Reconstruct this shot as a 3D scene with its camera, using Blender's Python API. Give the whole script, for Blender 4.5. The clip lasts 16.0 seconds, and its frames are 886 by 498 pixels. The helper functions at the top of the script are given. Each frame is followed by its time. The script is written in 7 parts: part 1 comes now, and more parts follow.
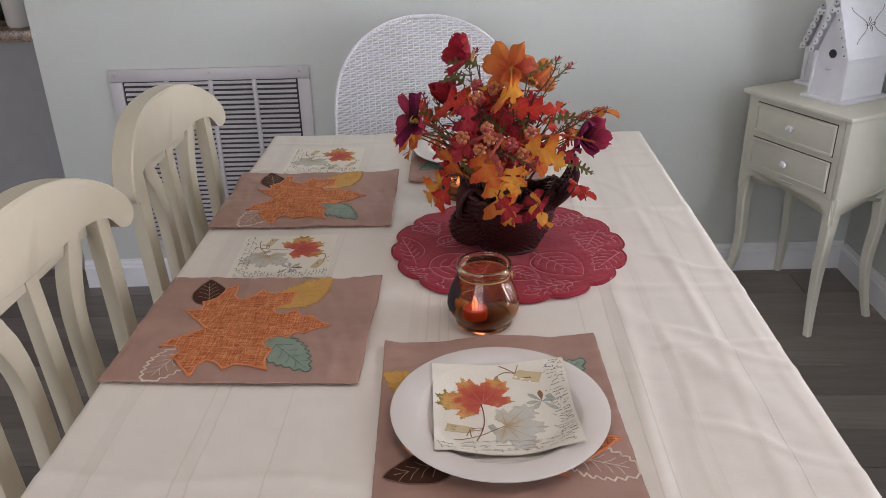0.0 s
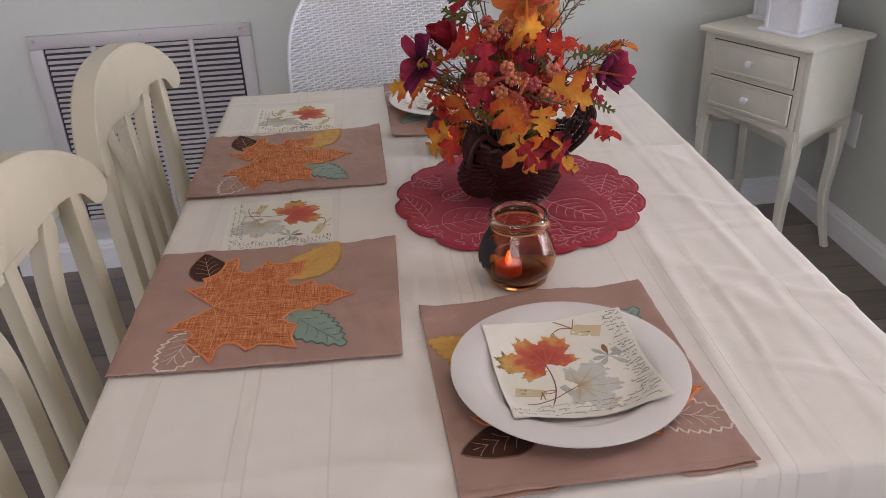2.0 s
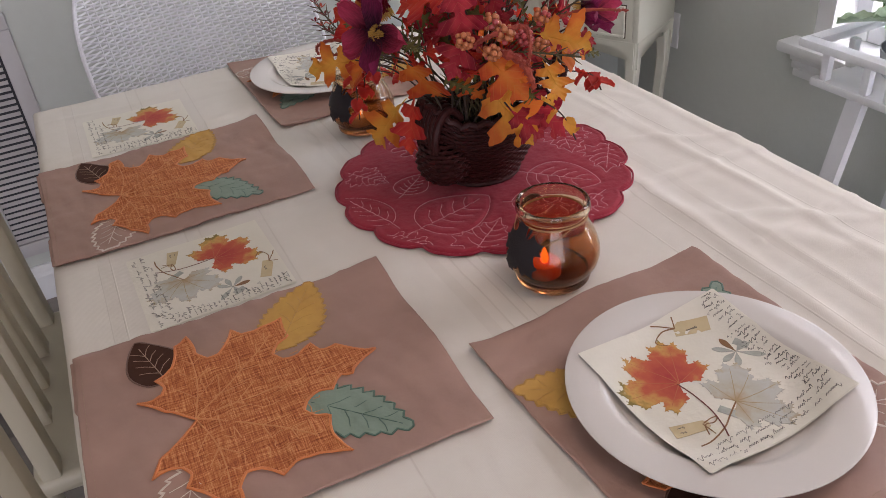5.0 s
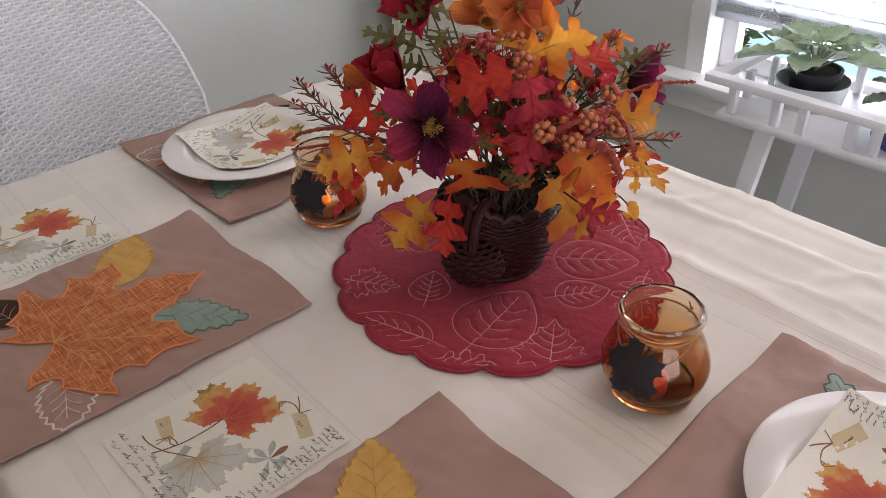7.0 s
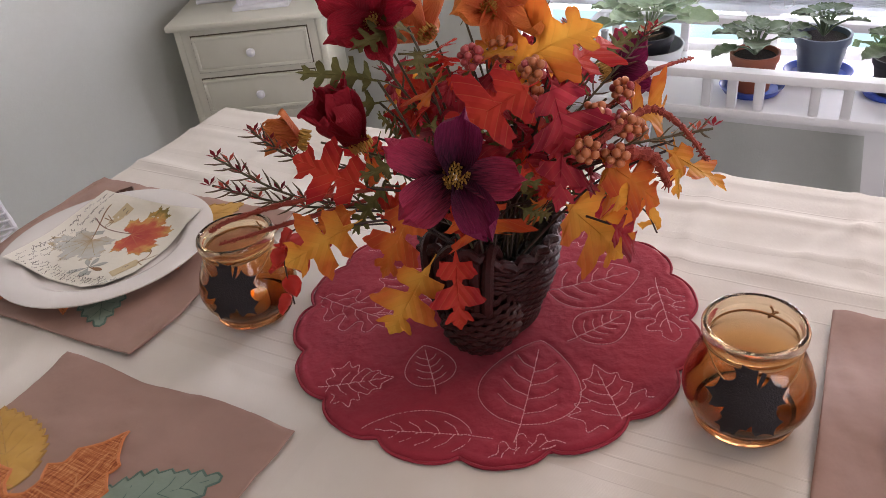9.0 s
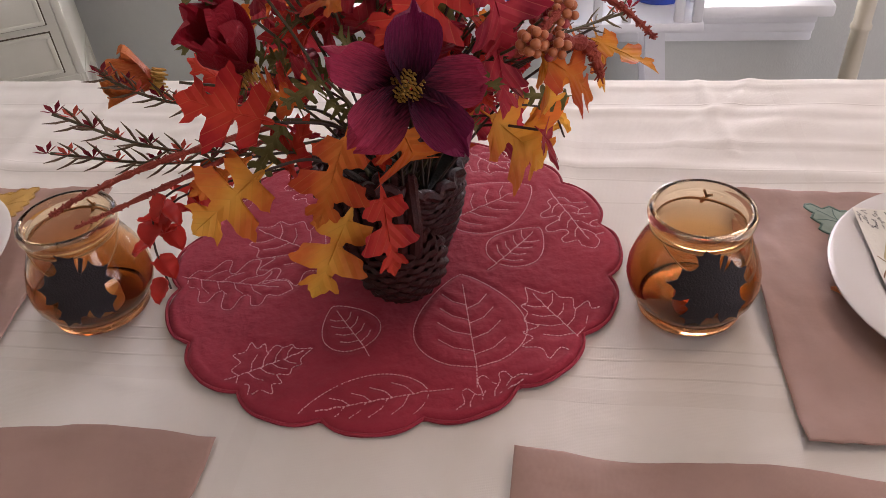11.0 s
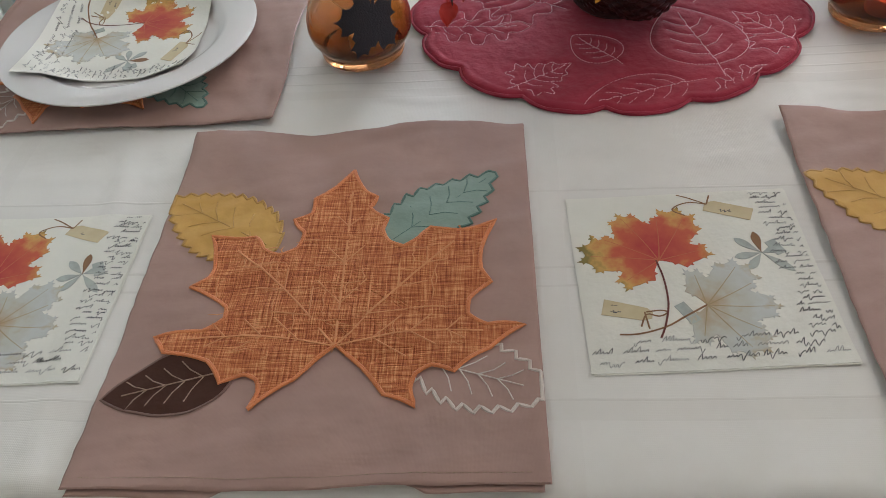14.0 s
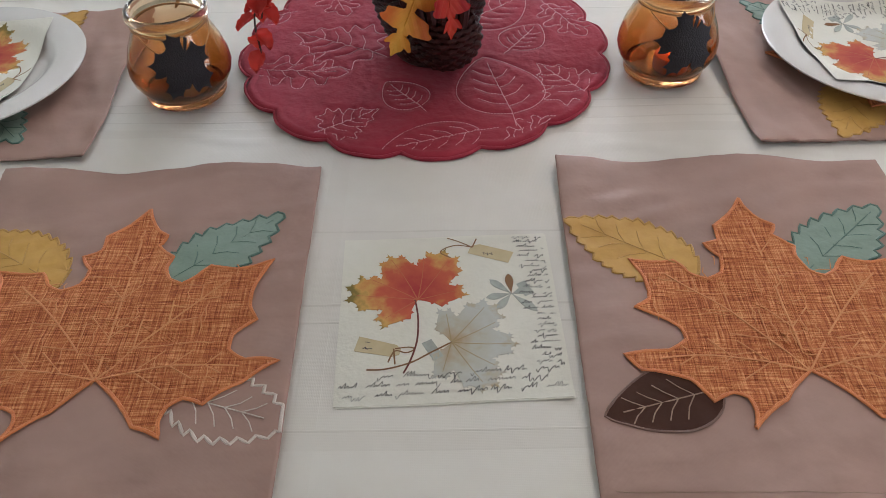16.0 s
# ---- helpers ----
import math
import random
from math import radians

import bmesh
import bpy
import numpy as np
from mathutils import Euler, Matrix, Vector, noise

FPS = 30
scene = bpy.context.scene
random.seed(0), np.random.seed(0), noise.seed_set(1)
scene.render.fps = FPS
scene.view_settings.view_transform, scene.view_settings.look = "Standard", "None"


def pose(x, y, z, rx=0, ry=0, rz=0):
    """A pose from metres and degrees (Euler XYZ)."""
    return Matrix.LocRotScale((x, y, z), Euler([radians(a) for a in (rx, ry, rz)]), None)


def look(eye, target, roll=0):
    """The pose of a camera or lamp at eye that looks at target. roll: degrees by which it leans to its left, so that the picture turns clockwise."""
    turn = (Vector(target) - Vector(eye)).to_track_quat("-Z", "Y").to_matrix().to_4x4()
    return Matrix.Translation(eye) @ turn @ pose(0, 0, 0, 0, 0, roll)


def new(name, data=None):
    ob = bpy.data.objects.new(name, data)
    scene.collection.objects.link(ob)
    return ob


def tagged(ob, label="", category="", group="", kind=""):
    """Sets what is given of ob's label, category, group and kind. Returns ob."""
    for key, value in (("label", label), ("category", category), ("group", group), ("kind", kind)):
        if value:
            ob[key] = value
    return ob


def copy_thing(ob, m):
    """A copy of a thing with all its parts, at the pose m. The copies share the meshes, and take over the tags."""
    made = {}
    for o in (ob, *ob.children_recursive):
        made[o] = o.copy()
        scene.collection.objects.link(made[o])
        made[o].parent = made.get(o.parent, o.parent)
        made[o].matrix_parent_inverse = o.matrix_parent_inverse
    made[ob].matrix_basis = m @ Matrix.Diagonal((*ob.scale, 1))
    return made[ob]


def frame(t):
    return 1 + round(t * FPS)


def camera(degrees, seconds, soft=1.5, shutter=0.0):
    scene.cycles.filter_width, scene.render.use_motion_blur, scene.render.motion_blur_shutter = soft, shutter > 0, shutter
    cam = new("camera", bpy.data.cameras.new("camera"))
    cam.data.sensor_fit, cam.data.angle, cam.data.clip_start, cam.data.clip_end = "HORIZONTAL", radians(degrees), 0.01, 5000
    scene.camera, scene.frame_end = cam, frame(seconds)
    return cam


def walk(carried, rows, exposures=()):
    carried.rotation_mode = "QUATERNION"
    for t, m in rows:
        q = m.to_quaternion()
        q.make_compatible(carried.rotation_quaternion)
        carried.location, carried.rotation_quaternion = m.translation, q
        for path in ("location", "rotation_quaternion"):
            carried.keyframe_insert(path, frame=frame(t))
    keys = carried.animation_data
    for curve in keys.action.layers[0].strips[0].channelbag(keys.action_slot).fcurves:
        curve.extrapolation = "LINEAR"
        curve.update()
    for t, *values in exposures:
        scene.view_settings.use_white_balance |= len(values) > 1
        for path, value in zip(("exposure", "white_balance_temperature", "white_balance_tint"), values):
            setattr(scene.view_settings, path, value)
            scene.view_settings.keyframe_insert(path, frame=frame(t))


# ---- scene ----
cam = camera(58.1, 16.0, 0.25)
METRES, EYE, TILT, LEAN, TURN = 2.0, 1.365, -26.4, 0.0, 0.0
PATH = [
    (0, (0.027, 0.03, 1.358), (-0.033, 1.833, 0.495), -1.2),
    (0.5, (0.016, 0.029, 1.351), (-0.041, 1.831, 0.486), -1.1),
    (1, (-0.004, 0.04, 1.341), (-0.045, 1.836, 0.463), -0.9),
    (1.5, (-0.053, 0.075, 1.323), (0.0, 1.851, 0.403), -0.6),
    (2, (-0.121, 0.111, 1.314), (0.018, 1.863, 0.36), -2.3),
    (2.5, (-0.186, 0.16, 1.296), (0.113, 1.869, 0.3), -2.8),
    (3, (-0.212, 0.216, 1.291), (0.185, 1.899, 0.285), -2.4),
    (3.5, (-0.231, 0.308, 1.274), (0.218, 1.962, 0.244), -2.9),
    (6, (-0.429, 0.504, 1.294), (0.436, 1.915, 0.173), -4.3),
    (6.5, (-0.461, 0.606, 1.298), (0.521, 1.95, 0.187), -2.6),
    (7, (-0.464, 0.72, 1.303), (0.618, 1.998, 0.209), -2.5),
    (7.5, (-0.468, 0.806, 1.296), (0.77, 1.935, 0.203), -2.0),
    (8, (-0.49, 0.876, 1.286), (0.841, 1.91, 0.209), -5.5),
    (10.5, (-0.405, 1.089, 1.222), (1.121, 1.594, 0.033), -4.5),
    (11, (-0.445, 1.128, 1.210), (1.100, 1.424, -0.026), -5.1),
    (11.5, (-0.51, 1.16, 1.197), (1.033, 1.35, -0.061), -4.6),
    (12, (-0.544, 1.185, 1.18), (0.952, 1.333, -0.138), -4.6),
    (12.5, (-0.569, 1.218, 1.165), (0.862, 1.359, -0.224), -4.4),
    (13, (-0.621, 1.272, 1.161), (0.722, 1.409, -0.314), -2.6),
    (13.5, (-0.665, 1.335, 1.185), (0.723, 1.481, -0.248), -2.8),
    (14, (-0.67, 1.383, 1.178), (0.736, 1.544, -0.234), -5.9),
    (14.5, (-0.671, 1.407, 1.182), (0.737, 1.563, -0.229), -6.1),
    (15, (-0.68, 1.377, 1.192), (0.726, 1.524, -0.223), -4.9),
    (15.5, (-0.688, 1.284, 1.213), (0.731, 1.41, -0.191), -4.0),
    (16, (-0.685, 1.25, 1.213), (0.756, 1.272, -0.173), -1.3),
]
EXPOSURES = [(0, -0.13, 6560, 26), (2, -0.18, 6640, 29), (6, -0.05, 6680, 29), (8, 0.02, 6820, 30), (11, 0.04, 6960, 35), (12, 0.0, 6880, 31), (12.5, 0.15, 6470, 23), (14, 0.2, 6100, 17), (16, 0.19, 6120, 18)]
walk(cam, [(t, look(eye, target, roll)) for t, eye, target, roll in PATH], EXPOSURES)

# ---- world and light ----
from mathutils import kdtree

world = bpy.data.worlds.new("world")
scene.world = world
world.use_nodes = True
wn = world.node_tree.nodes
sky = wn.new("ShaderNodeTexSky")
sky.sky_type, sky.sun_disc = "NISHITA", False
sky.sun_elevation, sky.sun_rotation = radians(52), radians(4)
world.node_tree.links.new(sky.outputs[0], wn["Background"].inputs[0])
wn["Background"].inputs[1].default_value = 0.15

Z = 0.762          # top of the cloth
WALL_Y, WALL_X = 2.637, 1.405
NORTH = pose(0, WALL_Y, 0, 0, 0, 2.6)     # the wall behind the table, slightly out of line with it
LEFT_X, BACK_Y, CEIL = -4.2, -2.6, 2.5


def area(name, m, sx, sy, watts, colour):
    data = bpy.data.lights.new(name, "AREA")
    data.shape, data.size, data.size_y, data.energy, data.color = "RECTANGLE", sx, sy, watts, colour
    ob = new(name, data)
    ob.matrix_world = m
    return ob


sun = new("sun", bpy.data.lights.new("sun", "SUN"))
sun.data.energy, sun.data.angle, sun.data.color = 5.0, radians(0.6), (1.0, 0.95, 0.88)
sun.matrix_world = look((0.5, 7, 9), (0, 0, 0))
# daylight in the opening of the window, and an added lamp behind the walk
area("window_daylight", look((1.54, 1.24, 1.27), (0.0, 1.26, 1.02)), 1.24, 1.45, 38, (0.91, 0.98, 1.0))
area("window_daylight_oblique", look((1.64, 0.98, 1.20), (0.80, 1.62, 1.0)), 0.62, 1.3, 50, (0.91, 0.98, 1.0))
# fill lamp at a made-up south opening, turned to brighten the east wall
area("south_fill_lamp", look((-1.3, BACK_Y + 0.25, 1.15), (1.4, 1.6, 0.8)), 2.4, 1.9, 55, (0.90, 0.97, 1.0))
# warm fill lamp, added to brighten the room from the unseen west side
area("west_fill_lamp", look((LEFT_X - 0.02, 0.2, 1.35), (0.0, 0.4, 0.9)), 2.9, 1.6, 8, (1.0, 0.70, 0.44))
# warm fill lamp added under the ceiling; no fixture is known here
area("ceiling_fill_lamp", look((0.3, 0.3, CEIL - 0.06), (0.3, 0.3, 0)), 0.6, 0.6, 6, (1.0, 0.80, 0.58))


# ---- materials ----
def mat(name, colour, rough=0.6, second=None, scale=20.0, bump=0.0, bump_scale=None, metal=0.0, spread=0.5, big=None, sheen=0.0, gloss=0.5):
    """A two-scale surface: base colour broken by fine and broad noise, with a fine relief."""
    m = bpy.data.materials.new(name)
    m.use_nodes = True
    nt = m.node_tree
    n, l = nt.nodes, nt.links
    p = n["Principled BSDF"]
    p.inputs["Roughness"].default_value, p.inputs["Metallic"].default_value = rough, metal
    p.inputs["Sheen Weight"].default_value, p.inputs["Specular IOR Level"].default_value = sheen, gloss
    co = n.new("ShaderNodeTexCoord")
    fine, broad = n.new("ShaderNodeTexNoise"), n.new("ShaderNodeTexNoise")
    fine.inputs["Scale"].default_value, fine.inputs["Detail"].default_value = scale, 6
    broad.inputs["Scale"].default_value = big or scale / 9
    l.new(co.outputs["Object"], fine.inputs["Vector"])
    l.new(co.outputs["Object"], broad.inputs["Vector"])
    add = n.new("ShaderNodeMath")
    add.operation = "MULTIPLY_ADD"
    add.inputs[1].default_value, add.inputs[2].default_value = 0.5, 0.0
    l.new(fine.outputs["Fac"], add.inputs[0])
    half = n.new("ShaderNodeMath")
    half.operation = "MULTIPLY_ADD"
    half.inputs[1].default_value = 0.5
    l.new(broad.outputs["Fac"], half.inputs[0])
    l.new(add.outputs[0], half.inputs[2])
    ramp = n.new("ShaderNodeValToRGB")
    ramp.color_ramp.elements[0].position, ramp.color_ramp.elements[1].position = 0.5 - spread / 2.6, 0.5 + spread / 2.6
    second = second or tuple(c * 0.88 for c in colour)
    ramp.color_ramp.elements[0].color, ramp.color_ramp.elements[1].color = (*second, 1), (*colour, 1)
    l.new(half.outputs[0], ramp.inputs[0])
    l.new(ramp.outputs[0], p.inputs["Base Color"])
    if bump:
        b, bt = n.new("ShaderNodeBump"), n.new("ShaderNodeTexNoise")
        bt.inputs["Scale"].default_value, bt.inputs["Detail"].default_value = bump_scale or scale * 3, 4
        b.inputs["Strength"].default_value, b.inputs["Distance"].default_value = bump, 0.002
        l.new(co.outputs["Object"], bt.inputs["Vector"])
        l.new(bt.outputs["Fac"], b.inputs["Height"])
        l.new(b.outputs[0], p.inputs["Normal"])
    return m


def weave(m, scale, strength, colour_mix=0.0, stretch=(1, 1, 1), dark=(0, 0, 0)):
    """Adds a thread relief (two crossed wave bands) to a material, with the threads' colour if asked."""
    n, l = m.node_tree.nodes, m.node_tree.links
    p = n["Principled BSDF"]
    co = n.new("ShaderNodeTexCoord")
    mp = n.new("ShaderNodeMapping")
    mp.inputs["Scale"].default_value = stretch
    l.new(co.outputs["Object"], mp.inputs[0])
    waves = []
    for axis in ("X", "Y"):
        w = n.new("ShaderNodeTexWave")
        w.bands_direction = axis
        w.inputs["Scale"].default_value, w.inputs["Distortion"].default_value = scale, 1.5
        w.inputs["Detail"].default_value, w.inputs["Detail Scale"].default_value = 2, 0.6
        l.new(mp.outputs[0], w.inputs[0])
        waves.append(w)
    mul = n.new("ShaderNodeMath")
    mul.operation = "MULTIPLY"
    l.new(waves[0].outputs["Fac"], mul.inputs[0])
    l.new(waves[1].outputs["Fac"], mul.inputs[1])
    b = n.new("ShaderNodeBump")
    b.inputs["Strength"].default_value, b.inputs["Distance"].default_value = strength, 0.001
    l.new(mul.outputs[0], b.inputs["Height"])
    if p.inputs["Normal"].links:
        l.new(p.inputs["Normal"].links[0].from_socket, b.inputs["Normal"])
    l.new(b.outputs[0], p.inputs["Normal"])
    if colour_mix:
        mix = n.new("ShaderNodeMix")
        mix.data_type = "RGBA"
        old = p.inputs["Base Color"].links[0].from_socket
        scale_fac = n.new("ShaderNodeMath")
        scale_fac.operation = "MULTIPLY_ADD"
        scale_fac.inputs[1].default_value, scale_fac.inputs[2].default_value = -colour_mix, colour_mix
        l.new(mul.outputs[0], scale_fac.inputs[0])
        l.new(scale_fac.outputs[0], mix.inputs["Factor"])
        l.new(old, mix.inputs["A"])
        mix.inputs["B"].default_value = (*dark, 1)
        l.new(mix.outputs["Result"], p.inputs["Base Color"])
    return m


def glass(name, colour, rough=0.02):
    m = bpy.data.materials.new(name)
    m.use_nodes = True
    p = m.node_tree.nodes["Principled BSDF"]
    p.inputs["Base Color"].default_value = (*colour, 1)
    p.inputs["Roughness"].default_value, p.inputs["Transmission Weight"].default_value, p.inputs["IOR"].default_value = rough, 1.0, 1.45
    return m


def glow(name, colour, strength):
    m = bpy.data.materials.new(name)
    m.use_nodes = True
    p = m.node_tree.nodes["Principled BSDF"]
    p.inputs["Base Color"].default_value = (*colour, 1)
    p.inputs["Emission Color"].default_value, p.inputs["Emission Strength"].default_value = (*colour, 1), strength
    return m


def thin(m, amount):
    """Lets light through a petal, leaf or paper."""
    m.node_tree.nodes["Principled BSDF"].inputs["Subsurface Weight"].default_value = 0.0
    n, l = m.node_tree.nodes, m.node_tree.links
    p, out = n["Principled BSDF"], n["Material Output"]
    tr, mix = n.new("ShaderNodeBsdfTranslucent"), n.new("ShaderNodeMixShader")
    if p.inputs["Base Color"].links:
        l.new(p.inputs["Base Color"].links[0].from_socket, tr.inputs[0])
    else:
        tr.inputs[0].default_value = p.inputs["Base Color"].default_value
    mix.inputs[0].default_value = amount
    l.new(p.outputs[0], mix.inputs[1])
    l.new(tr.outputs[0], mix.inputs[2])
    l.new(mix.outputs[0], out.inputs[0])
    return m


WALL = mat("wall_paint", (0.555, 0.580, 0.540), 0.7, (0.53, 0.555, 0.515), 60, 0.25, 180)
TRIM = mat("trim_paint", (0.78, 0.79, 0.79), 0.4, (0.74, 0.75, 0.75), 30, 0.05)
CEILING = mat("ceiling_paint", (0.75, 0.75, 0.74), 0.9, None, 40, 0.3, 120)
CREAM = mat("cream_paint", (0.54, 0.49, 0.375), 0.42, (0.50, 0.455, 0.345), 25, 0.06, 90)
CREAM_PALE = mat("pale_cream_paint", (0.66, 0.65, 0.55), 0.4, (0.61, 0.60, 0.50), 25, 0.06, 90)
WHITE = mat("white_paint", (0.75, 0.76, 0.77), 0.38, (0.70, 0.71, 0.73), 30, 0.05)
WICKER_W = mat("white_wicker_paint", (0.76, 0.76, 0.78), 0.5, (0.66, 0.66, 0.69), 60, 0.2)
VENT = mat("grille_enamel", (0.52, 0.50, 0.50), 0.4, (0.48, 0.46, 0.46), 20, 0.03)
VENT_IN = mat("duct_shade", (0.05, 0.05, 0.06), 0.8)
CLOTH = weave(mat("tablecloth_cotton", (0.65, 0.608, 0.543), 0.75, (0.61, 0.568, 0.503), 30, 0.45, 20, big=4, gloss=0.3), 260, 0.06)
MAT_CLOTH = weave(mat("mocha_cotton", (0.34, 0.205, 0.160), 0.6, (0.275, 0.165, 0.129), 25, 0.9, 22, big=6, gloss=0.35), 420, 0.06)
SATIN = mat("orange_satin_thread", (0.66, 0.21, 0.055), 0.5, (0.52, 0.14, 0.035), 900, 0.6, 1200)
YELLOW_TH = mat("mustard_thread", (0.46, 0.245, 0.045), 0.55, (0.36, 0.18, 0.03), 700, 0.5)
YELLOW_AP = mat("mustard_applique", (0.50, 0.28, 0.055), 0.7, (0.42, 0.22, 0.045), 120, 0.4, 60)
GREEN_AP = mat("sage_applique", (0.19, 0.255, 0.20), 0.6, (0.16, 0.22, 0.17), 60, 0.3)
GREEN_TH = mat("dark_green_thread", (0.07, 0.14, 0.105), 0.5, None, 600, 0.5)
BROWN_AP = mat("dark_brown_applique", (0.060, 0.023, 0.014), 0.8, (0.045, 0.017, 0.011), 70, 0.2, gloss=0.15)
TAN_TH = mat("tan_thread", (0.30, 0.19, 0.12), 0.5, None, 600, 0.5)
PALE_TH = mat("pale_thread", (0.62, 0.52, 0.44), 0.5, None, 600, 0.5)
RED_CLOTH = weave(mat("cranberry_cotton", (0.325, 0.030, 0.047), 0.85, (0.25, 0.020, 0.034), 70, 0.5, 160, big=12, sheen=0.10, gloss=0.12), 330, 0.10)
STITCH = mat("pink_stitching", (0.74, 0.40, 0.40), 0.6, (0.55, 0.24, 0.25), 60)
CHINA = mat("white_china", (0.585, 0.548, 0.508), 0.14, (0.565, 0.528, 0.488), 10)
PAPER = thin(mat("napkin_paper", (0.71, 0.675, 0.58), 0.85, (0.67, 0.635, 0.54), 80, 0.16, 260), 0.12)
INK = mat("black_ink", (0.06, 0.055, 0.055), 0.8)


def amber():
    """Glass tinted pale honey at the rim and deep amber towards the foot."""
    m = glass("amber_glass", (0.9, 0.6, 0.3))
    n, l = m.node_tree.nodes, m.node_tree.links
    co, sep, mr, ramp = n.new("ShaderNodeTexCoord"), n.new("ShaderNodeSeparateXYZ"), n.new("ShaderNodeMapRange"), n.new("ShaderNodeValToRGB")
    l.new(co.outputs["Object"], sep.inputs[0])
    mr.inputs["From Min"].default_value, mr.inputs["From Max"].default_value = 0.0, 0.11
    l.new(sep.outputs["Z"], mr.inputs[0])
    l.new(mr.outputs[0], ramp.inputs[0])
    e = ramp.color_ramp.elements
    e[0].color, e[1].color = (0.40, 0.135, 0.045, 1), (0.95, 0.85, 0.68, 1)
    x = e.new(0.45)
    x.color = (0.80, 0.46, 0.20, 1)
    l.new(ramp.outputs[0], n["Principled BSDF"].inputs["Base Color"])
    return m


def burlap():
    """Coarse slubby threads, each with its own shade, crossing at right angles."""
    m = mat("orange_burlap", (0.6, 0.2, 0.07), 0.85, None, 200, gloss=0.2)
    n, l = m.node_tree.nodes, m.node_tree.links
    p = n["Principled BSDF"]
    co = n.new("ShaderNodeTexCoord")
    sums = []
    for stretch in ((60, 1250, 1), (1150, 60, 1), (30, 520, 1), (480, 30, 1)):
        mp, nz = n.new("ShaderNodeMapping"), n.new("ShaderNodeTexNoise")
        mp.inputs["Scale"].default_value = stretch
        nz.inputs["Scale"].default_value, nz.inputs["Detail"].default_value = 1.0, 2
        l.new(co.outputs["Object"], mp.inputs[0])
        l.new(mp.outputs[0], nz.inputs["Vector"])
        sums.append(nz.outputs["Fac"])
    total = sums[0]
    for q in sums[1:]:
        a = n.new("ShaderNodeMath")
        a.operation = "ADD"
        l.new(total, a.inputs[0])
        l.new(q, a.inputs[1])
        total = a.outputs[0]
    mr, ramp = n.new("ShaderNodeMapRange"), n.new("ShaderNodeValToRGB")
    mr.inputs["From Min"].default_value, mr.inputs["From Max"].default_value = 1.58, 2.42
    l.new(total, mr.inputs[0])
    l.new(mr.outputs[0], ramp.inputs[0])
    e = ramp.color_ramp.elements
    e[0].color, e[1].color = (0.22, 0.050, 0.018, 1), (0.68, 0.31, 0.13, 1)
    x = e.new(0.5)
    x.color = (0.46, 0.140, 0.048, 1)
    l.new(ramp.outputs[0], p.inputs["Base Color"])
    b = n.new("ShaderNodeBump")
    b.inputs["Strength"].default_value, b.inputs["Distance"].default_value = 0.8, 0.0012
    l.new(mr.outputs[0], b.inputs["Height"])
    l.new(b.outputs[0], p.inputs["Normal"])
    return m


BURLAP = burlap()
SLUB = mat("slub_thread", (0.62, 0.27, 0.10), 0.8, (0.48, 0.17, 0.06), 300)
AMBER = amber()
TEALIGHT_O = mat("orange_tealight", (0.72, 0.10, 0.02), 0.4)
TEALIGHT_W = mat("cream_tealight", (0.75, 0.62, 0.42), 0.4)
FLAME = glow("lit_flame", (1.0, 0.20, 0.02), 1.4)
FLAME_Y = glow("lit_flame_yellow", (1.0, 0.42, 0.04), 0.8)
BLACK_LEAF = mat("black_felt", (0.018, 0.012, 0.014), 0.8, (0.012, 0.008, 0.010), 200, 0.4)
TWINE = mat("twine", (0.42, 0.22, 0.09), 0.8, (0.3, 0.15, 0.06), 300, 0.5)
WICKER_D = mat("dark_wicker", (0.052, 0.011, 0.010), 0.48, (0.020, 0.005, 0.005), 120, 0.4, gloss=0.2)
SOIL = mat("potting_soil", (0.03, 0.02, 0.015), 0.9, (0.015, 0.01, 0.008), 200, 0.8)
TERRA = mat("terracotta_plastic", (0.34, 0.10, 0.055), 0.5, (0.30, 0.085, 0.045), 20)
BLUE_PL = mat("blue_plastic", (0.02, 0.07, 0.42), 0.3)
GREY_POT = mat("blue_grey_plastic", (0.10, 0.14, 0.20), 0.4)
BLACK_POT = mat("black_plastic", (0.02, 0.022, 0.03), 0.4)
CLEAR_PL = mat("milky_plastic", (0.62, 0.66, 0.68), 0.25)
BLIND = thin(mat("blind_slat", (0.80, 0.84, 0.87), 0.45), 0.5)
PANE = glass("window_glass", (0.97, 1.0, 0.99), 0.0)
GRANITE = mat("speckled_granite", (0.45, 0.32, 0.22), 0.25, (0.06, 0.04, 0.035), 150, spread=0.35)
METAL = mat("brushed_metal", (0.5, 0.5, 0.5), 0.3, metal=1.0)
WOOD = mat("table_wood", (0.35, 0.2, 0.1), 0.5, (0.27, 0.15, 0.07), 12, 0.1)


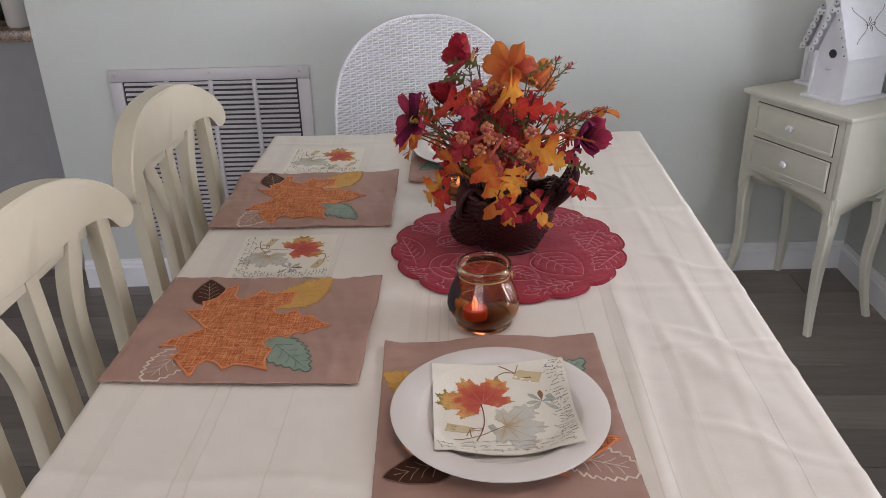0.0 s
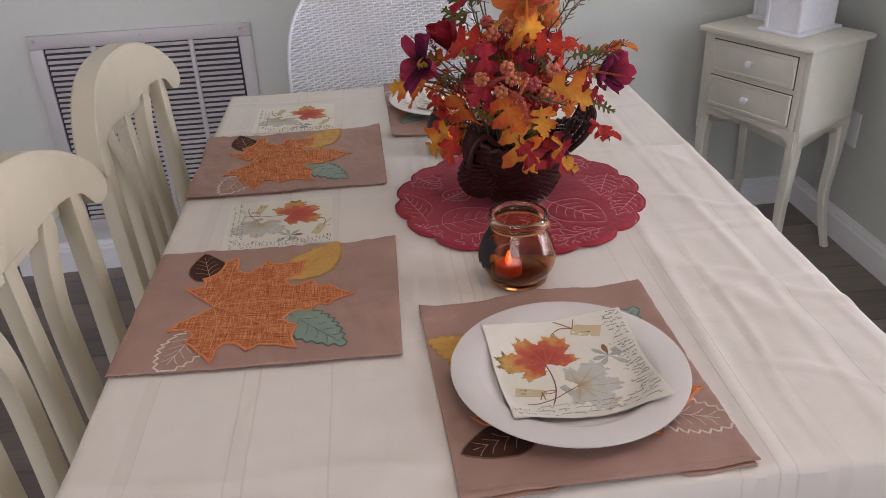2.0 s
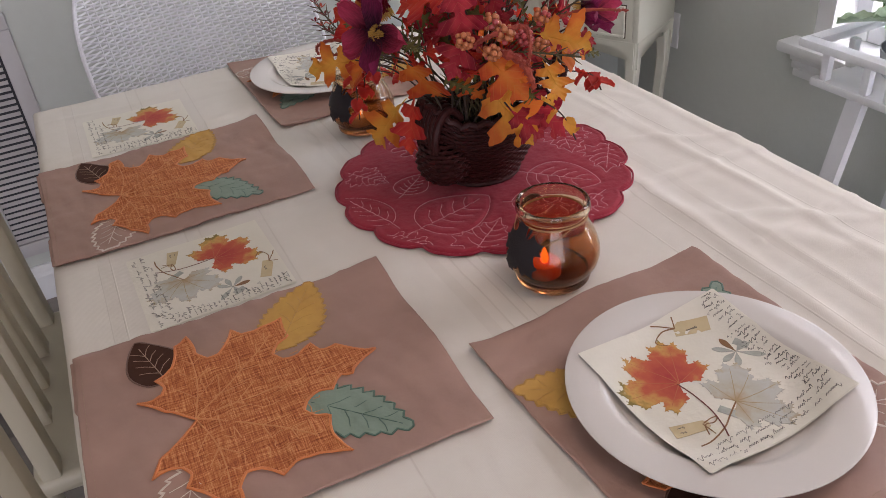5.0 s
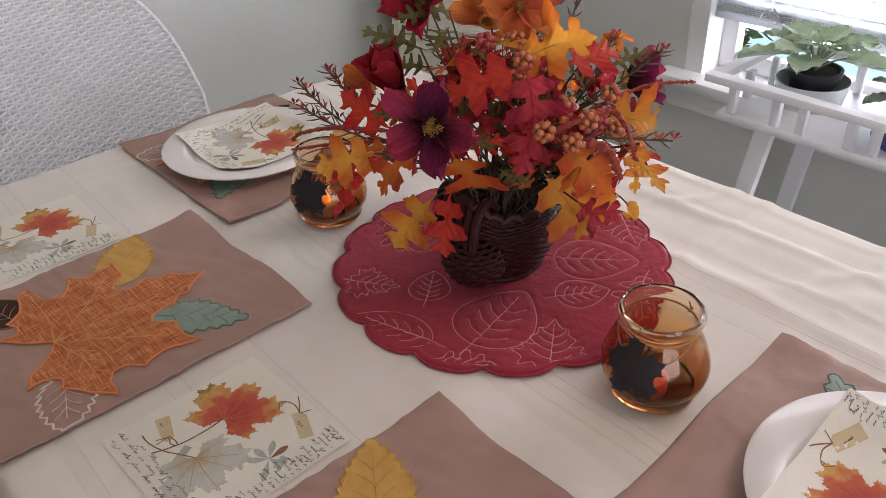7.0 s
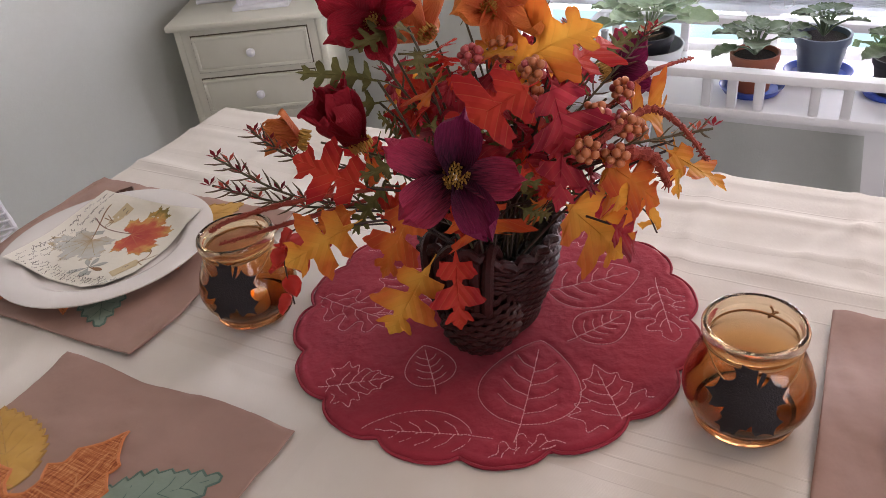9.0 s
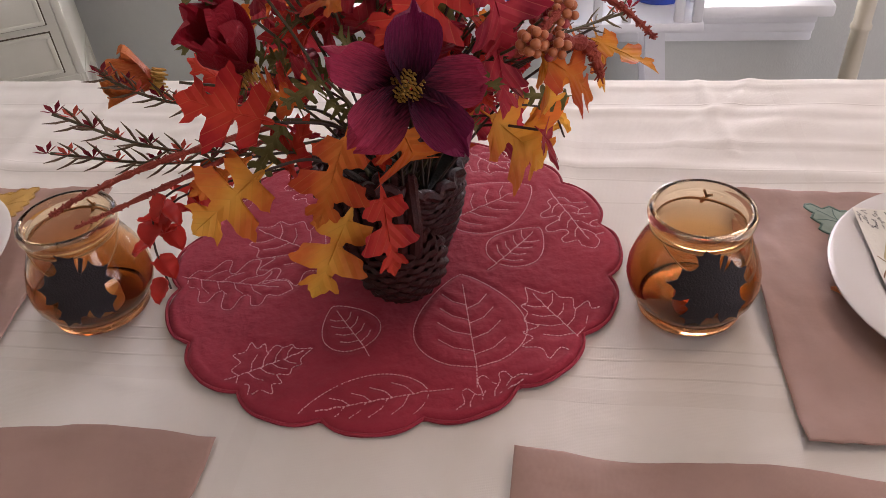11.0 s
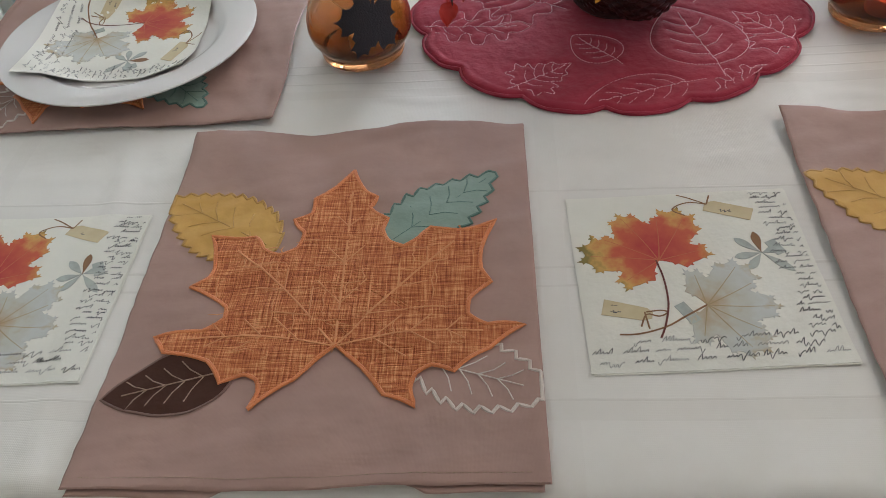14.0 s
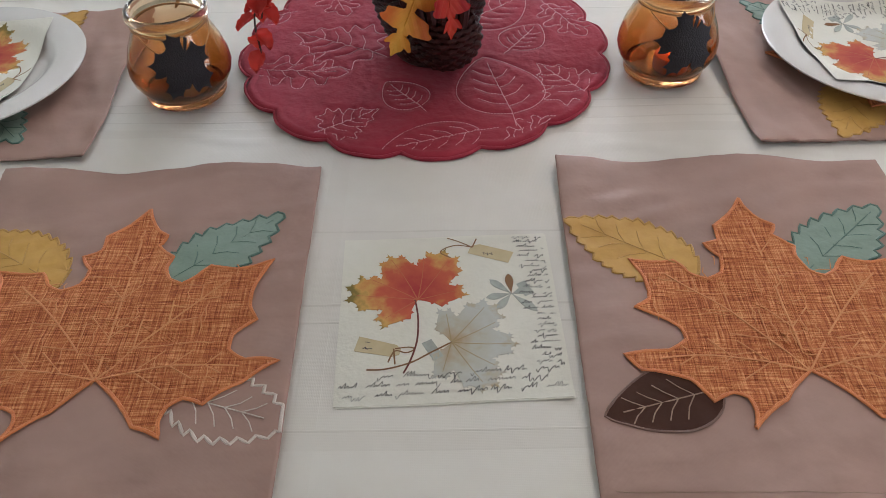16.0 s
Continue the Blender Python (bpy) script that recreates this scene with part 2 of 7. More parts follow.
def striped(m):
    """Woven satin bands and thin drawn threads, along and across the cloth."""
    n, l = m.node_tree.nodes, m.node_tree.links
    p = n["Principled BSDF"]
    co, sep = n.new("ShaderNodeTexCoord"), n.new("ShaderNodeSeparateXYZ")
    l.new(co.outputs["Object"], sep.inputs[0])
    total = None
    for axis, gap, width, off in (("X", 0.131, 0.0007, 0.013), ("X", 0.097, 0.0005, 0.0), ("X", 0.131, 0.0006, 0.031), ("X", 0.173, 0.0065, 0.05), ("Y", 0.23, 0.0080, 0.03)):
        a, b, c = n.new("ShaderNodeMath"), n.new("ShaderNodeMath"), n.new("ShaderNodeMapRange")
        a.operation, b.operation = "ADD", "PINGPONG"
        a.inputs[1].default_value, b.inputs[1].default_value = off, gap
        l.new(sep.outputs[axis], a.inputs[0])
        l.new(a.outputs[0], b.inputs[0])
        c.inputs["From Min"].default_value, c.inputs["From Max"].default_value = width, width + 0.0008
        c.inputs["To Min"].default_value, c.inputs["To Max"].default_value = (1.0 if width < 0.002 else 0.5 if axis == "X" else 0.25), 0.0
        l.new(b.outputs[0], c.inputs[0])
        if total is None:
            total = c.outputs[0]
        else:
            mx = n.new("ShaderNodeMath")
            mx.operation = "MAXIMUM"
            l.new(total, mx.inputs[0])
            l.new(c.outputs[0], mx.inputs[1])
            total = mx.outputs[0]
    mix, rr = n.new("ShaderNodeMix"), n.new("ShaderNodeMapRange")
    mix.data_type, mix.blend_type = "RGBA", "MULTIPLY"
    l.new(total, mix.inputs["Factor"])
    l.new(p.inputs["Base Color"].links[0].from_socket, mix.inputs["A"])
    mix.inputs["B"].default_value = (0.91, 0.895, 0.88, 1)
    l.new(mix.outputs["Result"], p.inputs["Base Color"])
    rr.inputs["To Min"].default_value, rr.inputs["To Max"].default_value = 0.78, 0.50
    l.new(total, rr.inputs[0])
    l.new(rr.outputs[0], p.inputs["Roughness"])
    bp = n.new("ShaderNodeBump")
    bp.inputs["Strength"].default_value, bp.inputs["Distance"].default_value = 0.35, 0.0005
    l.new(total, bp.inputs["Height"])
    l.new(p.inputs["Normal"].links[0].from_socket, bp.inputs["Normal"])
    l.new(bp.outputs[0], p.inputs["Normal"])
    return m


striped(CLOTH)


def floor_mat():
    m = mat("grey_oak_plank", (0.235, 0.205, 0.18), 0.42, (0.15, 0.128, 0.11), 9, 0.15, 60, big=2.5, spread=0.6)
    n, l = m.node_tree.nodes, m.node_tree.links
    p = n["Principled BSDF"]
    for tex in [x for x in n if x.type == "TEX_NOISE"]:
        mp = n.new("ShaderNodeMapping")
        mp.inputs["Scale"].default_value = (0.7, 9.0, 1)
        src = tex.inputs["Vector"].links[0].from_socket
        l.new(src, mp.inputs[0])
        l.new(mp.outputs[0], tex.inputs["Vector"])
    info, hsv, r = n.new("ShaderNodeObjectInfo"), n.new("ShaderNodeHueSaturation"), n.new("ShaderNodeMapRange")
    r.inputs["To Min"].default_value, r.inputs["To Max"].default_value = 0.72, 1.25
    l.new(info.outputs["Random"], r.inputs[0])
    l.new(r.outputs[0], hsv.inputs["Value"])
    l.new(p.inputs["Base Color"].links[0].from_socket, hsv.inputs["Color"])
    l.new(hsv.outputs[0], p.inputs["Base Color"])
    return m


FLOOR = floor_mat()


# ---- builders ----
def part(name, bm, material, parent, label="", smooth=True, m=None):
    """One mesh object under a thing or a part."""
    me = bpy.data.meshes.new(name)
    bm.normal_update()
    bm.to_mesh(me)
    bm.free()
    me.materials.append(material)
    if smooth:
        me.polygons.foreach_set("use_smooth", [True] * len(me.polygons))
        me.set_sharp_from_angle(angle=radians(38))
    ob = new(name, me)
    if parent is not None:
        ob.parent = parent
    if m is not None:
        ob.matrix_basis = m
    if label:
        ob["label"] = label
    return ob


def thing(name, m, label, category, group="", kind=""):
    ob = new(name)
    ob.empty_display_size = 0.05
    ob.matrix_basis = m
    return tagged(ob, label, category, group, kind)


def solid(name, bm, material, label, category, group="", kind="", m=None, smooth=True):
    return tagged(part(name, bm, material, None, "", smooth, m), label, category, group, kind)


def box(bm, x0, x1, y0, y1, z0, z1, bevel=0.0, m=None, seg=2):
    r = bmesh.ops.create_cube(bm, size=1)
    vs = r["verts"]
    for v in vs:
        v.co = Vector(((x0 + x1) / 2 + v.co.x * (x1 - x0), (y0 + y1) / 2 + v.co.y * (y1 - y0), (z0 + z1) / 2 + v.co.z * (z1 - z0)))
    if bevel:
        edges = list({e for v in vs for e in v.link_edges})
        r = bmesh.ops.bevel(bm, geom=edges, offset=bevel, segments=seg, profile=0.5, affect="EDGES")
        vs = list({v for f in r["faces"] for v in f.verts} | {v for v in vs if v.is_valid})
    if m is not None:
        bmesh.ops.transform(bm, matrix=m, verts=vs)
    return vs


def boxed(*a, **k):
    bm = bmesh.new()
    box(bm, *a, **k)
    return bm


def lathe(bm, profile, n=40, m=None, closed=False):
    """Turns a profile of (radius, height) round z."""
    rings = []
    for r, z in profile:
        rings.append([bm.verts.new((r * math.cos(2 * math.pi * k / n), r * math.sin(2 * math.pi * k / n), z)) for k in range(n)])
    pairs = list(zip(rings, rings[1:])) + ([(rings[-1], rings[0])] if closed else [])
    for a, b in pairs:
        for k in range(n):
            bm.faces.new((a[k], a[(k + 1) % n], b[(k + 1) % n], b[k]))
    if not closed:
        if profile[0][0] > 1e-5:
            bm.faces.new(rings[0][::-1])
        if profile[-1][0] > 1e-5:
            bm.faces.new(rings[-1])
    vs = [v for r in rings for v in r]
    if m is not None:
        bmesh.ops.transform(bm, matrix=m, verts=vs)
    bmesh.ops.remove_doubles(bm, verts=vs, dist=1e-6)
    return bm


def spline(pts, n):
    """Points along a smooth curve through pts."""
    pts = [Vector(p) for p in pts]
    out = []
    for i in range(len(pts) - 1):
        p0, p1, p2, p3 = pts[max(i - 1, 0)], pts[i], pts[i + 1], pts[min(i + 2, len(pts) - 1)]
        for k in range(n):
            t = k / n
            out.append(0.5 * (2 * p1 + (p2 - p0) * t + (2 * p0 - 5 * p1 + 4 * p2 - p3) * t * t + (3 * p1 - 3 * p2 + p3 - p0) * t ** 3))
    return out + [pts[-1]]


def tube(bm, pts, radius, n=6, flat=1.0, up=None):
    """A tube along pts; radius one number or one a point; flat squeezes it along its second axis."""
    pts = [Vector(p) for p in pts]
    rings, side = [], None
    for i, p in enumerate(pts):
        d = (pts[min(i + 1, len(pts) - 1)] - pts[max(i - 1, 0)])
        d = d.normalized() if d.length > 1e-9 else Vector((0, 0, 1))
        if up is not None:
            side = d.cross(Vector(up)).normalized()
        elif side is None:
            side = d.orthogonal().normalized()
        else:
            side = (side - d * side.dot(d)).normalized()
        other = d.cross(side)
        r = radius[i] if isinstance(radius, (list, tuple)) else radius
        rings.append([bm.verts.new(p + side * math.cos(2 * math.pi * k / n) * r + other * math.sin(2 * math.pi * k / n) * r * flat) for k in range(n)])
    for a, b in zip(rings, rings[1:]):
        for k in range(n):
            bm.faces.new((a[k], a[(k + 1) % n], b[(k + 1) % n], b[k]))
    bm.faces.new(rings[0][::-1])
    bm.faces.new(rings[-1])
    return bm


def slab(bm, outline, z0, z1, rim=0.0):
    """A flat piece of the given outline with thickness; rim rounds its upper edge in."""
    n = len(outline)
    cx, cy = sum(p[0] for p in outline) / n, sum(p[1] for p in outline) / n
    low = [bm.verts.new((x, y, z0)) for x, y in outline]
    high = [bm.verts.new((x, y, z1)) for x, y in outline]
    for k in range(n):
        bm.faces.new((low[k], low[(k + 1) % n], high[(k + 1) % n], high[k]))
    faces = [bm.faces.new(high), bm.faces.new(low[::-1])]
    for f in faces:
        f.normal_update()
    bmesh.ops.triangulate(bm, faces=faces, ngon_method="EAR_CLIP")
    return bm

# ---- the room ----
def wall(name, x0, x1, y0, y1, z0, z1, label, m=None):
    return solid(name, boxed(x0, x1, y0, y1, z0, z1), WALL, label, "wall", kind="structure", m=m, smooth=False)


WIN_Y0, WIN_Y1, WIN_Z0, WIN_Z1 = 0.61, 1.872, 0.490, 2.05
END_X = -1.352
wall("wall_north", END_X, WALL_X + 0.08, 0, 0.12, 0, CEIL, "pale warm grey painted plaster wall behind the table", NORTH)
for nm, y0, y1, z0, z1 in (("wall_east_a", WIN_Y1, WALL_Y + 0.2, 0, CEIL), ("wall_east_b", BACK_Y, WIN_Y0, 0, CEIL), ("wall_east_c", WIN_Y0, WIN_Y1, 0, WIN_Z0), ("wall_east_d", WIN_Y0, WIN_Y1, WIN_Z1, CEIL)):
    wall(nm, WALL_X, WALL_X + 0.14, y0, y1, z0, z1, "pale warm grey painted plaster wall with the window")
# unseen wall; its opening is made up for the west lamp
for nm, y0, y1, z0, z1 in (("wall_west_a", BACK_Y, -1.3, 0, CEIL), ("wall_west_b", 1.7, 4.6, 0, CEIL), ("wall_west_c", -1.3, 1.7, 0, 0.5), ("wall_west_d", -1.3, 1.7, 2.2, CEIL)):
    wall(nm, LEFT_X - 0.12, LEFT_X, y0, y1, z0, z1, "plain pale grey painted wall with an opening added for the west fill lamp")
wall("wall_kitchen", LEFT_X, WALL_X + 0.14, 4.6, 4.72, 0, CEIL, "plain pale grey painted kitchen wall")
# unseen south wall; the gap between its pieces is made up for the lamp
wall("wall_south_a", LEFT_X, -2.7, BACK_Y - 0.12, BACK_Y, 0, CEIL, "plain pale grey painted wall")
wall("wall_south_b", 0.9, WALL_X + 0.14, BACK_Y - 0.12, BACK_Y, 0, CEIL, "plain pale grey painted wall")
wall("wall_south_c", -2.7, 0.9, BACK_Y - 0.12, BACK_Y, 2.2, CEIL, "plain pale grey painted wall over the opening added for the south fill lamp")
solid("ceiling", boxed(LEFT_X - 0.12, WALL_X + 0.14, BACK_Y - 0.12, 4.72, CEIL, CEIL + 0.1), CEILING, "plain white textured ceiling", "ceiling", kind="structure", smooth=False)


def moulding(name, pts, height, depth, inward, label, m=None):
    """A baseboard with a stepped top along two points; inward: the unit way into the room."""
    bm = bmesh.new()
    prof = [(0, 0), (depth, 0), (depth, height * 0.72), (depth * 0.72, height * 0.80), (depth * 0.72, height * 0.86), (depth * 0.35, height * 0.95), (depth * 0.3, height), (0, height)]
    rings = [[bm.verts.new((p[0] + inward[0] * d, p[1] + inward[1] * d, z)) for d, z in prof] for p in pts]
    for k in range(len(prof)):
        bm.faces.new((rings[0][k], rings[0][(k + 1) % len(prof)], rings[1][(k + 1) % len(prof)], rings[1][k]))
    bm.faces.new(rings[0])
    bm.faces.new(rings[1][::-1])
    bmesh.ops.recalc_face_normals(bm, faces=bm.faces)
    return solid(name, bm, TRIM, label, "baseboard", kind="structure", m=m, smooth=False)


moulding("baseboard_north", ((END_X, 0), (WALL_X - 0.003, 0)), 0.105, 0.016, (0, -1), "white painted moulded baseboard", NORTH)
moulding("baseboard_east", ((WALL_X, BACK_Y), (WALL_X, WALL_Y + 0.045)), 0.105, 0.016, (-1, 0), "white painted moulded baseboard")

# kitchen counter past the end of the wall
counter = thing("kitchen_counter", pose(-1.95, 3.0, 0), "grey kitchen counter with a speckled granite top", "counter")
part("body", boxed(-0.55, 0.54, -0.29, 0.3, 0, 0.86), mat("cabinet_grey", (0.30, 0.30, 0.30), 0.6), counter)
part("worktop", boxed(-0.58, 0.555, -0.32, 0.33, 0.86, 0.90, 0.006), GRANITE, counter, "brown speckled granite worktop")
# added block: the kitchen's dark interior is put into its black colour
dark_block = solid("kitchen_dark_block", boxed(-1.66, -1.44, 2.86, 3.1, 0.90, 1.28, 0.03), mat("kitchen_dark", (0.012, 0.012, 0.014), 0.25), "black block on the granite counter, added for the dark kitchen interior", "coffee maker")
mug = thing("mug", pose(-1.475, 2.745, 0.901), "white mug with a floral print on the counter", "mug")
bm = bmesh.new()
lathe(bm, [(0.0, 0.0), (0.032, 0.0), (0.038, 0.01), (0.041, 0.095), (0.038, 0.095), (0.035, 0.012), (0.0, 0.008)], 28)
part("cup", bm, CHINA, mug)
part("handle", tube(bmesh.new(), spline([(0.038, 0, 0.08), (0.062, 0, 0.078), (0.068, 0, 0.05), (0.058, 0, 0.025), (0.037, 0, 0.02)], 5), 0.006), CHINA, mug)

# return air grille
vent = thing("wall_vent", NORTH @ pose(-0.808, 0, 0.465), "grey-white metal return air grille with four columns of louvres", "vent")
VW, VH, FL = 0.325, 0.322, 0.040
# thin sheet on the wall; its near-black colour paints the shade behind the louvres
part("duct_shade_sheet", boxed(-VW + 0.03, VW - 0.03, -0.004, -0.001, -VH + 0.03, VH - 0.03), VENT_IN, vent)
for a in ((-VW, VW, VH - FL, VH), (-VW, VW, -VH, -VH + FL), (-VW, -VW + FL, -VH + FL, VH - FL), (VW - FL, VW, -VH + FL, VH - FL)):
    part("flange", boxed(a[0], a[1], -0.012, 0, a[2], a[3], 0.003), VENT, vent)
cols = [-VW + FL + k * (2 * VW - 2 * FL) / 4 for k in range(5)]
for x in cols[1:4]:
    part("mullion", boxed(x - 0.007, x + 0.007, -0.013, -0.002, -VH + FL, VH - FL, 0.002), VENT, vent)
slat = None
NS = 34
for c in range(4):
    for k in range(NS):
        zz = VH - FL - (k + 0.5) * (2 * VH - 2 * FL) / NS
        xm = (cols[c] + cols[c + 1]) / 2
        if slat is None:
            w = (cols[1] - cols[0]) / 2 - 0.006
            bm = boxed(-w, w, -0.0053, 0.0053, -0.0008, 0.0008)
            slat = part("louvre", bm, VENT, vent, smooth=False)
            slat.matrix_basis = pose(xm, -0.0085, zz, 40)
        else:
            o = new("louvre", slat.data)
            o.parent, o.matrix_basis = vent, pose(xm, -0.0085, zz, 40)
for x in (-VW + 0.02, 0, VW - 0.03):
    for z in (VH - 0.015, -VH + 0.015):
        bm = bmesh.new()
        lathe(bm, [(0, 0), (0.005, 0), (0.004, 0.002), (0, 0.003)], 12)
        part("screw", bm, METAL, vent, m=pose(x, -0.012, z, 90))

# switch plate low on the window wall
solid("outlet_plate", boxed(WALL_X - 0.006, WALL_X, 2.385, 2.455, 0.325, 0.440, 0.003), TRIM, "white plastic outlet plate on the wall", "outlet plate")

# ---- window ----
win = thing("window_1", pose(WALL_X, 0, 0), "white framed window with raised blinds and deep sill", "window", kind="structure")
Y0, Y1, Z0, Z1 = WIN_Y0, WIN_Y1, WIN_Z0, WIN_Z1
part("window_sill", boxed(-0.065, 0.10, Y0 - 0.06, Y1 + 0.06, Z0 - 0.026, Z0 + 0.004, 0.008), TRIM, win)
bm = bmesh.new()
for d, za, zb in ((0.035, Z0 - 0.055, Z0 - 0.031), (0.026, Z0 - 0.08, Z0 - 0.0555), (0.016, Z0 - 0.105, Z0 - 0.0805)):
    box(bm, -d, -0.001, Y0 - 0.035, Y1 + 0.035, za + 0.004, zb + 0.004, 0.006)
part("apron", bm, TRIM, win)
for a in ((Y0, Y0 + 0.05, Z0, Z1), (Y1 - 0.05, Y1, Z0, Z1)):
    part("jamb", boxed(0.004, 0.136, a[0] - 0.002, a[1] - 0.035 if a[0] == Y0 else a[1] + 0.002, a[2], a[3]), TRIM, win, smooth=False)
for a in ((Y0 + 0.015, Y0 + 0.075), (Y1 - 0.095, Y1 - 0.035), ((Y0 + Y1) / 2 - 0.04, (Y0 + Y1) / 2 + 0.04)):
    part("stile", boxed(0.085, 0.125, a[0], a[1], Z0 + 0.006, Z1, 0.004), WHITE, win)
for a in ((Z0 + 0.006, Z0 + 0.055), (1.22, 1.27), (Z1 - 0.06, Z1)):
    part("rail", boxed(0.088, 0.122, Y0 + 0.076, Y1 - 0.096, a[0], a[1], 0.004), WHITE, win)
p = part("pane", boxed(0.102, 0.106, Y0 + 0.07, Y1 - 0.09, Z0 + 0.05, Z1 - 0.05), PANE, win, smooth=False)
p.visible_shadow = False
blind = thing("window_blind", pose(WALL_X + 0.055, (Y0 + Y1) / 2, 0), "white slatted blind lowered nearly to the sill", "blind")
SL = None
for k in range(31):
    z = 0.70 + k * 0.042
    if SL is None:
        SL = part("slat", boxed(-0.024, 0.024, -(Y1 - Y0) / 2 + 0.045, (Y1 - Y0) / 2 - 0.045, -0.0012, 0.0012), BLIND, blind, smooth=False)
        SL.matrix_basis = pose(0, 0, z, 0, 28, 0)
    else:
        o = new("slat", SL.data)
        o.parent, o.matrix_basis = blind, pose(0, 0, z, 0, 28, 0)
for k in range(5):
    o = new("slat", SL.data)
    o.parent, o.matrix_basis = blind, pose(0, 0, 0.682 - k * 0.0045, 0, 4, 0)
part("bottom_rail", boxed(-0.024, 0.024, -(Y1 - Y0) / 2 + 0.045, (Y1 - Y0) / 2 - 0.045, 0.642, 0.660, 0.004), BLIND, blind)
for y in (-0.5, -0.05, 0.42):
    part("cord", tube(bmesh.new(), [(-0.03, y, 2.0), (-0.03, y, 0.66)], 0.0013, 5), WHITE, blind)
    part("cord_loop", tube(bmesh.new(), spline([(-0.03, y, 0.70), (-0.035, y + 0.02, 0.685), (-0.032, y + 0.03, 0.66), (-0.03, y, 0.655), (-0.034, y - 0.02, 0.67), (-0.03, y, 0.70)], 5), 0.0016, 5), WHITE, blind)

# outside
GRASS = mat("lawn", (0.10, 0.16, 0.05), 0.9, (0.05, 0.09, 0.03), 8, 0.5)
solid("ground", boxed(-900, 900, -900, 900, -0.35, -0.3), GRASS, "green lawn round the house", "ground", kind="structure", smooth=False)
solid("patio", boxed(WALL_X + 0.14, 3.39, -4, 6, -0.299, -0.27), mat("pale_paving", (0.78, 0.80, 0.79), 0.8, (0.70, 0.72, 0.71), 6, 0.2), "pale concrete patio outside the window", "patio", kind="structure", smooth=False)
solid("water", boxed(3.4, 7.5, -2, 5, -0.299, -0.28), mat("pool_water", (0.40, 0.72, 0.74), 0.15, (0.50, 0.80, 0.80), 4), "pale turquoise pool water outside", "water", kind="structure", smooth=False)
random.seed(3)
LEAFG = thin(mat("shrub_leaf", (0.09, 0.17, 0.06), 0.6, (0.05, 0.10, 0.035), 9, spread=0.8), 0.25)
for cx, cy, h, r in ((3.0, 2.9, 0.75, 0.45), (2.9, 0.7, 0.5, 0.4), (8.2, 1.5, 2.4, 1.2), (8.4, 3.9, 2.6, 1.3), (8.0, -1.0, 2.2, 1.2)):
    sh = thing("shrub", pose(cx, cy, -0.3), "leafy green garden shrub outside the window", "shrub", "garden shrubs")
    bm = bmesh.new()
    for k in range(5):
        a = k * 2 * math.pi / 5
        tube(bm, spline([(0, 0, 0), (0.15 * r * math.cos(a), 0.15 * r * math.sin(a), h * 0.4), (0.5 * r * math.cos(a), 0.5 * r * math.sin(a), h * 0.8)], 4), [0.02 * (1 - i / 10) for i in range(9)], 5)
    part("stem", bm, WOOD, sh)
    vs, fs = [], []
    for k in range(900):
        d = Vector((random.gauss(0, 1), random.gauss(0, 1), random.gauss(0, 1))).normalized() * random.uniform(0.55, 1.05)
        c = Vector((d.x * r, d.y * r, h * 0.62 + d.z * h * 0.42)) * (1 + 0.12 * math.sin(k))
        a, b = Vector((random.gauss(0, 1), random.gauss(0, 1), random.gauss(0, 0.5))).normalized(), Vector((random.gauss(0, 1), random.gauss(0, 1), random.gauss(0, 1))).normalized()
        s = 0.035 * (1 + h / 3)
        i = len(vs)
        vs += [c, c + (a + b * 0.5) * s, c + a * 2.1 * s, c + (a - b * 0.5) * s]
        fs.append((i, i + 1, i + 2, i + 3))
    me = bpy.data.meshes.new("crown")
    me.from_pydata([tuple(v) for v in vs], [], fs)
    me.materials.append(LEAFG)
    o = new("crown", me)
    o.parent = sh

# ---- dining table and cloth ----
TX0, TX1, TY0, TY1 = -0.455, 0.459, 0.635, 1.945
TCX, TCY, HW, HL = (TX0 + TX1) / 2, (TY0 + TY1) / 2, (TX1 - TX0) / 2, (TY1 - TY0) / 2
table = thing("dining_table", pose(TCX, TCY, 0), "rectangular wooden dining table under a cloth", "table")
part("tabletop", boxed(-HW + 0.006, HW - 0.006, -HL + 0.006, HL - 0.006, 0.722, 0.757, 0.008), WOOD, table)
part("apron", boxed(-HW + 0.07, HW - 0.07, -HL + 0.07, HL - 0.07, 0.63, 0.7215), WOOD, table)
for sx in (-1, 1):
    for sy in (-1, 1):
        bm = bmesh.new()
        lathe(bm, [(0.0, 0.0), (0.022, 0.0), (0.030, 0.25), (0.024, 0.42), (0.036, 0.46), (0.036, 0.6295), (0.0, 0.6295)], 20)
        part("leg", bm, CREAM, table, m=pose(sx * (HW - 0.1), sy * (HL - 0.1), 0))


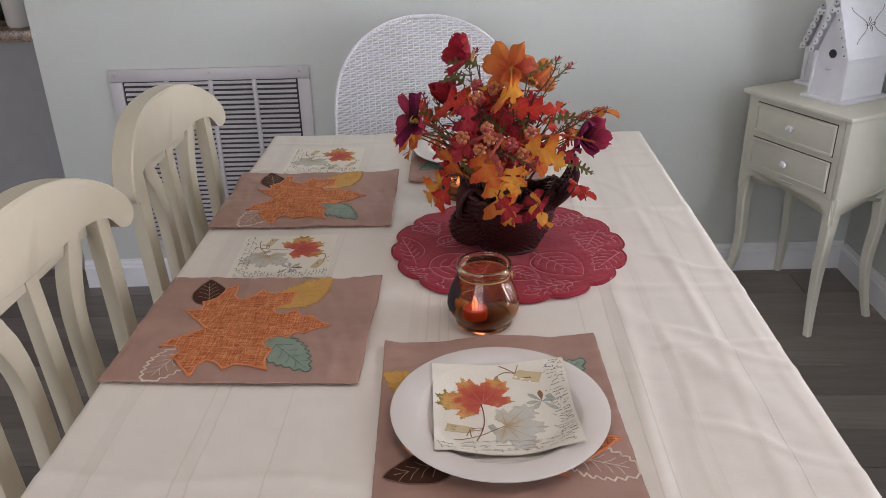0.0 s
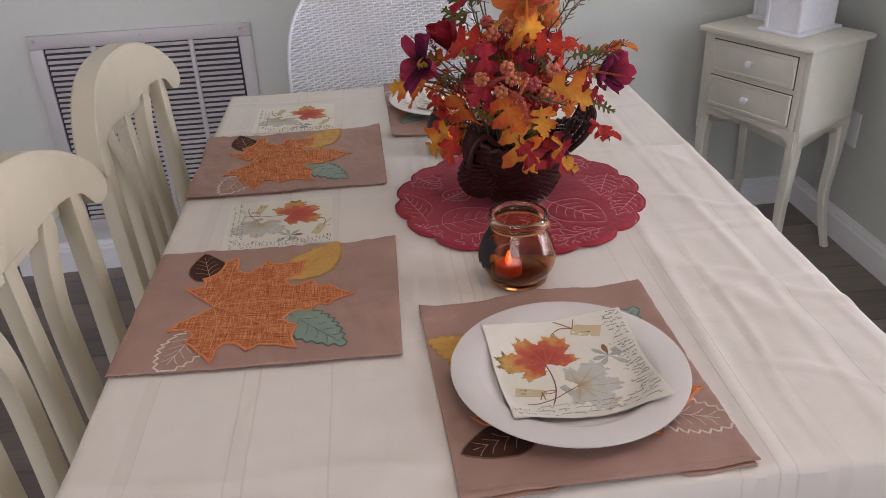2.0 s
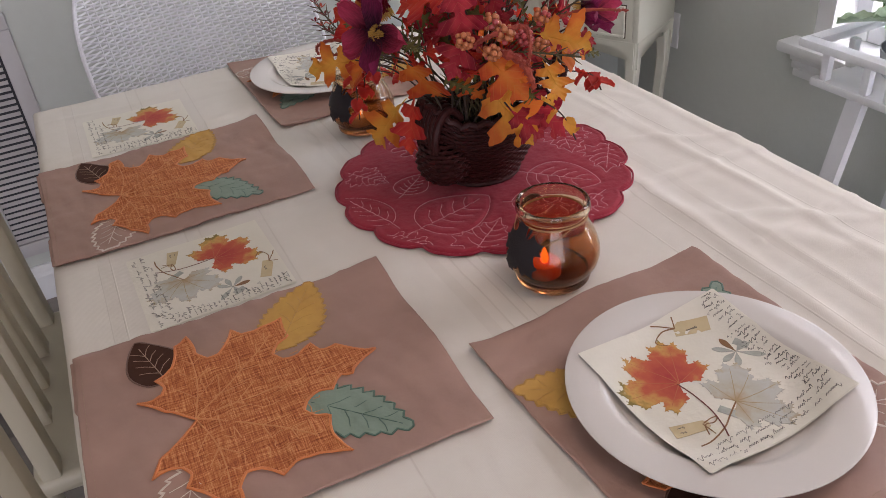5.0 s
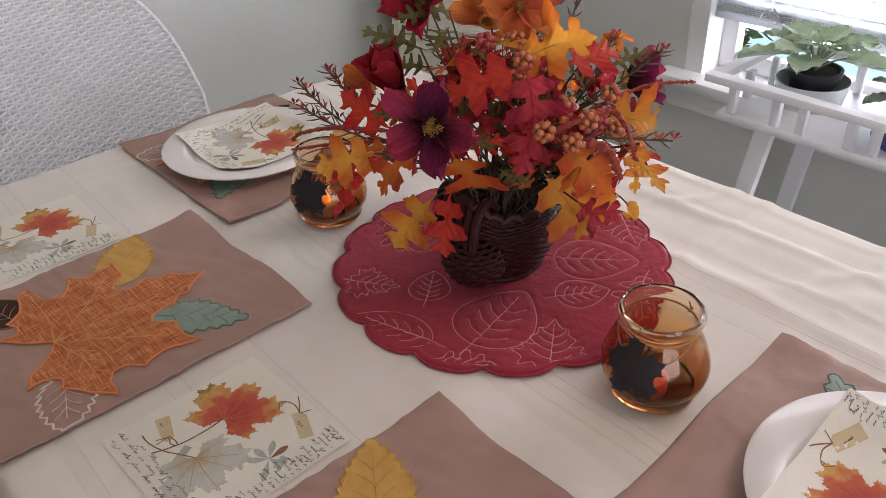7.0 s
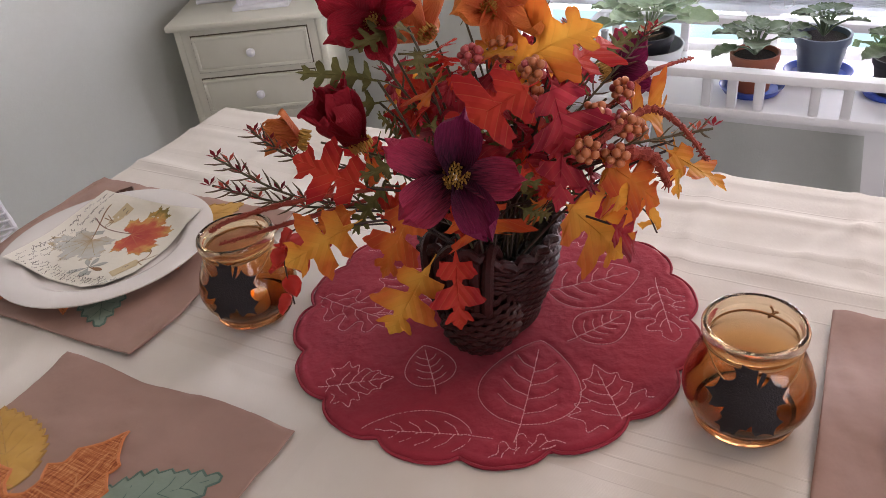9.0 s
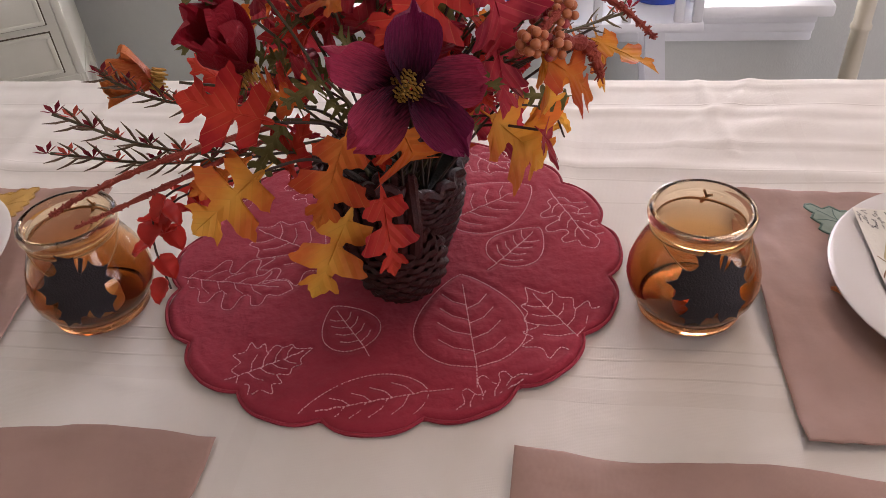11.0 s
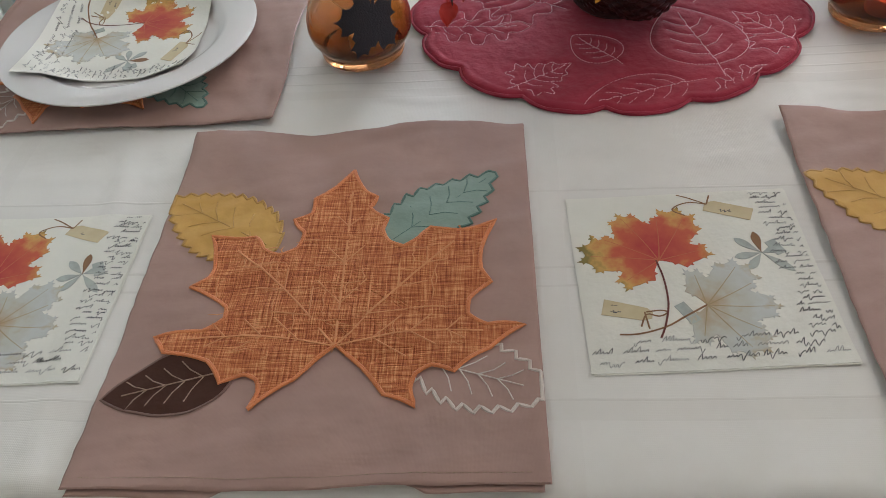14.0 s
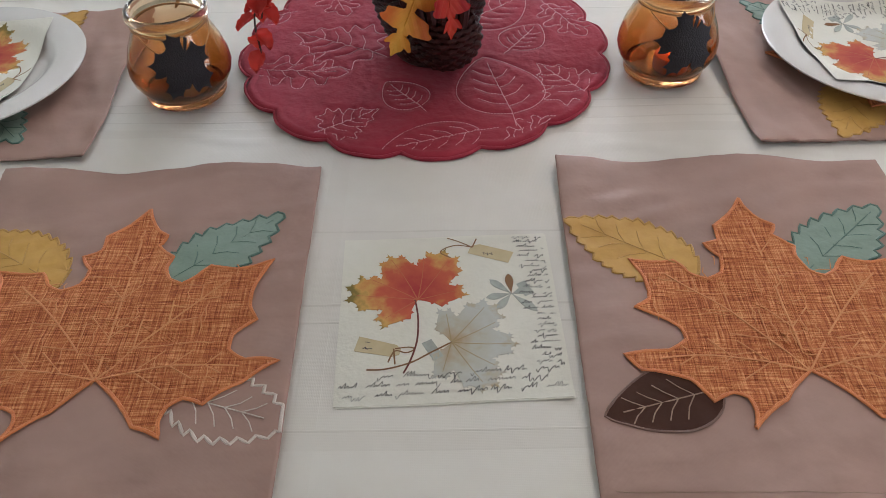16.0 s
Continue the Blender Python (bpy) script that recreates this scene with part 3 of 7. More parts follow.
CREASES = ((0.362, 0.60, 0.350, 1.90, 0.0016, 0.009), (0.432, 0.62, 0.440, 1.88, 0.0010, 0.007), (0.285, 0.60, 0.300, 1.05, 0.0012, 0.007), (0.300, 1.02, 0.475, 0.90, 0.0024, 0.011), (0.290, 1.44, 0.485, 1.47, 0.0018, 0.009), (0.330, 1.25, 0.480, 1.16, 0.0016, 0.010),
           (0.300, 0.80, 0.480, 0.70, 0.0014, 0.009), (0.250, 1.66, 0.480, 1.72, 0.0016, 0.009), (0.310, 1.60, 0.420, 1.36, 0.0012, 0.010), (-0.150, 0.60, -0.145, 0.83, 0.0018, 0.009), (-0.285, 0.60, -0.280, 0.82, 0.0012, 0.007), (-0.450, 0.705, -0.100, 0.695, 0.0015, 0.010),
           (-0.400, 0.64, -0.180, 0.80, 0.0010, 0.012), (-0.445, 1.87, -0.10, 1.865, 0.0012, 0.008), (-0.095, 0.90, -0.085, 1.10, 0.0008, 0.007), (-0.060, 1.36, -0.064, 1.55, 0.0008, 0.007))


def cloth_z(x, y):
    """The cloth's slight unevenness over the flat top: pressed fold lines and soft wrinkles."""
    def ridge(d, w):
        return math.exp(-(d / w) ** 2)
    z = 0.0012 * ridge(x - 0.372 - 0.004 * math.sin(y * 9), 0.006) * (0.4 + 0.6 * math.sin(y * 4) ** 2) + 0.0014 * ridge(y - 0.93 - 0.1 * x, 0.007) * (1 if x > 0.28 else 0) + 0.0014 * ridge(y - 1.47 + 0.05 * x, 0.006) * (1 if x > 0.22 else 0)
    z += 0.0013 * noise.noise(Vector((x * 22, y * 9, 8))) * min(1, max(0, (x - 0.2) / 0.15)) + 0.0024 * noise.noise(Vector((x * 9, y * 18, 5))) * min(1, max(0, (0.86 - y) / 0.15)) * min(1, max(0, (0.02 - x) / 0.1) + max(0, (x - 0.24) / 0.1))
    z += 0.0022 * ridge(x - 0.245 - 0.01 * math.sin(y * 7), 0.012) + 0.0018 * ridge(y - TCY + 0.16, 0.010) * (1 if x > 0.14 else 0.35)
    z += 0.0014 * ridge(y - TY1 + 0.22 - 0.12 * x, 0.012) + 0.0012 * ridge(x + 0.16, 0.010) * (1 if y < 0.84 else 0.3)
    z += 0.0022 * ridge((x - 0.30) * 0.8 + (y - 0.98) * 0.5, 0.018) * ridge(x - 0.33, 0.09)
    z += 0.0016 * noise.noise(Vector((x * 5, y * 5, 1))) + 0.0010 * noise.noise(Vector((x * 14, y * 9, 4)))
    # sharp pressed creases where nothing lies on the cloth
    fold = 0.0
    for x0, y0, x1, y1, h, w in CREASES:
        dx, dy = x1 - x0, y1 - y0
        ln = math.hypot(dx, dy)
        t = ((x - x0) * dx + (y - y0) * dy) / (ln * ln)
        if -0.1 < t < 1.1:
            d = ((x - x0) * dy - (y - y0) * dx) / ln + 0.006 * math.sin(t * 9 + x0 * 40)
            q = d / w
            fold += h * (math.exp(-q * q) + 1.2 * q * math.exp(-q * q)) * min(1, max(0, 1.1 - t) * 6, max(0, t + 0.1) * 6)
    return z * 1.5 + fold


def tablecloth():
    bm = bmesh.new()
    drop, rr = 0.27, 0.012
    us = [-HW - drop + k * drop / 14 for k in range(14)] + [-HW + k * 2 * HW / 180 for k in range(181)] + [HW + (k + 1) * drop / 14 for k in range(14)]
    vs = [-HL - drop + k * drop / 14 for k in range(14)] + [-HL + k * 2 * HL / 240 for k in range(241)] + [HL + (k + 1) * drop / 14 for k in range(14)]
    grid = []
    for v in vs:
        row = []
        for u in us:
            dx, dy = max(0.0, abs(u) - HW + rr), max(0.0, abs(v) - HL + rr)
            d = max(dx, dy)
            x, y = math.copysign(min(abs(u), HW - rr), u), math.copysign(min(abs(v), HL - rr), v)
            if d <= 0:
                z = Z + cloth_z(TCX + u, TCY + v)
            else:
                a = min(d / rr, math.pi / 2)
                out, down = rr * math.sin(a), rr * (1 - math.cos(a)) + max(0.0, d - rr * math.pi / 2)
                wave = 0.016 * min(1, down / 0.2) * (math.sin(v * 17 + 1.3 * math.sin(v * 5)) if dx >= dy else math.sin(u * 15 + 1.0))
                flare = 0.03 * down + 0.6 * wave + 0.006 * min(1, down / 0.1)
                if dx > 0:
                    x += math.copysign((out + flare) * (dx / d), u)
                if dy > 0:
                    y += math.copysign((out + flare) * (dy / d), v)
                z = Z + cloth_z(TCX + u, TCY + v) * max(0, 1 - down / 0.02) - down
            row.append(bm.verts.new((TCX + x, TCY + y, z)))
        grid.append(row)
    for a, b in zip(grid, grid[1:]):
        for k in range(len(a) - 1):
            bm.faces.new((a[k], a[k + 1], b[k + 1], b[k]))
    return solid("tablecloth", bm, CLOTH, "off-white cotton tablecloth with woven stripes and pressed creases", "tablecloth")


tablecloth()

# ---- place settings ----
BROWN_TH = mat("brown_thread", (0.15, 0.075, 0.05), 0.5, None, 600, 0.5)
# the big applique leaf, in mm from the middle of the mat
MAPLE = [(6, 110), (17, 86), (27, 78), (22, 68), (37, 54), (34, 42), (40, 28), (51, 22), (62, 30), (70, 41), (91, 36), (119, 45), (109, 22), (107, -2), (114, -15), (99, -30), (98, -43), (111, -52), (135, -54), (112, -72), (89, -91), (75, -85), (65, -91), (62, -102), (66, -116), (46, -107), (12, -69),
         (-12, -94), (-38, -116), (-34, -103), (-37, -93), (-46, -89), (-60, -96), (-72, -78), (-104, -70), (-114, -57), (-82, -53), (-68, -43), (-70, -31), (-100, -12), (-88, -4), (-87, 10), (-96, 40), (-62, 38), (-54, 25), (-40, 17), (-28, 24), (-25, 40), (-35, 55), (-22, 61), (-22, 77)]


def mirrored(half):
    return half + [(-x, y) for x, y in half[-2:0:-1]]


def bowed(pts, n=4, bow=0.10):
    """The outline with its straight runs bowed slightly inwards."""
    out, cx, cy = [], sum(p[0] for p in pts) / len(pts), sum(p[1] for p in pts) / len(pts)
    for k, (x0, y0) in enumerate(pts):
        x1, y1 = pts[(k + 1) % len(pts)]
        ln = math.hypot(x1 - x0, y1 - y0)
        nx, ny = (y1 - y0) / (ln + 1e-9), -(x1 - x0) / (ln + 1e-9)
        s = -1 if nx * ((x0 + x1) / 2 - cx) + ny * ((y0 + y1) / 2 - cy) > 0 else 1
        for i in range(n):
            t = i / n
            b = s * bow * ln * 4 * t * (1 - t)
            out.append((x0 + (x1 - x0) * t + nx * b, y0 + (y1 - y0) * t + ny * b))
    return out


def leaf_outline(length, width, teeth=0, depth=0.0, n=28, belly=0.45):
    """A pointed leaf from (0, 0) to (length, 0), with teeth along its edge if asked."""
    side = []
    for k in range(n + 1):
        t = k / n
        w = width / 2 * (math.sin(math.pi * t ** (math.log(0.5) / math.log(belly))) ** 0.8)
        if teeth and 0 < k < n:
            f = (t * teeth) % 1
            w += depth * (f - 0.5)
        side.append((length * t, max(w, 0)))
    return side + [(x, -y) for x, y in side[-2:0:-1]]


def placed(pts, x, y, turn, s=1.0):
    c, d = math.cos(radians(turn)), math.sin(radians(turn))
    return [(x + s * (px * c - py * d), y + s * (px * d + py * c)) for px, py in pts]


def line3(pts, z):
    return [(x, y, z) for x, y in pts]


def placemat(m, w, d, label, seed, lift=None, wave=0.004, shift=0.0):
    """A folded cloth mat with its leaf appliques; its top is local +y."""
    ob = thing("placemat", m, label, "placemat", "placemats on the table")
    rnd = random.Random(seed)
    ph = rnd.uniform(0, 6)

    def up(x, y):
        e = max(0.0, (y - d * 0.30) / (d * 0.2))
        z = wave * e * (0.6 + math.sin(x * 34 + ph)) + 0.0021 * noise.noise(Vector((x * 12, y * 12, seed))) + 0.0006 * noise.noise(Vector((x * 30, y * 22, seed)))
        z += 0.0022 * noise.noise(Vector((x * 16 + y * 20, y * 75 - x * 22, seed + 3))) + 0.0009 * noise.noise(Vector((x * 70, y * 34, seed + 7)))
        f = max(0.0, (-y - d * 0.36) / (d * 0.14))
        z += wave * 0.5 * f * f * (0.7 + math.sin(x * 27 + ph * 2))
        return z + (lift(x, y) if lift else 0)

    def raised(bm):
        for v in bm.verts:
            v.co.z += up(v.co.x, v.co.y)
        return bm

    def sheet(x0, x1, y0, y1, z0, z1, name, lbl="", tuck=None):
        bm = bmesh.new()
        nx, ny, r = 46, 54, (z1 - z0) / 2
        xs = [x0 + r * 0.0, x0 + r * 0.6] + [x0 + r * 1.6 + k * (x1 - x0 - 3.2 * r) / nx for k in range(nx + 1)] + [x1 - r * 0.6, x1]
        ys = [y0, y0 + r * 0.6] + [y0 + r * 1.6 + k * (y1 - y0 - 3.2 * r) / ny for k in range(ny + 1)] + [y1 - r * 0.6, y1]
        rows = []
        for sgn in (1, -1):
            g = []
            for j, y in enumerate(ys):
                row = []
                for i, x in enumerate(xs):
                    e = min(i, len(xs) - 1 - i, j, len(ys) - 1 - j)
                    h = (0.0, 0.75, 1.0)[min(e, 2)]
                    row.append(bm.verts.new((x, y + (tuck(x) if tuck and j < 3 else 0), (z0 + z1) / 2 + sgn * r * h)))
                g.append(row)
            rows.append(g)
        for sgn, g in zip((1, -1), rows):
            for a, b in zip(g, g[1:]):
                for k in range(len(a) - 1):
                    q = (a[k], a[k + 1], b[k + 1], b[k])
                    bm.faces.new(q if sgn > 0 else q[::-1])
        bmesh.ops.remove_doubles(bm, verts=bm.verts, dist=1e-6)
        return part(name, raised(bm), MAT_CLOTH, ob, lbl)

    sheet(-w / 2 + 0.003, w / 2 - 0.004, -d / 2 - 0.0035, d / 2 - 0.004, 0.0006, 0.0034, "under_fold", "", lambda x: 0.0055 * min(1.0, max(0.0, (x / w + 0.20) * 30)) * min(1.0, max(0.0, (0.25 - x / w) * 30)))
    sheet(-w / 2, w / 2, -d / 2, d / 2, 0.0038, 0.0070, "cloth", "mocha brown cotton face")
    T = 0.0072
    # hem stitches along the lower edge
    bm = bmesh.new()
    k = -w / 2 + 0.01
    while k < w / 2 - 0.01:
        tube(bm, [(k, -d / 2 + 0.007, T), (k + 0.0028, -d / 2 + 0.007, T)], 0.0003, 4)
        k += 0.0042
    part("hem_stitching", raised(bm), TAN_TH, ob)
    s = 0.001

    def cut(pts):
        """The applique as far as the folded edges of the mat."""
        return [(min(max(x + shift, -w / 2 + 0.0016), w / 2 - 0.0016), y) for x, y in pts]

    def border(pts, z, r, mtl, name, closed=True):
        bm = bmesh.new()
        p = line3(pts, z)
        tube(bm, p + p[:1] if closed else p, r, 6, 0.6, (0, 0, 1))
        return part(name, raised(bm), mtl, ob)

    def patch(pts, z0, z1, mtl, name, lbl=""):
        bm = slab(bmesh.new(), pts, z0, z1)
        for _ in range(5):
            long = [e for e in bm.edges if e.calc_length() > 0.011]
            if not long:
                break
            bmesh.ops.subdivide_edges(bm, edges=long, cuts=1)
            bmesh.ops.triangulate(bm, faces=[f for f in bm.faces if len(f.verts) > 3])
        bm.normal_update()
        for e in bm.edges:
            e.smooth = e.calc_face_angle(0.0) < 0.6
        return part(name, raised(bm), mtl, ob, lbl)

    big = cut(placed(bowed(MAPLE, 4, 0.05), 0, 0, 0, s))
    yel = cut(placed(leaf_outline(116, 68, 12, 6, 48, 0.40), -0.045, 0.024, 147, s))
    grn = cut(placed(leaf_outline(114, 60, 9, 7, 45, 0.38), 0.036, 0.024, 43, s))
    brn = cut(placed(leaf_outline(84, 52, 0, 0, 24, 0.38), -0.053, -0.084, 196, s))
    wht = cut(placed(leaf_outline(96, 54, 9, 7, 45, 0.42), 0.062, -0.078, -19, s))
    patch(yel, T - 0.001, T + 0.0006, YELLOW_AP, "yellow_leaf", "mustard yellow serrated applique leaf")
    border(yel, T + 0.0003, 0.0013, YELLOW_TH, "yellow_edging")
    patch(grn, T - 0.001, T + 0.0006, GREEN_AP, "green_leaf", "sage green serrated applique leaf")
    border(grn, T + 0.0003, 0.0013, GREEN_TH, "green_edging")
    patch(brn, T - 0.001, T + 0.0006, BROWN_AP, "brown_leaf", "dark brown satin applique leaf")
    border(brn, T + 0.0003, 0.0011, BROWN_TH, "brown_edging")
    border(wht, T - 0.0001, 0.0013, PALE_TH, "pale_leaf_outline")
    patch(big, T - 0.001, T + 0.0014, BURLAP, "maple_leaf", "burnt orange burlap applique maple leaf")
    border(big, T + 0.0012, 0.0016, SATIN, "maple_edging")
    # veins
    bm = bmesh.new()
    c = (0.011 + shift, -0.070)
    for ex, ey in ((0.007, 0.085), (-0.072, 0.022), (0.088, 0.024), (-0.090, -0.060), (0.108, -0.058)):
        e = (ex + shift, ey)
        pts = [(c[0] + (e[0] - c[0]) * t, c[1] + (e[1] - c[1]) * t + 0.006 * math.sin(math.pi * t) * (1 if abs(ex) > 0.01 else 0)) for t in [i / 8 for i in range(9)]]
        tube(bm, line3(pts, T + 0.0017), 0.0008, 5, 0.4, (0, 0, 1))
        for t in (0.3, 0.5, 0.7):
            k = int(t * 8 + 0.5)
            a0 = math.atan2(e[1] - c[1], e[0] - c[0])
            for sg in (-1, 1):
                ln = 0.030 * (1.2 - t)
                tube(bm, line3([pts[k], (pts[k][0] + ln * math.cos(a0 + sg * 0.7), pts[k][1] + ln * math.sin(a0 + sg * 0.7))], T + 0.0017), 0.0006, 4, 0.4, (0, 0, 1))
    # loose slubs in the weave
    for k in range(46):
        x0, y0 = rnd.uniform(-0.085, 0.095), rnd.uniform(-0.075, 0.035)
        ln, across = rnd.uniform(0.008, 0.03), rnd.random() < 0.45
        q = [(min(0.10, x0 + (ln * t if not across else 0.001 * math.sin(t * 7))) + shift, min(0.04, y0 + (ln * t if across else 0.001 * math.sin(t * 7 + k)))) for t in (0, 0.33, 0.66, 1)]
        tube(bm, line3(q, T + 0.0015), [0.0002, 0.0006, 0.0005, 0.0002], 4, 0.5, (0, 0, 1))
    part("maple_vein", raised(bm), SLUB, ob)
    for x, y, turn, ln, wd, mtl, nm in ((-0.049, 0.027, 147, 96, 46, YELLOW_TH, "yellow_vein"), (0.040, 0.028, 43, 98, 40, GREEN_TH, "green_vein"), (-0.058, -0.086, 196, 66, 36, TAN_TH, "brown_vein"), (0.066, -0.080, -19, 70, 38, PALE_TH, "pale_vein")):
        bm = bmesh.new()
        tube(bm, line3(cut(placed([(4, 0), (ln, 0)], x, y, turn, s)), T + 0.0008), 0.0005, 4, 0.6, (0, 0, 1))
        for k in range(4):
            t = ln * (0.22 + 0.18 * k)
            for sg in (-1, 1):
                tube(bm, line3(cut(placed([(t, 0), (t + wd * 0.22, sg * wd * 0.22 * (1 - 0.12 * k)), (t + wd * 0.36, sg * wd * 0.46 * (1 - 0.12 * k))], x, y, turn, s)), T + 0.0008), 0.00045, 4, 0.6, (0, 0, 1))
        part(nm, raised(bm), mtl, ob)
    return ob


def lift_three(x, y):
    a, b = min(1, max(0, (x + 0.05) / 0.18)), min(1, max(0, (y + 0.02) / 0.15))
    return 0.007 * (a * b) ** 1.5


placemat(pose(-0.279, 1.015, Z, 0, 0, -91), 0.288, 0.338, "folded mocha placemat with an orange burlap maple leaf applique", 1)
placemat(pose(-0.283, 1.506, Z, 0, 0, -89), 0.284, 0.337, "folded mocha placemat with an orange burlap maple leaf applique", 2, shift=-0.003)
placemat(pose(0.064, 0.806, Z, 0, 0, 2.5), 0.288, 0.330, "folded mocha placemat partly covered by a dinner plate", 3, lift_three)
placemat(pose(0.046, 1.762, Z, 0, 0, 181), 0.287, 0.342, "folded mocha placemat partly covered by a dinner plate", 4)


def plate(x, y, z):
    bm = bmesh.new()
    prof = [(0.0, 0.004), (0.075, 0.004), (0.077, 0.0), (0.081, 0.0), (0.086, 0.004), (0.099, 0.0160), (0.131, 0.0210), (0.1335, 0.0222), (0.1338, 0.0240), (0.1315, 0.0250), (0.103, 0.0212), (0.0985, 0.0196), (0.0905, 0.0105), (0.086, 0.0082), (0.080, 0.0075), (0.0, 0.0075)]
    lathe(bm, [(q * 0.955, z * 0.82) for q, z in prof], 72)
    return solid("dinner_plate", bm, CHINA, "round white china dinner plate with a wide rim", "plate", "dinner plates", m=pose(x, y, z))


plate(0.064, 0.792, Z + 0.0076)
plate(0.035, 1.756, Z + 0.0076)


# ---- printed paper napkins ----
def tinted(name, inner, middle, outer, r0, r1, edge=None, centre=(0, 0)):
    """Print colours that run from a leaf's middle to its tips."""
    m = mat(name, inner, 0.85, None, 150)
    n, l = m.node_tree.nodes, m.node_tree.links
    p = n["Principled BSDF"]
    co, ln, nz, add = n.new("ShaderNodeTexCoord"), n.new("ShaderNodeVectorMath"), n.new("ShaderNodeTexNoise"), n.new("ShaderNodeMath")
    ln.operation, add.operation = "LENGTH", "MULTIPLY_ADD"
    nz.inputs["Scale"].default_value, nz.inputs["Detail"].default_value = 90, 5
    add.inputs[1].default_value = 0.046
    off = n.new("ShaderNodeVectorMath")
    off.operation = "SUBTRACT"
    off.inputs[1].default_value = (*centre, 0)
    l.new(co.outputs["Object"], off.inputs[0])
    l.new(off.outputs[0], ln.inputs[0])
    l.new(co.outputs["Object"], nz.inputs["Vector"])
    l.new(nz.outputs["Fac"], add.inputs[0])
    l.new(ln.outputs["Value"], add.inputs[2])
    mr, ramp = n.new("ShaderNodeMapRange"), n.new("ShaderNodeValToRGB")
    mr.inputs["From Min"].default_value, mr.inputs["From Max"].default_value = r0 + 0.022, r1 + 0.022
    l.new(add.outputs[0], mr.inputs[0])
    l.new(mr.outputs[0], ramp.inputs[0])
    e = ramp.color_ramp.elements
    e[0].color, e[1].color = (*inner, 1), (*outer, 1)
    x = e.new(0.5)
    x.color = (*middle, 1)
    if edge:
        e[-1].position = 0.8
        x = e.new(1.0)
        x.color = (*edge, 1)
    l.new(ramp.outputs[0], p.inputs["Base Color"])
    return m


P_RED = tinted("printed_red_leaf", (0.34, 0.028, 0.026), (0.44, 0.085, 0.036), (0.52, 0.29, 0.075), 0.003, 0.053, (0.19, 0.14, 0.03), (0.0, 0.012))
P_GREY = tinted("printed_grey_leaf", (0.36, 0.21, 0.08), (0.43, 0.41, 0.34), (0.46, 0.46, 0.42), -0.006, 0.052, (0.42, 0.33, 0.19))
P_STEM = mat("printed_stem", (0.14, 0.035, 0.025), 0.85)
P_RVEIN = mat("printed_red_vein", (0.44, 0.12, 0.05), 0.85)
P_GVEIN = mat("printed_grey_vein", (0.34, 0.25, 0.13), 0.85)
P_TAG = mat("printed_tag", (0.56, 0.46, 0.28), 0.85, (0.42, 0.32, 0.17), 90, spread=0.8)
P_BLUE = mat("printed_seed", (0.48, 0.48, 0.41), 0.85, (0.20, 0.22, 0.20), 160, spread=0.8)
P_BROWN = mat("printed_twig", (0.22, 0.11, 0.045), 0.85)
# a five-lobed leaf with the stalk's root at (0, 0), tip up, in mm
FELT = [(0, 60), (6, 50), (13, 51), (11, 40), (17, 38), (18, 31), (32, 41), (35, 33), (50, 34), (42, 25), (46, 16), (34, 12), (30, 5), (40, 0), (32, -4), (36, -13), (22, -10), (10, -14), (3, -2), (0, 0)]
ACER = [(0, 60), (4, 52), (11, 54), (12, 46), (17, 35), (21, 42), (28, 40), (31, 48), (36, 40), (47, 42), (45, 31), (54, 28), (46, 20), (48, 12), (36, 7), (30, 3), (41, -3), (36, -8), (40, -15), (26, -14), (14, -16), (4, -3), (0, 0)]


def toothed(pts, centre=(0, 18)):
    """A leaf's outline with a small tooth on each long edge."""
    out = []
    for (x0, y0), (x1, y1) in zip(pts, pts[1:] + pts[:1]):
        out.append((x0, y0))
        d = math.hypot(x1 - x0, y1 - y0)
        if d > 7:
            nx, ny = (y1 - y0) / d, (x0 - x1) / d
            if nx * ((x0 + x1) / 2 - centre[0]) + ny * ((y0 + y1) / 2 - centre[1]) < 0:
                nx, ny = -nx, -ny
            for t, h in ((0.28, -0.9), (0.46, -1.3), (0.55, 1.2), (0.66, -0.7)):
                out.append((x0 + (x1 - x0) * t + nx * h, y0 + (y1 - y0) * t + ny * h))
    return out


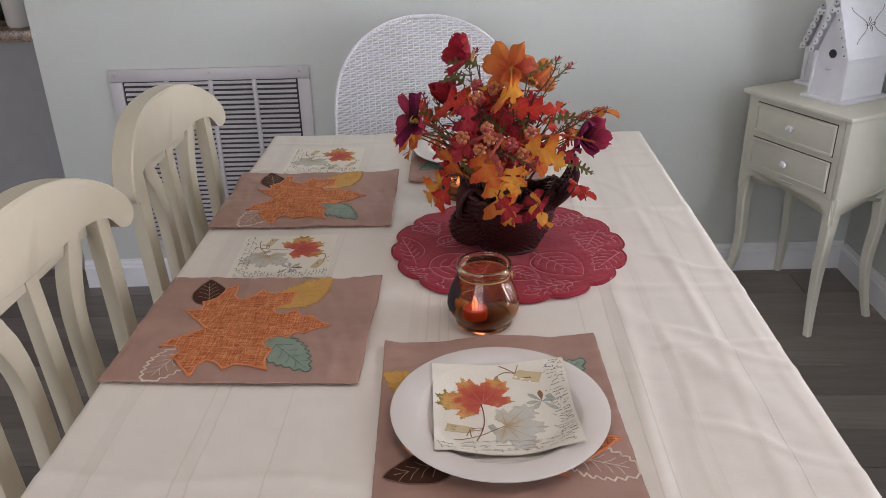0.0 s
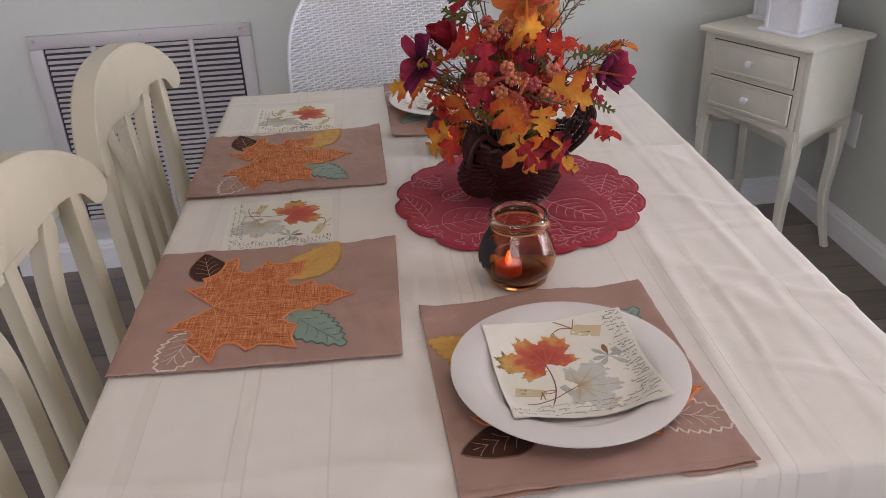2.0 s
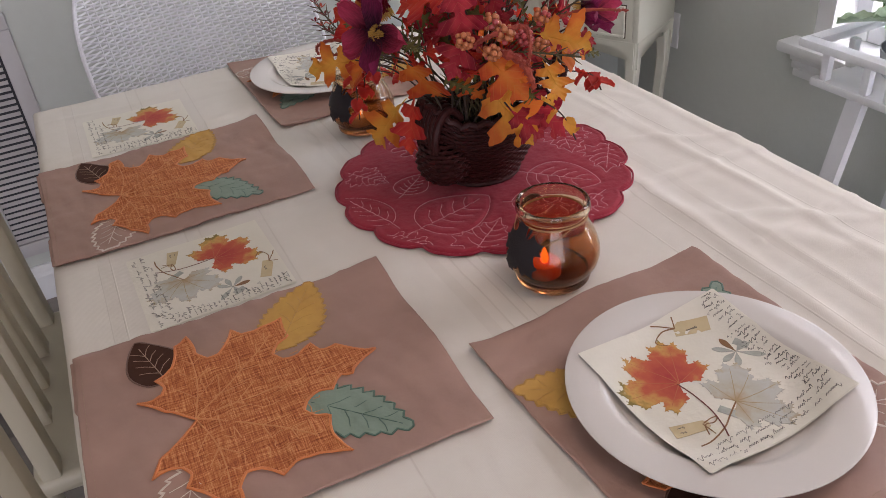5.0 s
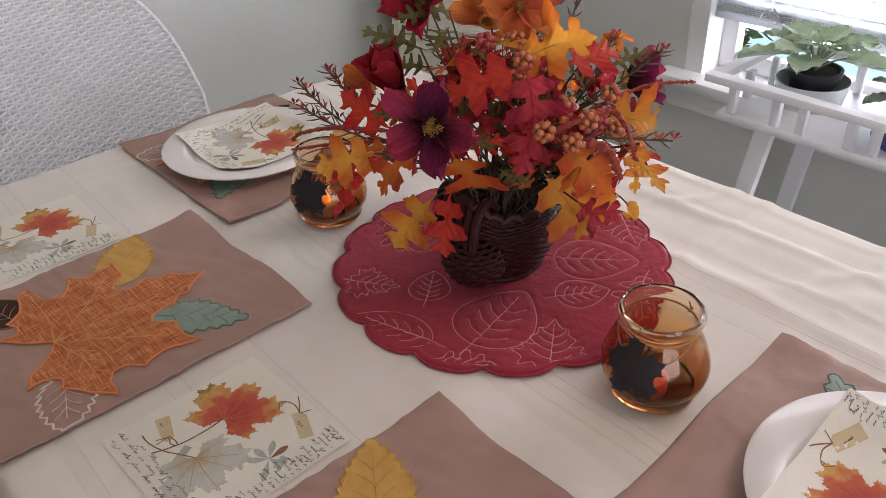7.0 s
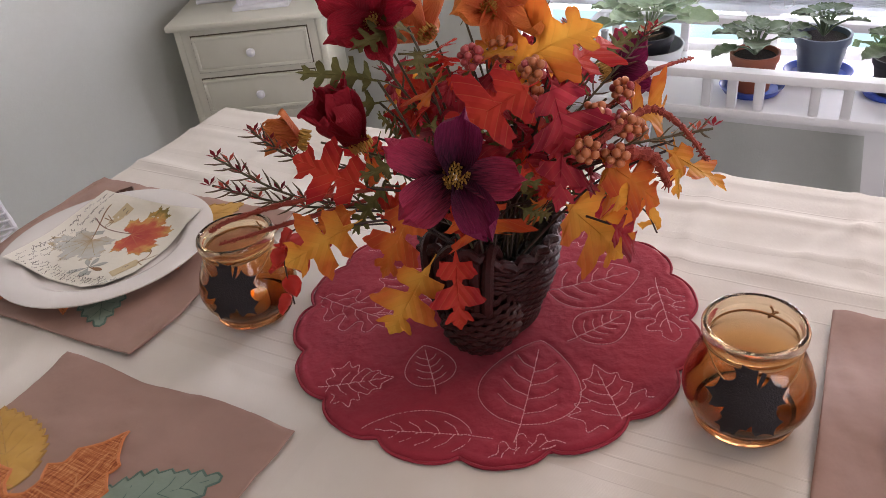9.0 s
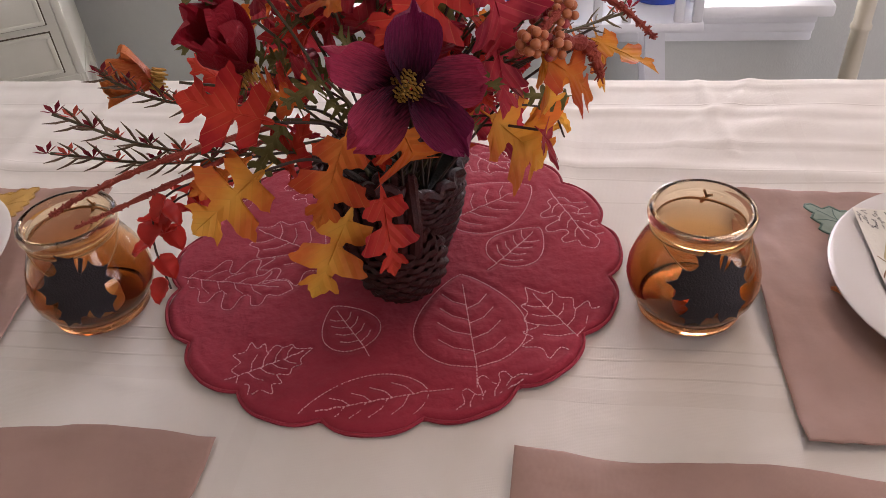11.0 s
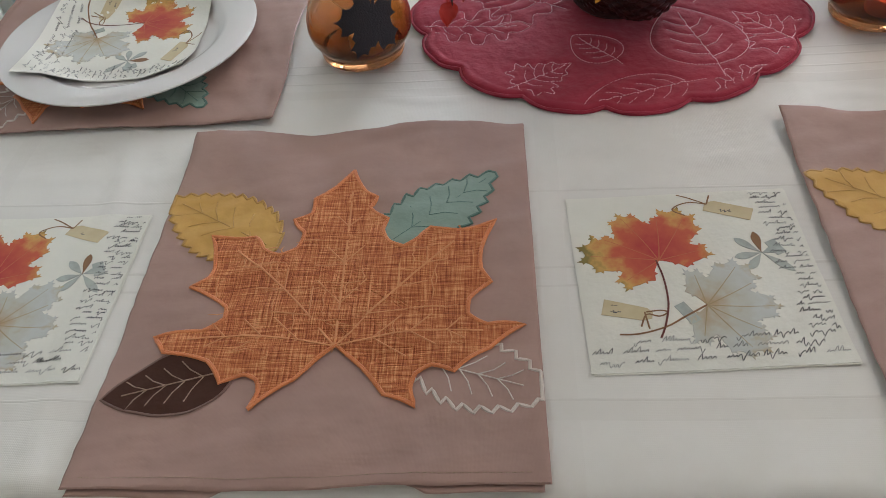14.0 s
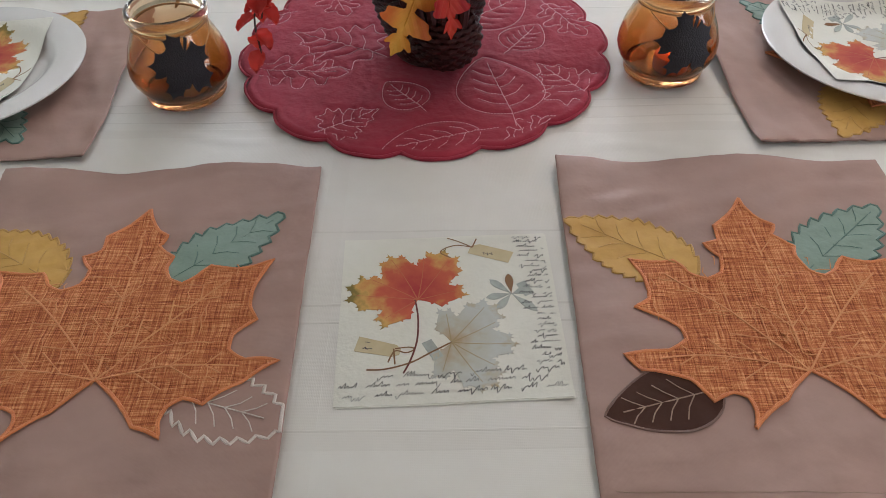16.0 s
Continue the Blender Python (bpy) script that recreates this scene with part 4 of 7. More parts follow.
def napkin(m, label, curl=0.0, seed=0, thick=0.0007, dish=None):
    """A folded square paper napkin, 164 mm wide, printed with leaves, tags and handwriting; dish: the middle of the plate under it."""
    ob = thing("paper_napkin", m, label, "napkin", "printed paper napkins")
    rnd = random.Random(50 + seed)
    h = 0.082
    back = m.inverted()
    px, py, _ = back @ Vector((*dish, 0)) if dish else (0, 0, 0)

    def up(x, y):
        z = 0.0004 * noise.noise(Vector((x * 22, y * 22, seed * 3.1)))
        if dish:
            rr = math.hypot(x - px, y - py)
            z += 0.0008 + 0.0020 * min(1, max(0, (rr - 0.066) / 0.012)) + 0.0096 * min(1, max(0, (rr - 0.076) / 0.019)) + 0.14 * max(0, rr - 0.095)
            z += curl * (0.30 * max(0, x / h) ** 2 * max(0, -y / h) + 0.10 * (1 + math.sin(x * 46 + seed)) * max(0, -y / h) + 0.22 * max(0, x / h) * max(0, y / h) ** 2)
        else:
            w = m @ Vector((x, y, 0))
            z += cloth_z(w.x, w.y) + 0.0012 * max(0, (x + y) / h - 1.2) + 0.004 * max(0, (x - y) / h - 1.75)
        return z

    def lay(bm):
        for v in bm.verts:
            v.co.z += up(v.co.x, v.co.y)
        return bm

    for i, (z0, z1, off) in enumerate(((0.0001, thick * 0.45, 0.0012), (thick * 0.5, thick, 0.0))):
        bm = bmesh.new()
        n, g = 32, []
        for top in (1, 0):
            g.append([[bm.verts.new((-h + off + 2 * h * a / n, -h - off + 2 * h * b / n, z1 if top else z0)) for a in range(n + 1)] for b in range(n + 1)])
        for top, q in zip((1, 0), g):
            for b in range(n):
                for a in range(n):
                    f = (q[b][a], q[b][a + 1], q[b + 1][a + 1], q[b + 1][a])
                    bm.faces.new(f if top else f[::-1])
        ringt = [g[0][0][a] for a in range(n)] + [g[0][b][n] for b in range(n)] + [g[0][n][n - a] for a in range(n)] + [g[0][n - b][0] for b in range(n)]
        ringb = [g[1][0][a] for a in range(n)] + [g[1][b][n] for b in range(n)] + [g[1][n][n - a] for a in range(n)] + [g[1][n - b][0] for b in range(n)]
        for k in range(len(ringt)):
            bm.faces.new((ringb[k], ringb[(k + 1) % len(ringb)], ringt[(k + 1) % len(ringt)], ringt[k]))
        part("ply", lay(bm), PAPER, ob)
    T = thick + 0.0003

    def print_on(pts, mtl, name, x=0.0, y=0.0, turn=0.0, s=0.001, dz=0.0):
        """A printed shape whose own origin stays at its root, so that its colours spread from there."""
        bm = slab(bmesh.new(), placed(pts, 0, 0, turn, s), T - 0.0003 + dz, T + dz)
        for _ in range(4):
            long = [e for e in bm.edges if e.calc_length() > 0.007]
            if not long:
                break
            bmesh.ops.subdivide_edges(bm, edges=long, cuts=1)
            bmesh.ops.triangulate(bm, faces=[f for f in bm.faces if len(f.verts) > 3])
        for v in bm.verts:
            v.co.z += up(v.co.x + x, v.co.y + y)
        return part(name, bm, mtl, ob, smooth=False, m=pose(x, y, 0))

    red, grey = (-0.023, 0.013, 25, 0.00094), (0.001, -0.030, -95, 0.00083)
    print_on(toothed(mirrored(ACER)), P_RED, "red_leaf", *red)
    print_on(toothed(mirrored(ACER)), P_GREY, "grey_leaf", *grey)
    for nm, mtl, pts in (("red_stem", P_STEM, ((-25, 13), (-23, -5), (-24, -27), (-29, -45), (-34, -56))), ("grey_stem", P_BROWN, ((1, -30), (-15, -39), (-29, -47), (-47, -52), (-60, -52)))):
        bm = tube(bmesh.new(), [(q.x, q.y, T + 0.0001) for q in spline([(x / 1000, y / 1000, 0) for x, y in pts], 5)], 0.0007, 4, 0.25, (0, 0, 1))
        part(nm, lay(bm), mtl, ob)
    for (x, y, turn, sc), mtl, nm in ((red, P_RVEIN, "red_leaf_vein"), (grey, P_GVEIN, "grey_leaf_vein")):
        for ex, ey in ((0, 52), (24, 38), (-24, 38), (42, 28), (-42, 28), (32, -6), (-32, -6)):
            bm = tube(bmesh.new(), [(*q, T + 0.0001) for q in placed([(ex * t + 0.1 * ey * t * (1 - t), ey * t) for t in (0, 0.3, 0.6, 1)], x, y, turn, sc)], [0.0005, 0.0004, 0.0003, 0.0002], 4, 0.25, (0, 0, 1))
            part(nm, lay(bm), mtl, ob)
    print_on([(0, -6), (34, -7), (35, 6), (6, 7), (0, 3)], P_TAG, "upper_tag", 0.020, 0.067, -20)
    print_on([(0, -7), (28, -6), (33, -3), (33, 2), (29, 5), (0, 7)], P_TAG, "lower_tag", -0.068, -0.028, -15)
    print_on([(-4, -9), (4, -9), (4, 9), (-4, 9)], P_BLUE, "tape", -0.013, -0.036, 28)
    print_on([(-4, -7), (4, -7), (4, 7), (-4, 7)], P_BLUE, "tape", 0.060, 0.021, 25)
    bm = bmesh.new()
    for pts in ([(0.022, 0.068), (0.010, 0.071), (0.000, 0.068), (-0.004, 0.063), (0.004, 0.057)], [(0.022, 0.068), (0.010, 0.076), (0.002, 0.080)], [(0.022, 0.068), (0.026, 0.078)], [(-0.040, -0.034), (-0.030, -0.033), (-0.026, -0.035), (-0.032, -0.038), (-0.040, -0.036), (-0.045, -0.046)], [(-0.041, -0.034), (-0.040, -0.048)]):
        tube(bm, [(q.x, q.y, T) for q in spline([(a, b, 0) for a, b in pts], 4)], 0.0006, 4, 0.3, (0, 0, 1))
    tagged(part("printed_string", lay(bm), P_BROWN, ob), kind="stuff")
    for a, ln in ((92, 21), (136, 22), (190, 20), (232, 20), (-46, 26), (18, 14)):
        print_on(leaf_outline(ln, 6.5, 0, 0, 10, 0.66), P_BROWN if a == 92 else P_BLUE, "printed_seed_wing", 0.049, 0.016, a)
    # handwriting: rows of small ink bars, in word lengths
    bm = bmesh.new()

    def scribble(x, y, turn, words, size):
        c, d = math.cos(radians(turn)), math.sin(radians(turn))
        t = 0.0
        for w in range(words):
            pts = [(t, 0.0)]
            for k in range(rnd.randint(3, 8)):
                hh = size * rnd.choice((0.24, 0.28, 0.32, 0.36, 0.40, 0.70, -0.40))
                st = size * rnd.uniform(0.28, 0.46)
                pts += [(t + st * 0.6 + hh * 0.45, hh), (t + st, 0.05 * size)]
                t += st
            cs = [(x + a * c - b * d, y + a * d + b * c, T) for a, b, _ in spline([(a, b, 0) for a, b in pts], 3)]
            tube(bm, cs, rnd.uniform(0.00017, 0.00030), 4, 0.3, (0, 0, 1))
            t += size * rnd.uniform(0.35, 1.1)
            if t > 0.15:
                break
    for y, x0, w in ((-0.0595, -0.052, 9), (-0.0675, -0.080, 12), (-0.0755, -0.076, 12)):
        scribble(x0, y, 1.0, w, 0.0068)
    for k in range(24):
        scribble(rnd.uniform(0.055, 0.066), 0.078 - k * 0.0056, rnd.uniform(-7, 3), 2, rnd.uniform(0.0042, 0.0060))
    scribble(0.030, 0.061, -20, 1, 0.0036)
    scribble(-0.062, -0.027, -15, 1, 0.0026)
    scribble(-0.063, -0.032, -15, 1, 0.0024)
    vs = [v for v in bm.verts if abs(v.co.x) > h - 0.002 or abs(v.co.y) > h - 0.002]
    bmesh.ops.delete(bm, geom=vs, context="VERTS")
    tagged(part("handwriting", lay(bm), INK, ob, smooth=False), kind="stuff")
    return ob


napkin(pose(-0.285, 1.253, Z + 0.0006, 0, 0, -88), "square paper napkin printed with autumn leaves and handwriting", 0, 1)
napkin(pose(-0.293, 1.748, Z + 0.0006, 0, 0, -89.5), "square paper napkin printed with autumn leaves and handwriting", 0, 2)
napkin(pose(0.068, 0.800, Z + 0.0138, 0, 0, 3), "curling paper napkin printed with autumn leaves on a plate", 0.011, 3, dish=(0.064, 0.792))
napkin(pose(0.047, 1.768, Z + 0.0138, 0, 0, 182), "curling paper napkin printed with autumn leaves on a plate", 0.006, 4, dish=(0.035, 1.756))

# ---- dining chairs ----
def dining_chair(m):
    """Local +x faces the table; the back stands at local x = 0."""
    ob = thing("dining_chair", m, "cream painted wooden dining chair with a yoke-shaped crest rail", "chair", "cream chairs beside the table")
    half = [(0, 0.098), (0.06, 0.096), (0.12, 0.086), (0.17, 0.068), (0.215, 0.042), (0.244, 0.014), (0.256, -0.010), (0.252, -0.028), (0.238, -0.036), (0.221, -0.033), (0.209, -0.020), (0.196, -0.006), (0.170, 0.002), (0.13, 0.004), (0.09, 0.000), (0.05, -0.006), (0.0, -0.008)]
    loop = spline([(*p, 0) for p in mirrored(half)] + [(*half[0], 0)], 3)[:-1]

    def bend(u, d):
        return -0.030 * (1 - (u / 0.25) ** 2) + d

    bm = bmesh.new()
    zc = 0.853
    lay = []
    for d, inset in ((-0.020, 0.004), (-0.017, 0.0), (0.017, 0.0), (0.020, 0.004)):
        ring = []
        for p in loop:
            c = Vector((0, 0.03, 0))
            q = Vector(p) + (c - Vector(p)).normalized() * inset if inset else Vector(p)
            ring.append(bm.verts.new((bend(q.x, d) - (q.y + 0.02) * 0.05, q.x, zc + q.y)))
        lay.append(ring)
    n = len(loop)
    for a, b in zip(lay, lay[1:]):
        for k in range(n):
            bm.faces.new((a[k], a[(k + 1) % n], b[(k + 1) % n], b[k]))
    caps = [bm.faces.new(lay[0][::-1]), bm.faces.new(lay[-1])]
    bmesh.ops.triangulate(bm, faces=caps, ngon_method="EAR_CLIP")
    bmesh.ops.recalc_face_normals(bm, faces=bm.faces)
    part("crest_rail", bm, CREAM, ob, "cream crest rail with rubbed edges")

    def slat_between(name, pts, widths, t=0.022):
        bm = bmesh.new()
        cs = spline(pts, 6)
        rows = []
        for i, p in enumerate(cs):
            f = i / (len(cs) - 1) * (len(widths) - 1)
            a = min(int(f), len(widths) - 2)
            w = (widths[a] + (widths[a + 1] - widths[a]) * (f - a)) / 2
            rows.append([bm.verts.new((p.x + sx * t / 2, p.y + sy * w, p.z)) for sx, sy in ((-1, -1), (1, -1), (1, 1), (-1, 1))])
        for a, b in zip(rows, rows[1:]):
            for k in range(4):
                bm.faces.new((a[k], a[(k + 1) % 4], b[(k + 1) % 4], b[k]))
        bm.faces.new(rows[0][::-1])
        bm.faces.new(rows[-1])
        bmesh.ops.recalc_face_normals(bm, faces=bm.faces)
        bmesh.ops.bevel(bm, geom=[e for e in bm.edges if len(e.link_faces) == 2 and e.calc_face_angle(0) > 1.2], offset=0.003, segments=2, profile=0.5, affect="EDGES")
        return part(name, bm, CREAM, ob)

    def back_x(u, z):
        return bend(u, 0) * (0.35 + 0.65 * max(0, (z - 0.45) / 0.4)) + 0.03 * (0.86 - z)

    for s in (-1, 1):
        slat_between("back_stile", [(back_x(0.19 * s, z), s * u, z) for u, z in ((0.186, 0.858), (0.188, 0.72), (0.186, 0.56), (0.190, 0.44))], (0.036, 0.038, 0.040, 0.040), 0.026)
        slat_between("scrolled_splat", [(back_x(0.1 * s, z), s * u, z) for u, z in ((0.118, 0.862), (0.110, 0.826), (0.090, 0.785), (0.076, 0.72), (0.078, 0.60), (0.086, 0.46))], (0.020, 0.046, 0.040, 0.032, 0.034, 0.038), 0.024)
        bm = bmesh.new()
        lathe(bm, [(0, 0), (0.016, 0), (0.021, 0.2), (0.019, 0.42), (0, 0.42)], 16)
        part("rear_leg", bm, CREAM, ob, m=pose(0.005, s * 0.18, 0, 0, -3))
        bm = bmesh.new()
        lathe(bm, [(0, 0), (0.014, 0), (0.021, 0.10), (0.016, 0.13), (0.024, 0.30), (0.018, 0.36), (0.022, 0.42), (0, 0.42)], 16)
        part("front_leg", bm, CREAM, ob, m=pose(0.385, s * 0.18, 0))
    slat_between("centre_slat", [(back_x(0, z), 0, z) for z in (0.858, 0.72, 0.58, 0.46)], (0.030, 0.032, 0.034, 0.036), 0.024)
    bm = boxed(-0.02, 0.42, -0.215, 0.215, 0.42, 0.452, 0.012, seg=3)
    part("seat", bm, CREAM, ob)
    return ob


chair_a = dining_chair(pose(-0.556, 0.990, 0, 0, 0, -2) @ Matrix.Diagonal((1, 1, 1.02, 1)))
copy_thing(chair_a, pose(-0.556, 1.556, 0, 0, 0, -2))


# ---- white wicker chair ----
def wicker_chair(m):
    """Local -y faces the table."""
    ob = thing("wicker_chair", m, "white painted woven wicker chair with a rounded back", "chair")
    ZB, ZT, ZC, W = 0.46, 0.948, 0.666, 0.266

    def half_width(z):
        if z < ZC:
            return W - 0.05 * (ZC - z) / 0.3
        return W * math.sqrt(max(0.0, 1 - ((z - ZC) / (ZT - ZC + 0.001)) ** 3))

    def at(u, z, off=0.0):
        return Vector((u, 0.05 - 0.762 * u * u + 0.59 * (z - 0.7) + off, z))

    gap, rowgap = 0.0170, 0.0061
    bm = bmesh.new()
    rows = int((ZT - ZB) / rowgap)
    for r in range(rows):
        z = ZB + r * rowgap
        w = half_width(z)
        if w < 0.02:
            continue
        cnt = max(6, int(2 * w / gap * 6))
        pts = []
        for k in range(cnt + 1):
            u = -w + 2 * w * k / cnt
            ph = math.pi * (u / gap + r % 2)
            pts.append(at(u, z + 0.0006 * math.sin(u * 40 + r * 1.7), 0.0044 * math.cos(ph)))
        tube(bm, pts, 0.00225, 5)
    tagged(part("back_weave", bm, WICKER_W, ob, "woven white reed back"), kind="stuff")
    bm = bmesh.new()
    n = int(2 * W / gap)
    for k in range(n + 1):
        u = gap * (k - n // 2)
        zt = ZB
        while half_width(zt + 0.01) > abs(u) and zt < ZT - 0.01:
            zt += 0.01
        if zt > ZB + 0.03:
            tube(bm, [at(u, ZB + (zt - ZB) * t / 6) for t in range(7)], 0.0018, 5)
    tagged(part("back_frame", bm, WICKER_W, ob), kind="stuff")
    rim = []
    for k in range(61):
        a = math.pi * k / 60
        z = ZC + (ZT - ZC) * math.sin(a)
        rim.append(at(-half_width(z) if a < math.pi / 2 else half_width(z), z) if 0 < k < 60 else at((-W, W)[k == 60], ZC))
    rim = [at(-half_width(z), z) for z in (0.46, 0.53, 0.60)] + rim + [at(half_width(z), z) for z in (0.60, 0.53, 0.46)]
    rim = spline(rim, 5)
    part("rim", tube(bmesh.new(), rim, [0.0046 + 0.0009 * math.sin(i * 1.9) for i in range(len(rim))], 8), WICKER_W, ob, "rolled white reed edge")
    bm = bmesh.new()
    lathe(bm, [(0, 0.40), (0.25, 0.40), (0.262, 0.415), (0.262, 0.445), (0.25, 0.46), (0, 0.46)], 40, pose(0, -0.21, 0))
    part("seat", bm, WICKER_W, ob)
    bm = bmesh.new()
    for r in range(14):
        z = 0.26 + r * 0.0105
        tube(bm, [(0.245 * math.cos(a), -0.21 + 0.245 * math.sin(a), z) for a in [2 * math.pi * k / 60 for k in range(61)]], 0.0042, 5)
    tagged(part("skirt_weave", bm, WICKER_W, ob), kind="stuff")
    for sx in (-1, 1):
        for sy in (-1, 1):
            part("leg", tube(bmesh.new(), [(sx * 0.18, -0.21 + sy * 0.17, 0.40), (sx * 0.205, -0.21 + sy * 0.19, 0.0)], 0.016, 10), WICKER_W, ob)
    return ob


wicker_chair(pose(-0.078, 2.248, 0, 0, 0, 5.5) @ Matrix.Diagonal((1, 1, 1.018, 1)))


# ---- side table in the corner ----
def side_table(m):
    """Local -y is its front with the drawers."""
    ob = thing("side_table", m, "cream painted two-drawer side table with curved legs", "side table")
    W2, D2 = 0.180, 0.130
    bm = bmesh.new()
    box(bm, -0.203, 0.203, -0.150, 0.150, 0.693, 0.710, 0.006)
    part("top", bm, CREAM_PALE, ob)
    for s in (-1, 1):
        bm = boxed(s * W2 - 0.009, s * W2 + 0.009, -D2, D2, 0.455, 0.6925, 0.003)
        part("side_panel", bm, CREAM_PALE, ob)
    part("back_panel", boxed(-W2 + 0.0095, W2 - 0.0095, D2 - 0.014, D2 - 0.002, 0.455, 0.6925), CREAM_PALE, ob)
    part("front_frame", boxed(-W2 + 0.0095, W2 - 0.0095, -D2, -D2 + 0.012, 0.445, 0.6925), CREAM_PALE, ob)

    def apron(name, half, y, depth, along_x, s=1):
        n = 26
        bm = bmesh.new()
        pts = []
        for k in range(n + 1):
            u = -1 + 2 * k / n
            a = abs(u)
            low = 0.405 + 0.030 * (1 - a ** 5) - 0.007 * math.cos(u * math.pi * 4) * (a < 0.9) - 0.03 * max(0, a - 0.86) / 0.14
            pts.append((half * u, low))
        loop = [(half, 0.456), (-half, 0.456)] + pts
        low = [bm.verts.new((x, y, z) if along_x else (y, x, z)) for x, z in loop]
        hi = [bm.verts.new((x, y + depth, z) if along_x else (y + depth, x, z)) for x, z in loop]
        for k in range(len(loop)):
            bm.faces.new((low[k], low[(k + 1) % len(loop)], hi[(k + 1) % len(loop)], hi[k]))
        f = [bm.faces.new(low), bm.faces.new(hi[::-1])]
        bmesh.ops.triangulate(bm, faces=f, ngon_method="EAR_CLIP")
        bmesh.ops.recalc_face_normals(bm, faces=bm.faces)
        part(name, bm, CREAM_PALE, ob, smooth=False)

    apron("front_apron", W2 - 0.002, -D2 - 0.002, 0.014, True)
    apron("side_apron", D2 - 0.004, W2 - 0.004, 0.014, False)
    apron("side_apron", D2 - 0.004, -W2 - 0.010, 0.014, False)
    for z in (0.627, 0.515):
        h = 0.046
        # shade in the gap round the drawer, painted as a thin dark strip
        gap = part("drawer_gap_shade", boxed(-0.150, 0.150, -D2 - 0.0008, -D2 + 0.002, z - h - 0.003, z + h + 0.003), mat("drawer_shadow_gap", (0.10, 0.08, 0.05), 0.8), ob, smooth=False)
        d = part("drawer", boxed(-0.147, 0.147, -D2 - 0.006, -D2 + 0.0005, z - h, z + h, 0.002), CREAM_PALE, ob)
        bm = bmesh.new()
        for a in ((-0.147, 0.147, z + h - 0.009, z + h), (-0.147, 0.147, z - h, z - h + 0.009), (-0.147, -0.138, z - h + 0.009, z + h - 0.009), (0.138, 0.147, z - h + 0.009, z + h - 0.009)):
            box(bm, a[0], a[1], -D2 - 0.0095, -D2 - 0.006, a[2], a[3], 0.0015)
        part("drawer_bead", bm, CREAM_PALE, d)
        bm = bmesh.new()
        lathe(bm, [(0.005, 0), (0.005, 0.008), (0.009, 0.012), (0.0115, 0.017), (0.010, 0.022), (0.004, 0.025), (0, 0.0255)], 20)
        part("knob", bm, WHITE, d, "round white knob", m=pose(0, -D2 - 0.006, z, 90))
    for sx in (-1, 1):
        for sy in (-1, 1):
            cs = spline([(sx * (W2 - 0.014), sy * (D2 - 0.022), 0.458), (sx * (W2 - 0.013), sy * (D2 - 0.021), 0.40), (sx * (W2 - 0.012), sy * (D2 - 0.018), 0.33), (sx * (W2 - 0.018), sy * (D2 - 0.020), 0.20), (sx * (W2 - 0.008), sy * (D2 - 0.010), 0.09), (sx * (W2 + 0.008), sy * (D2 + 0.004), 0.0)], 5)
            bm = bmesh.new()
            rows = []
            for i, p in enumerate(cs):
                r = 0.0225 - 0.0115 * min(1, i / (len(cs) - 1) * 1.1)
                rows.append([bm.verts.new((p.x + a * r, p.y + b * r, p.z)) for a, b in ((-1, -0.7), (-0.7, -1), (0.7, -1), (1, -0.7), (1, 0.7), (0.7, 1), (-0.7, 1), (-1, 0.7))])
            for a, b in zip(rows, rows[1:]):
                for k in range(8):
                    bm.faces.new((a[k], a[(k + 1) % 8], b[(k + 1) % 8], b[k]))
            bm.faces.new(rows[0][::-1])
            bm.faces.new(rows[-1])
            bmesh.ops.recalc_face_normals(bm, faces=bm.faces)
            part("leg", bm, CREAM_PALE, ob)
    return ob


SIDE = pose(1.134, 2.446, 0, 0, 0, -62.7)
side_table(SIDE)

BH_WHITE = mat("distressed_white_tin", (0.74, 0.75, 0.78), 0.5, (0.66, 0.67, 0.70), 40, 0.2, 120)
BH_DARK = mat("worn_dark_wood", (0.10, 0.09, 0.085), 0.7)


